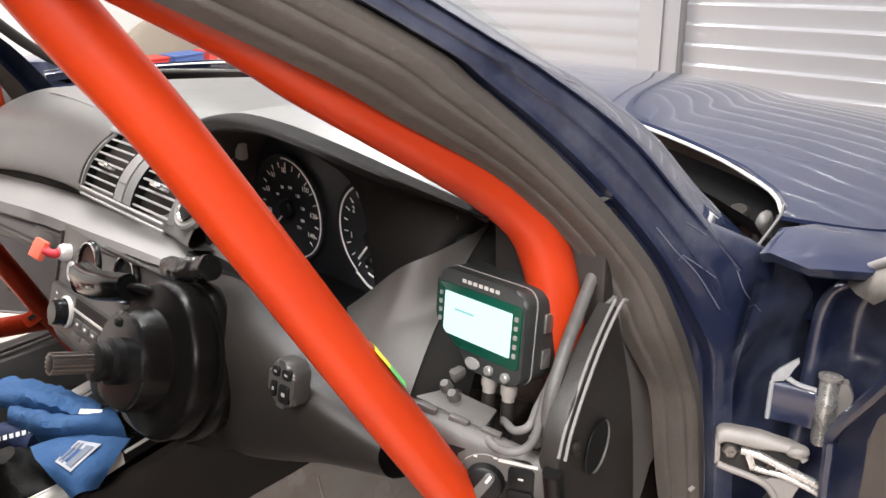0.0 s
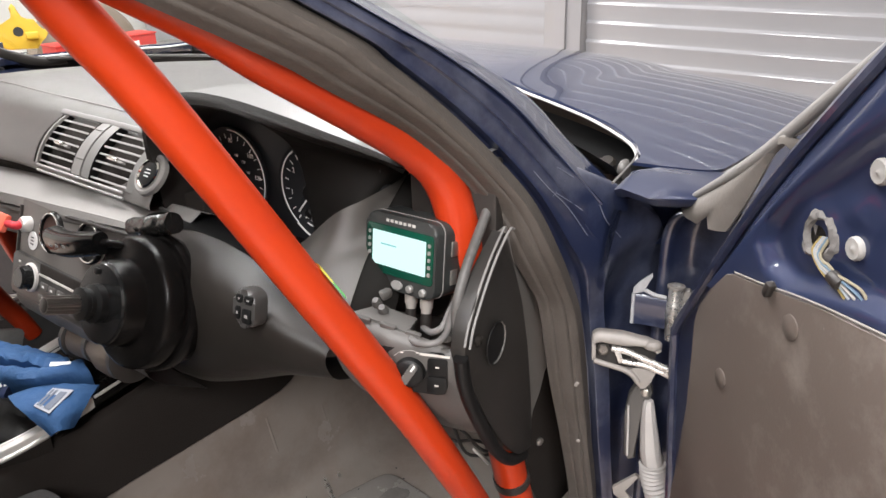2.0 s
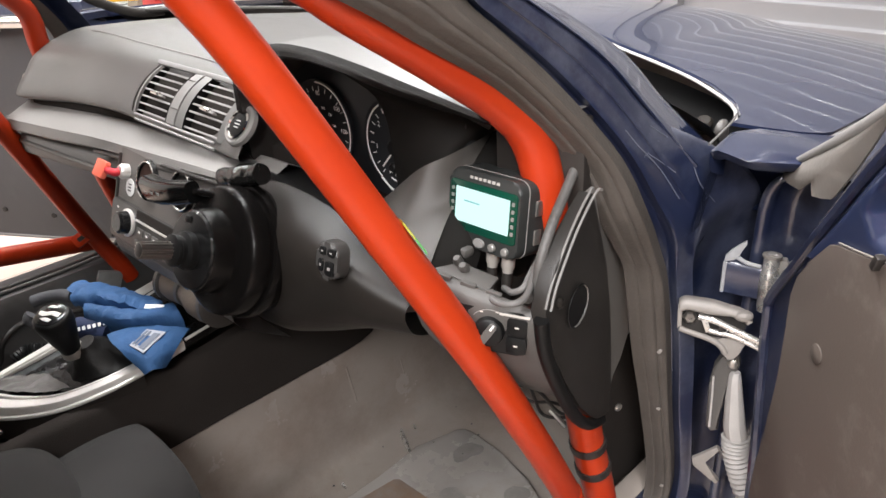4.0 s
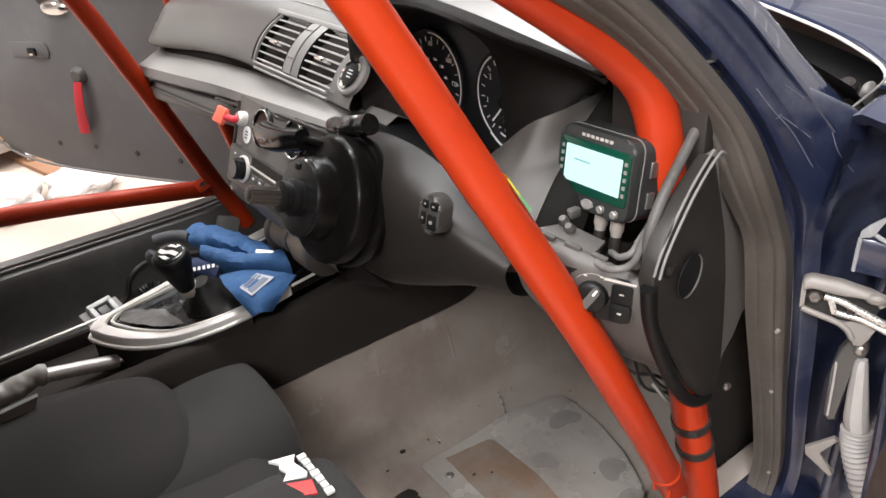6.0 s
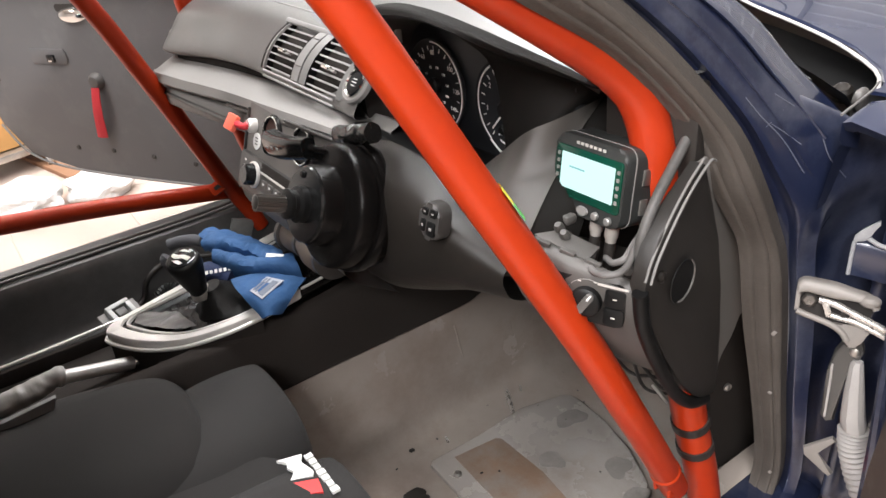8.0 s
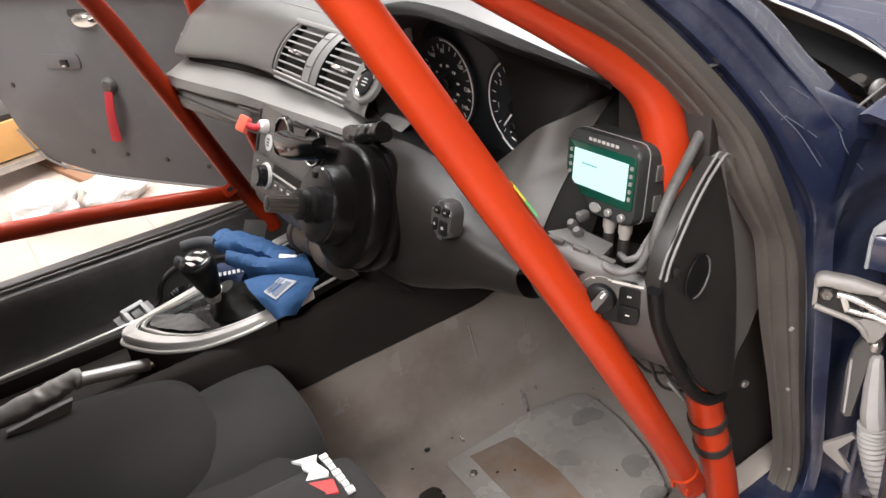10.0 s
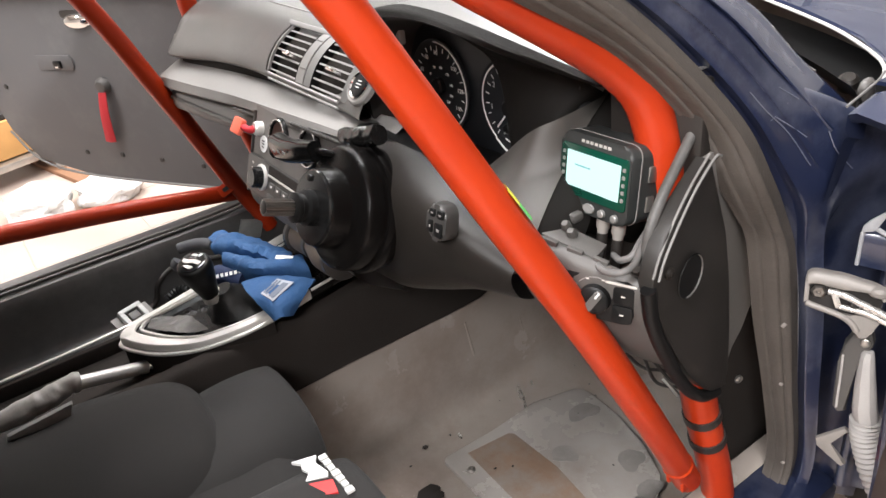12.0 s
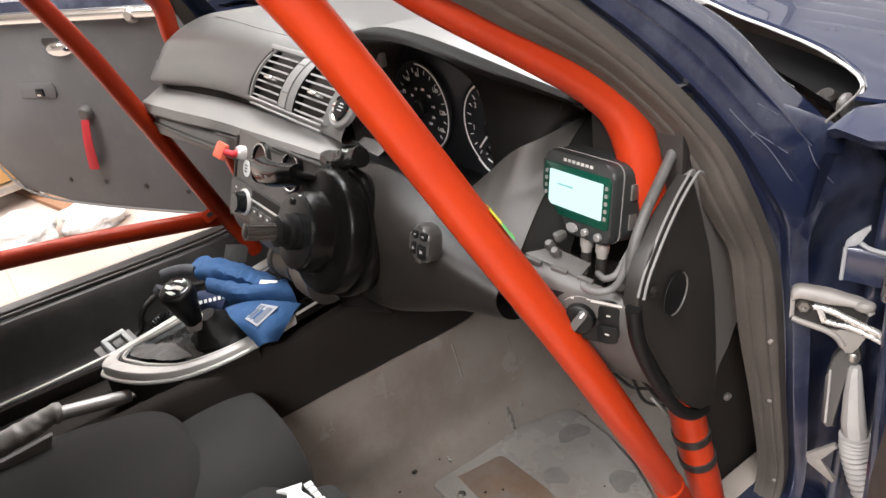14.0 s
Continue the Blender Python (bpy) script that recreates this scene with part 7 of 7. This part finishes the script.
for x, y in ((-2.52, -0.22), (-2.60, -0.60), (-3.0, -0.6), (-3.05, -0.25)):
    part("castor", lathe([(0.02, -0.012), (0.04, -0.012), (0.042, 0), (0.04, 0.012), (0.02, 0.012)], frame_at((x, y, 0.042), (0.3, 1, 0)), 20), M_STEEL, ctn)
pal = thing("timber_plank", "brown timber planks on the garage floor", "timber")
for i in range(3):
    part("plank", boxm((-2.62 + 0.05 * i, -0.24 + 0.12 * i, 0.012), (0.7, 0.10 - 0.02 * i, 0.022), 0.003, pose(0, 0, 0, 0, 0, 14 - 6 * i)), mat_new("brown_plank", rgb(0.25, 0.13, 0.07), 0.7, var=0.3, vscale=5), pal)
ym = thing("engine_stand", "yellow painted steel machine frame behind the car", "machine")
ymm = frame_at((-2.5, 0.963, 0.780), (0.9, -0.35, 0.1), (0.35, 0.9, 0))
YS = Matrix.Diagonal((0.46, 0.46, 1, 1))
part("bracket_plate", plate([(-0.26, -0.10), (-0.10, -0.16), (0.14, -0.17), (0.22, -0.06), (0.27, -0.03), (0.27, 0.0), (0.19, 0.0), (0.16, 0.10), (0.04, 0.12), (0.03, 0.22), (0.0, 0.26), (-0.03, 0.22), (-0.02, 0.12), (-0.13, 0.06), (-0.17, 0.08), (-0.19, 0.20), (-0.23, 0.20), (-0.22, 0.05), (-0.27, 0.0)], ymm @ YS, 0.05, 0.008), M_YELLOW, ym)
for x, y, r in ((0.0, 0.0, 0.045),):
    part("hole", lathe([(r, 0.0), (r, 0.001), (0, 0.001)], ymm @ YS @ Matrix.Translation((x, y, 0.0005)), 20), M_TAPE, ym)
part("lug", boxm((0, 0, 0), (0.05, 0.03, 0.05), 0.006), M_YELLOW, ym).matrix_world = ymm @ Matrix.Translation((0.05, -0.02, 0.02))
part("post", boxm((-2.56, 0.963, 0.32), (0.08, 0.08, 0.60), 0.006), M_YELLOW, ym)
part("foot", boxm((-2.56, 0.963, 0.03), (0.4, 0.4, 0.06), 0.01), M_YELLOW, ym)

# Plain brown arch, built for its outline and colour only.
dome = thing("brown_arch", "brown rounded arch shape by the wall", "panel")
b = bmesh.new()
rows = []
for i in range(25):
    a = math.pi * i / 24
    rows.append([(-3.25 + dx, 1.62 - 0.36 * k * math.cos(a), 0.0 + (0.82 if k > 0.99 else 0.815) * k * max(0.0, math.sin(a)) ** 0.45) for dx, k in ((0.0, 1.0), (0.06, 1.0), (0.08, 0.97), (0.08, 0.02))])
grid(b, rows)
part("pad", b, mat_new("brown_arch_surface", rgb(0.21, 0.165, 0.125), 0.7, grain=0.2, gscale=300, var=0.15), dome)
M_BOXRED = mat_new("red_crate_plastic", rgb(0.55, 0.04, 0.03), 0.45, var=0.15)
M_BOXBLUE = mat_new("blue_crate_plastic", rgb(0.06, 0.10, 0.28), 0.45, var=0.15)
shelf = thing("low_bench", "low steel bench carrying plastic parts crates", "bench")
part("bench_top", boxm((-2.95, 1.60, 0.54), (0.30, 1.0, 0.03), 0.004), M_STEEL, shelf)
for x, y in ((-3.06, 1.15), (-2.84, 1.15), (-3.06, 2.05), (-2.84, 2.05)):
    part("leg", boxm((x, y, 0.2625), (0.03, 0.03, 0.525), 0.003), M_STEEL, shelf)
for y, w, m, lab in ((1.36, 0.15, M_BOXRED, "red plastic parts crate on the bench"), (1.55, 0.17, M_BOXBLUE, "blue plastic parts crate on the bench"), (1.76, 0.19, M_BOXRED, "red plastic parts crate on the bench")):
    t = thing("parts_crate", lab, "crate", "crates on the bench")
    part("crate_body", boxm((-2.95, y, 0.595), (0.16, w, 0.08), 0.008), m, t)
    part("crate_rim", boxm((-2.95, y, 0.638), (0.17, w + 0.008, 0.010), 0.003), m, t)
    part("crate_tag", boxm((-2.867, y - 0.03, 0.595), (0.004, 0.03, 0.03), 0.001), M_WHITE, t)

wires = thing("loose_wires", "loose black wires and a steel strip under the dash end", "cable")
for pts in ([(0.590, 0.030, 0.592), (0.602, 0.050, 0.565), (0.637, 0.050, 0.581), (0.675, 0.045, 0.591)], [(0.594, 0.020, 0.606), (0.626, 0.030, 0.608), (0.647, 0.050, 0.571), (0.684, 0.050, 0.585)], [(0.617, 0.030, 0.607), (0.613, 0.060, 0.544), (0.649, 0.060, 0.557), (0.687, 0.050, 0.596)]):
    part("wire", tube(pts, 0.0022, 8), M_TAPE, wires)
part("steel_strip", tube([(0.630, 0.055, 0.562), (0.655, 0.055, 0.549)], 0.0030, 6), M_STEEL, wires)
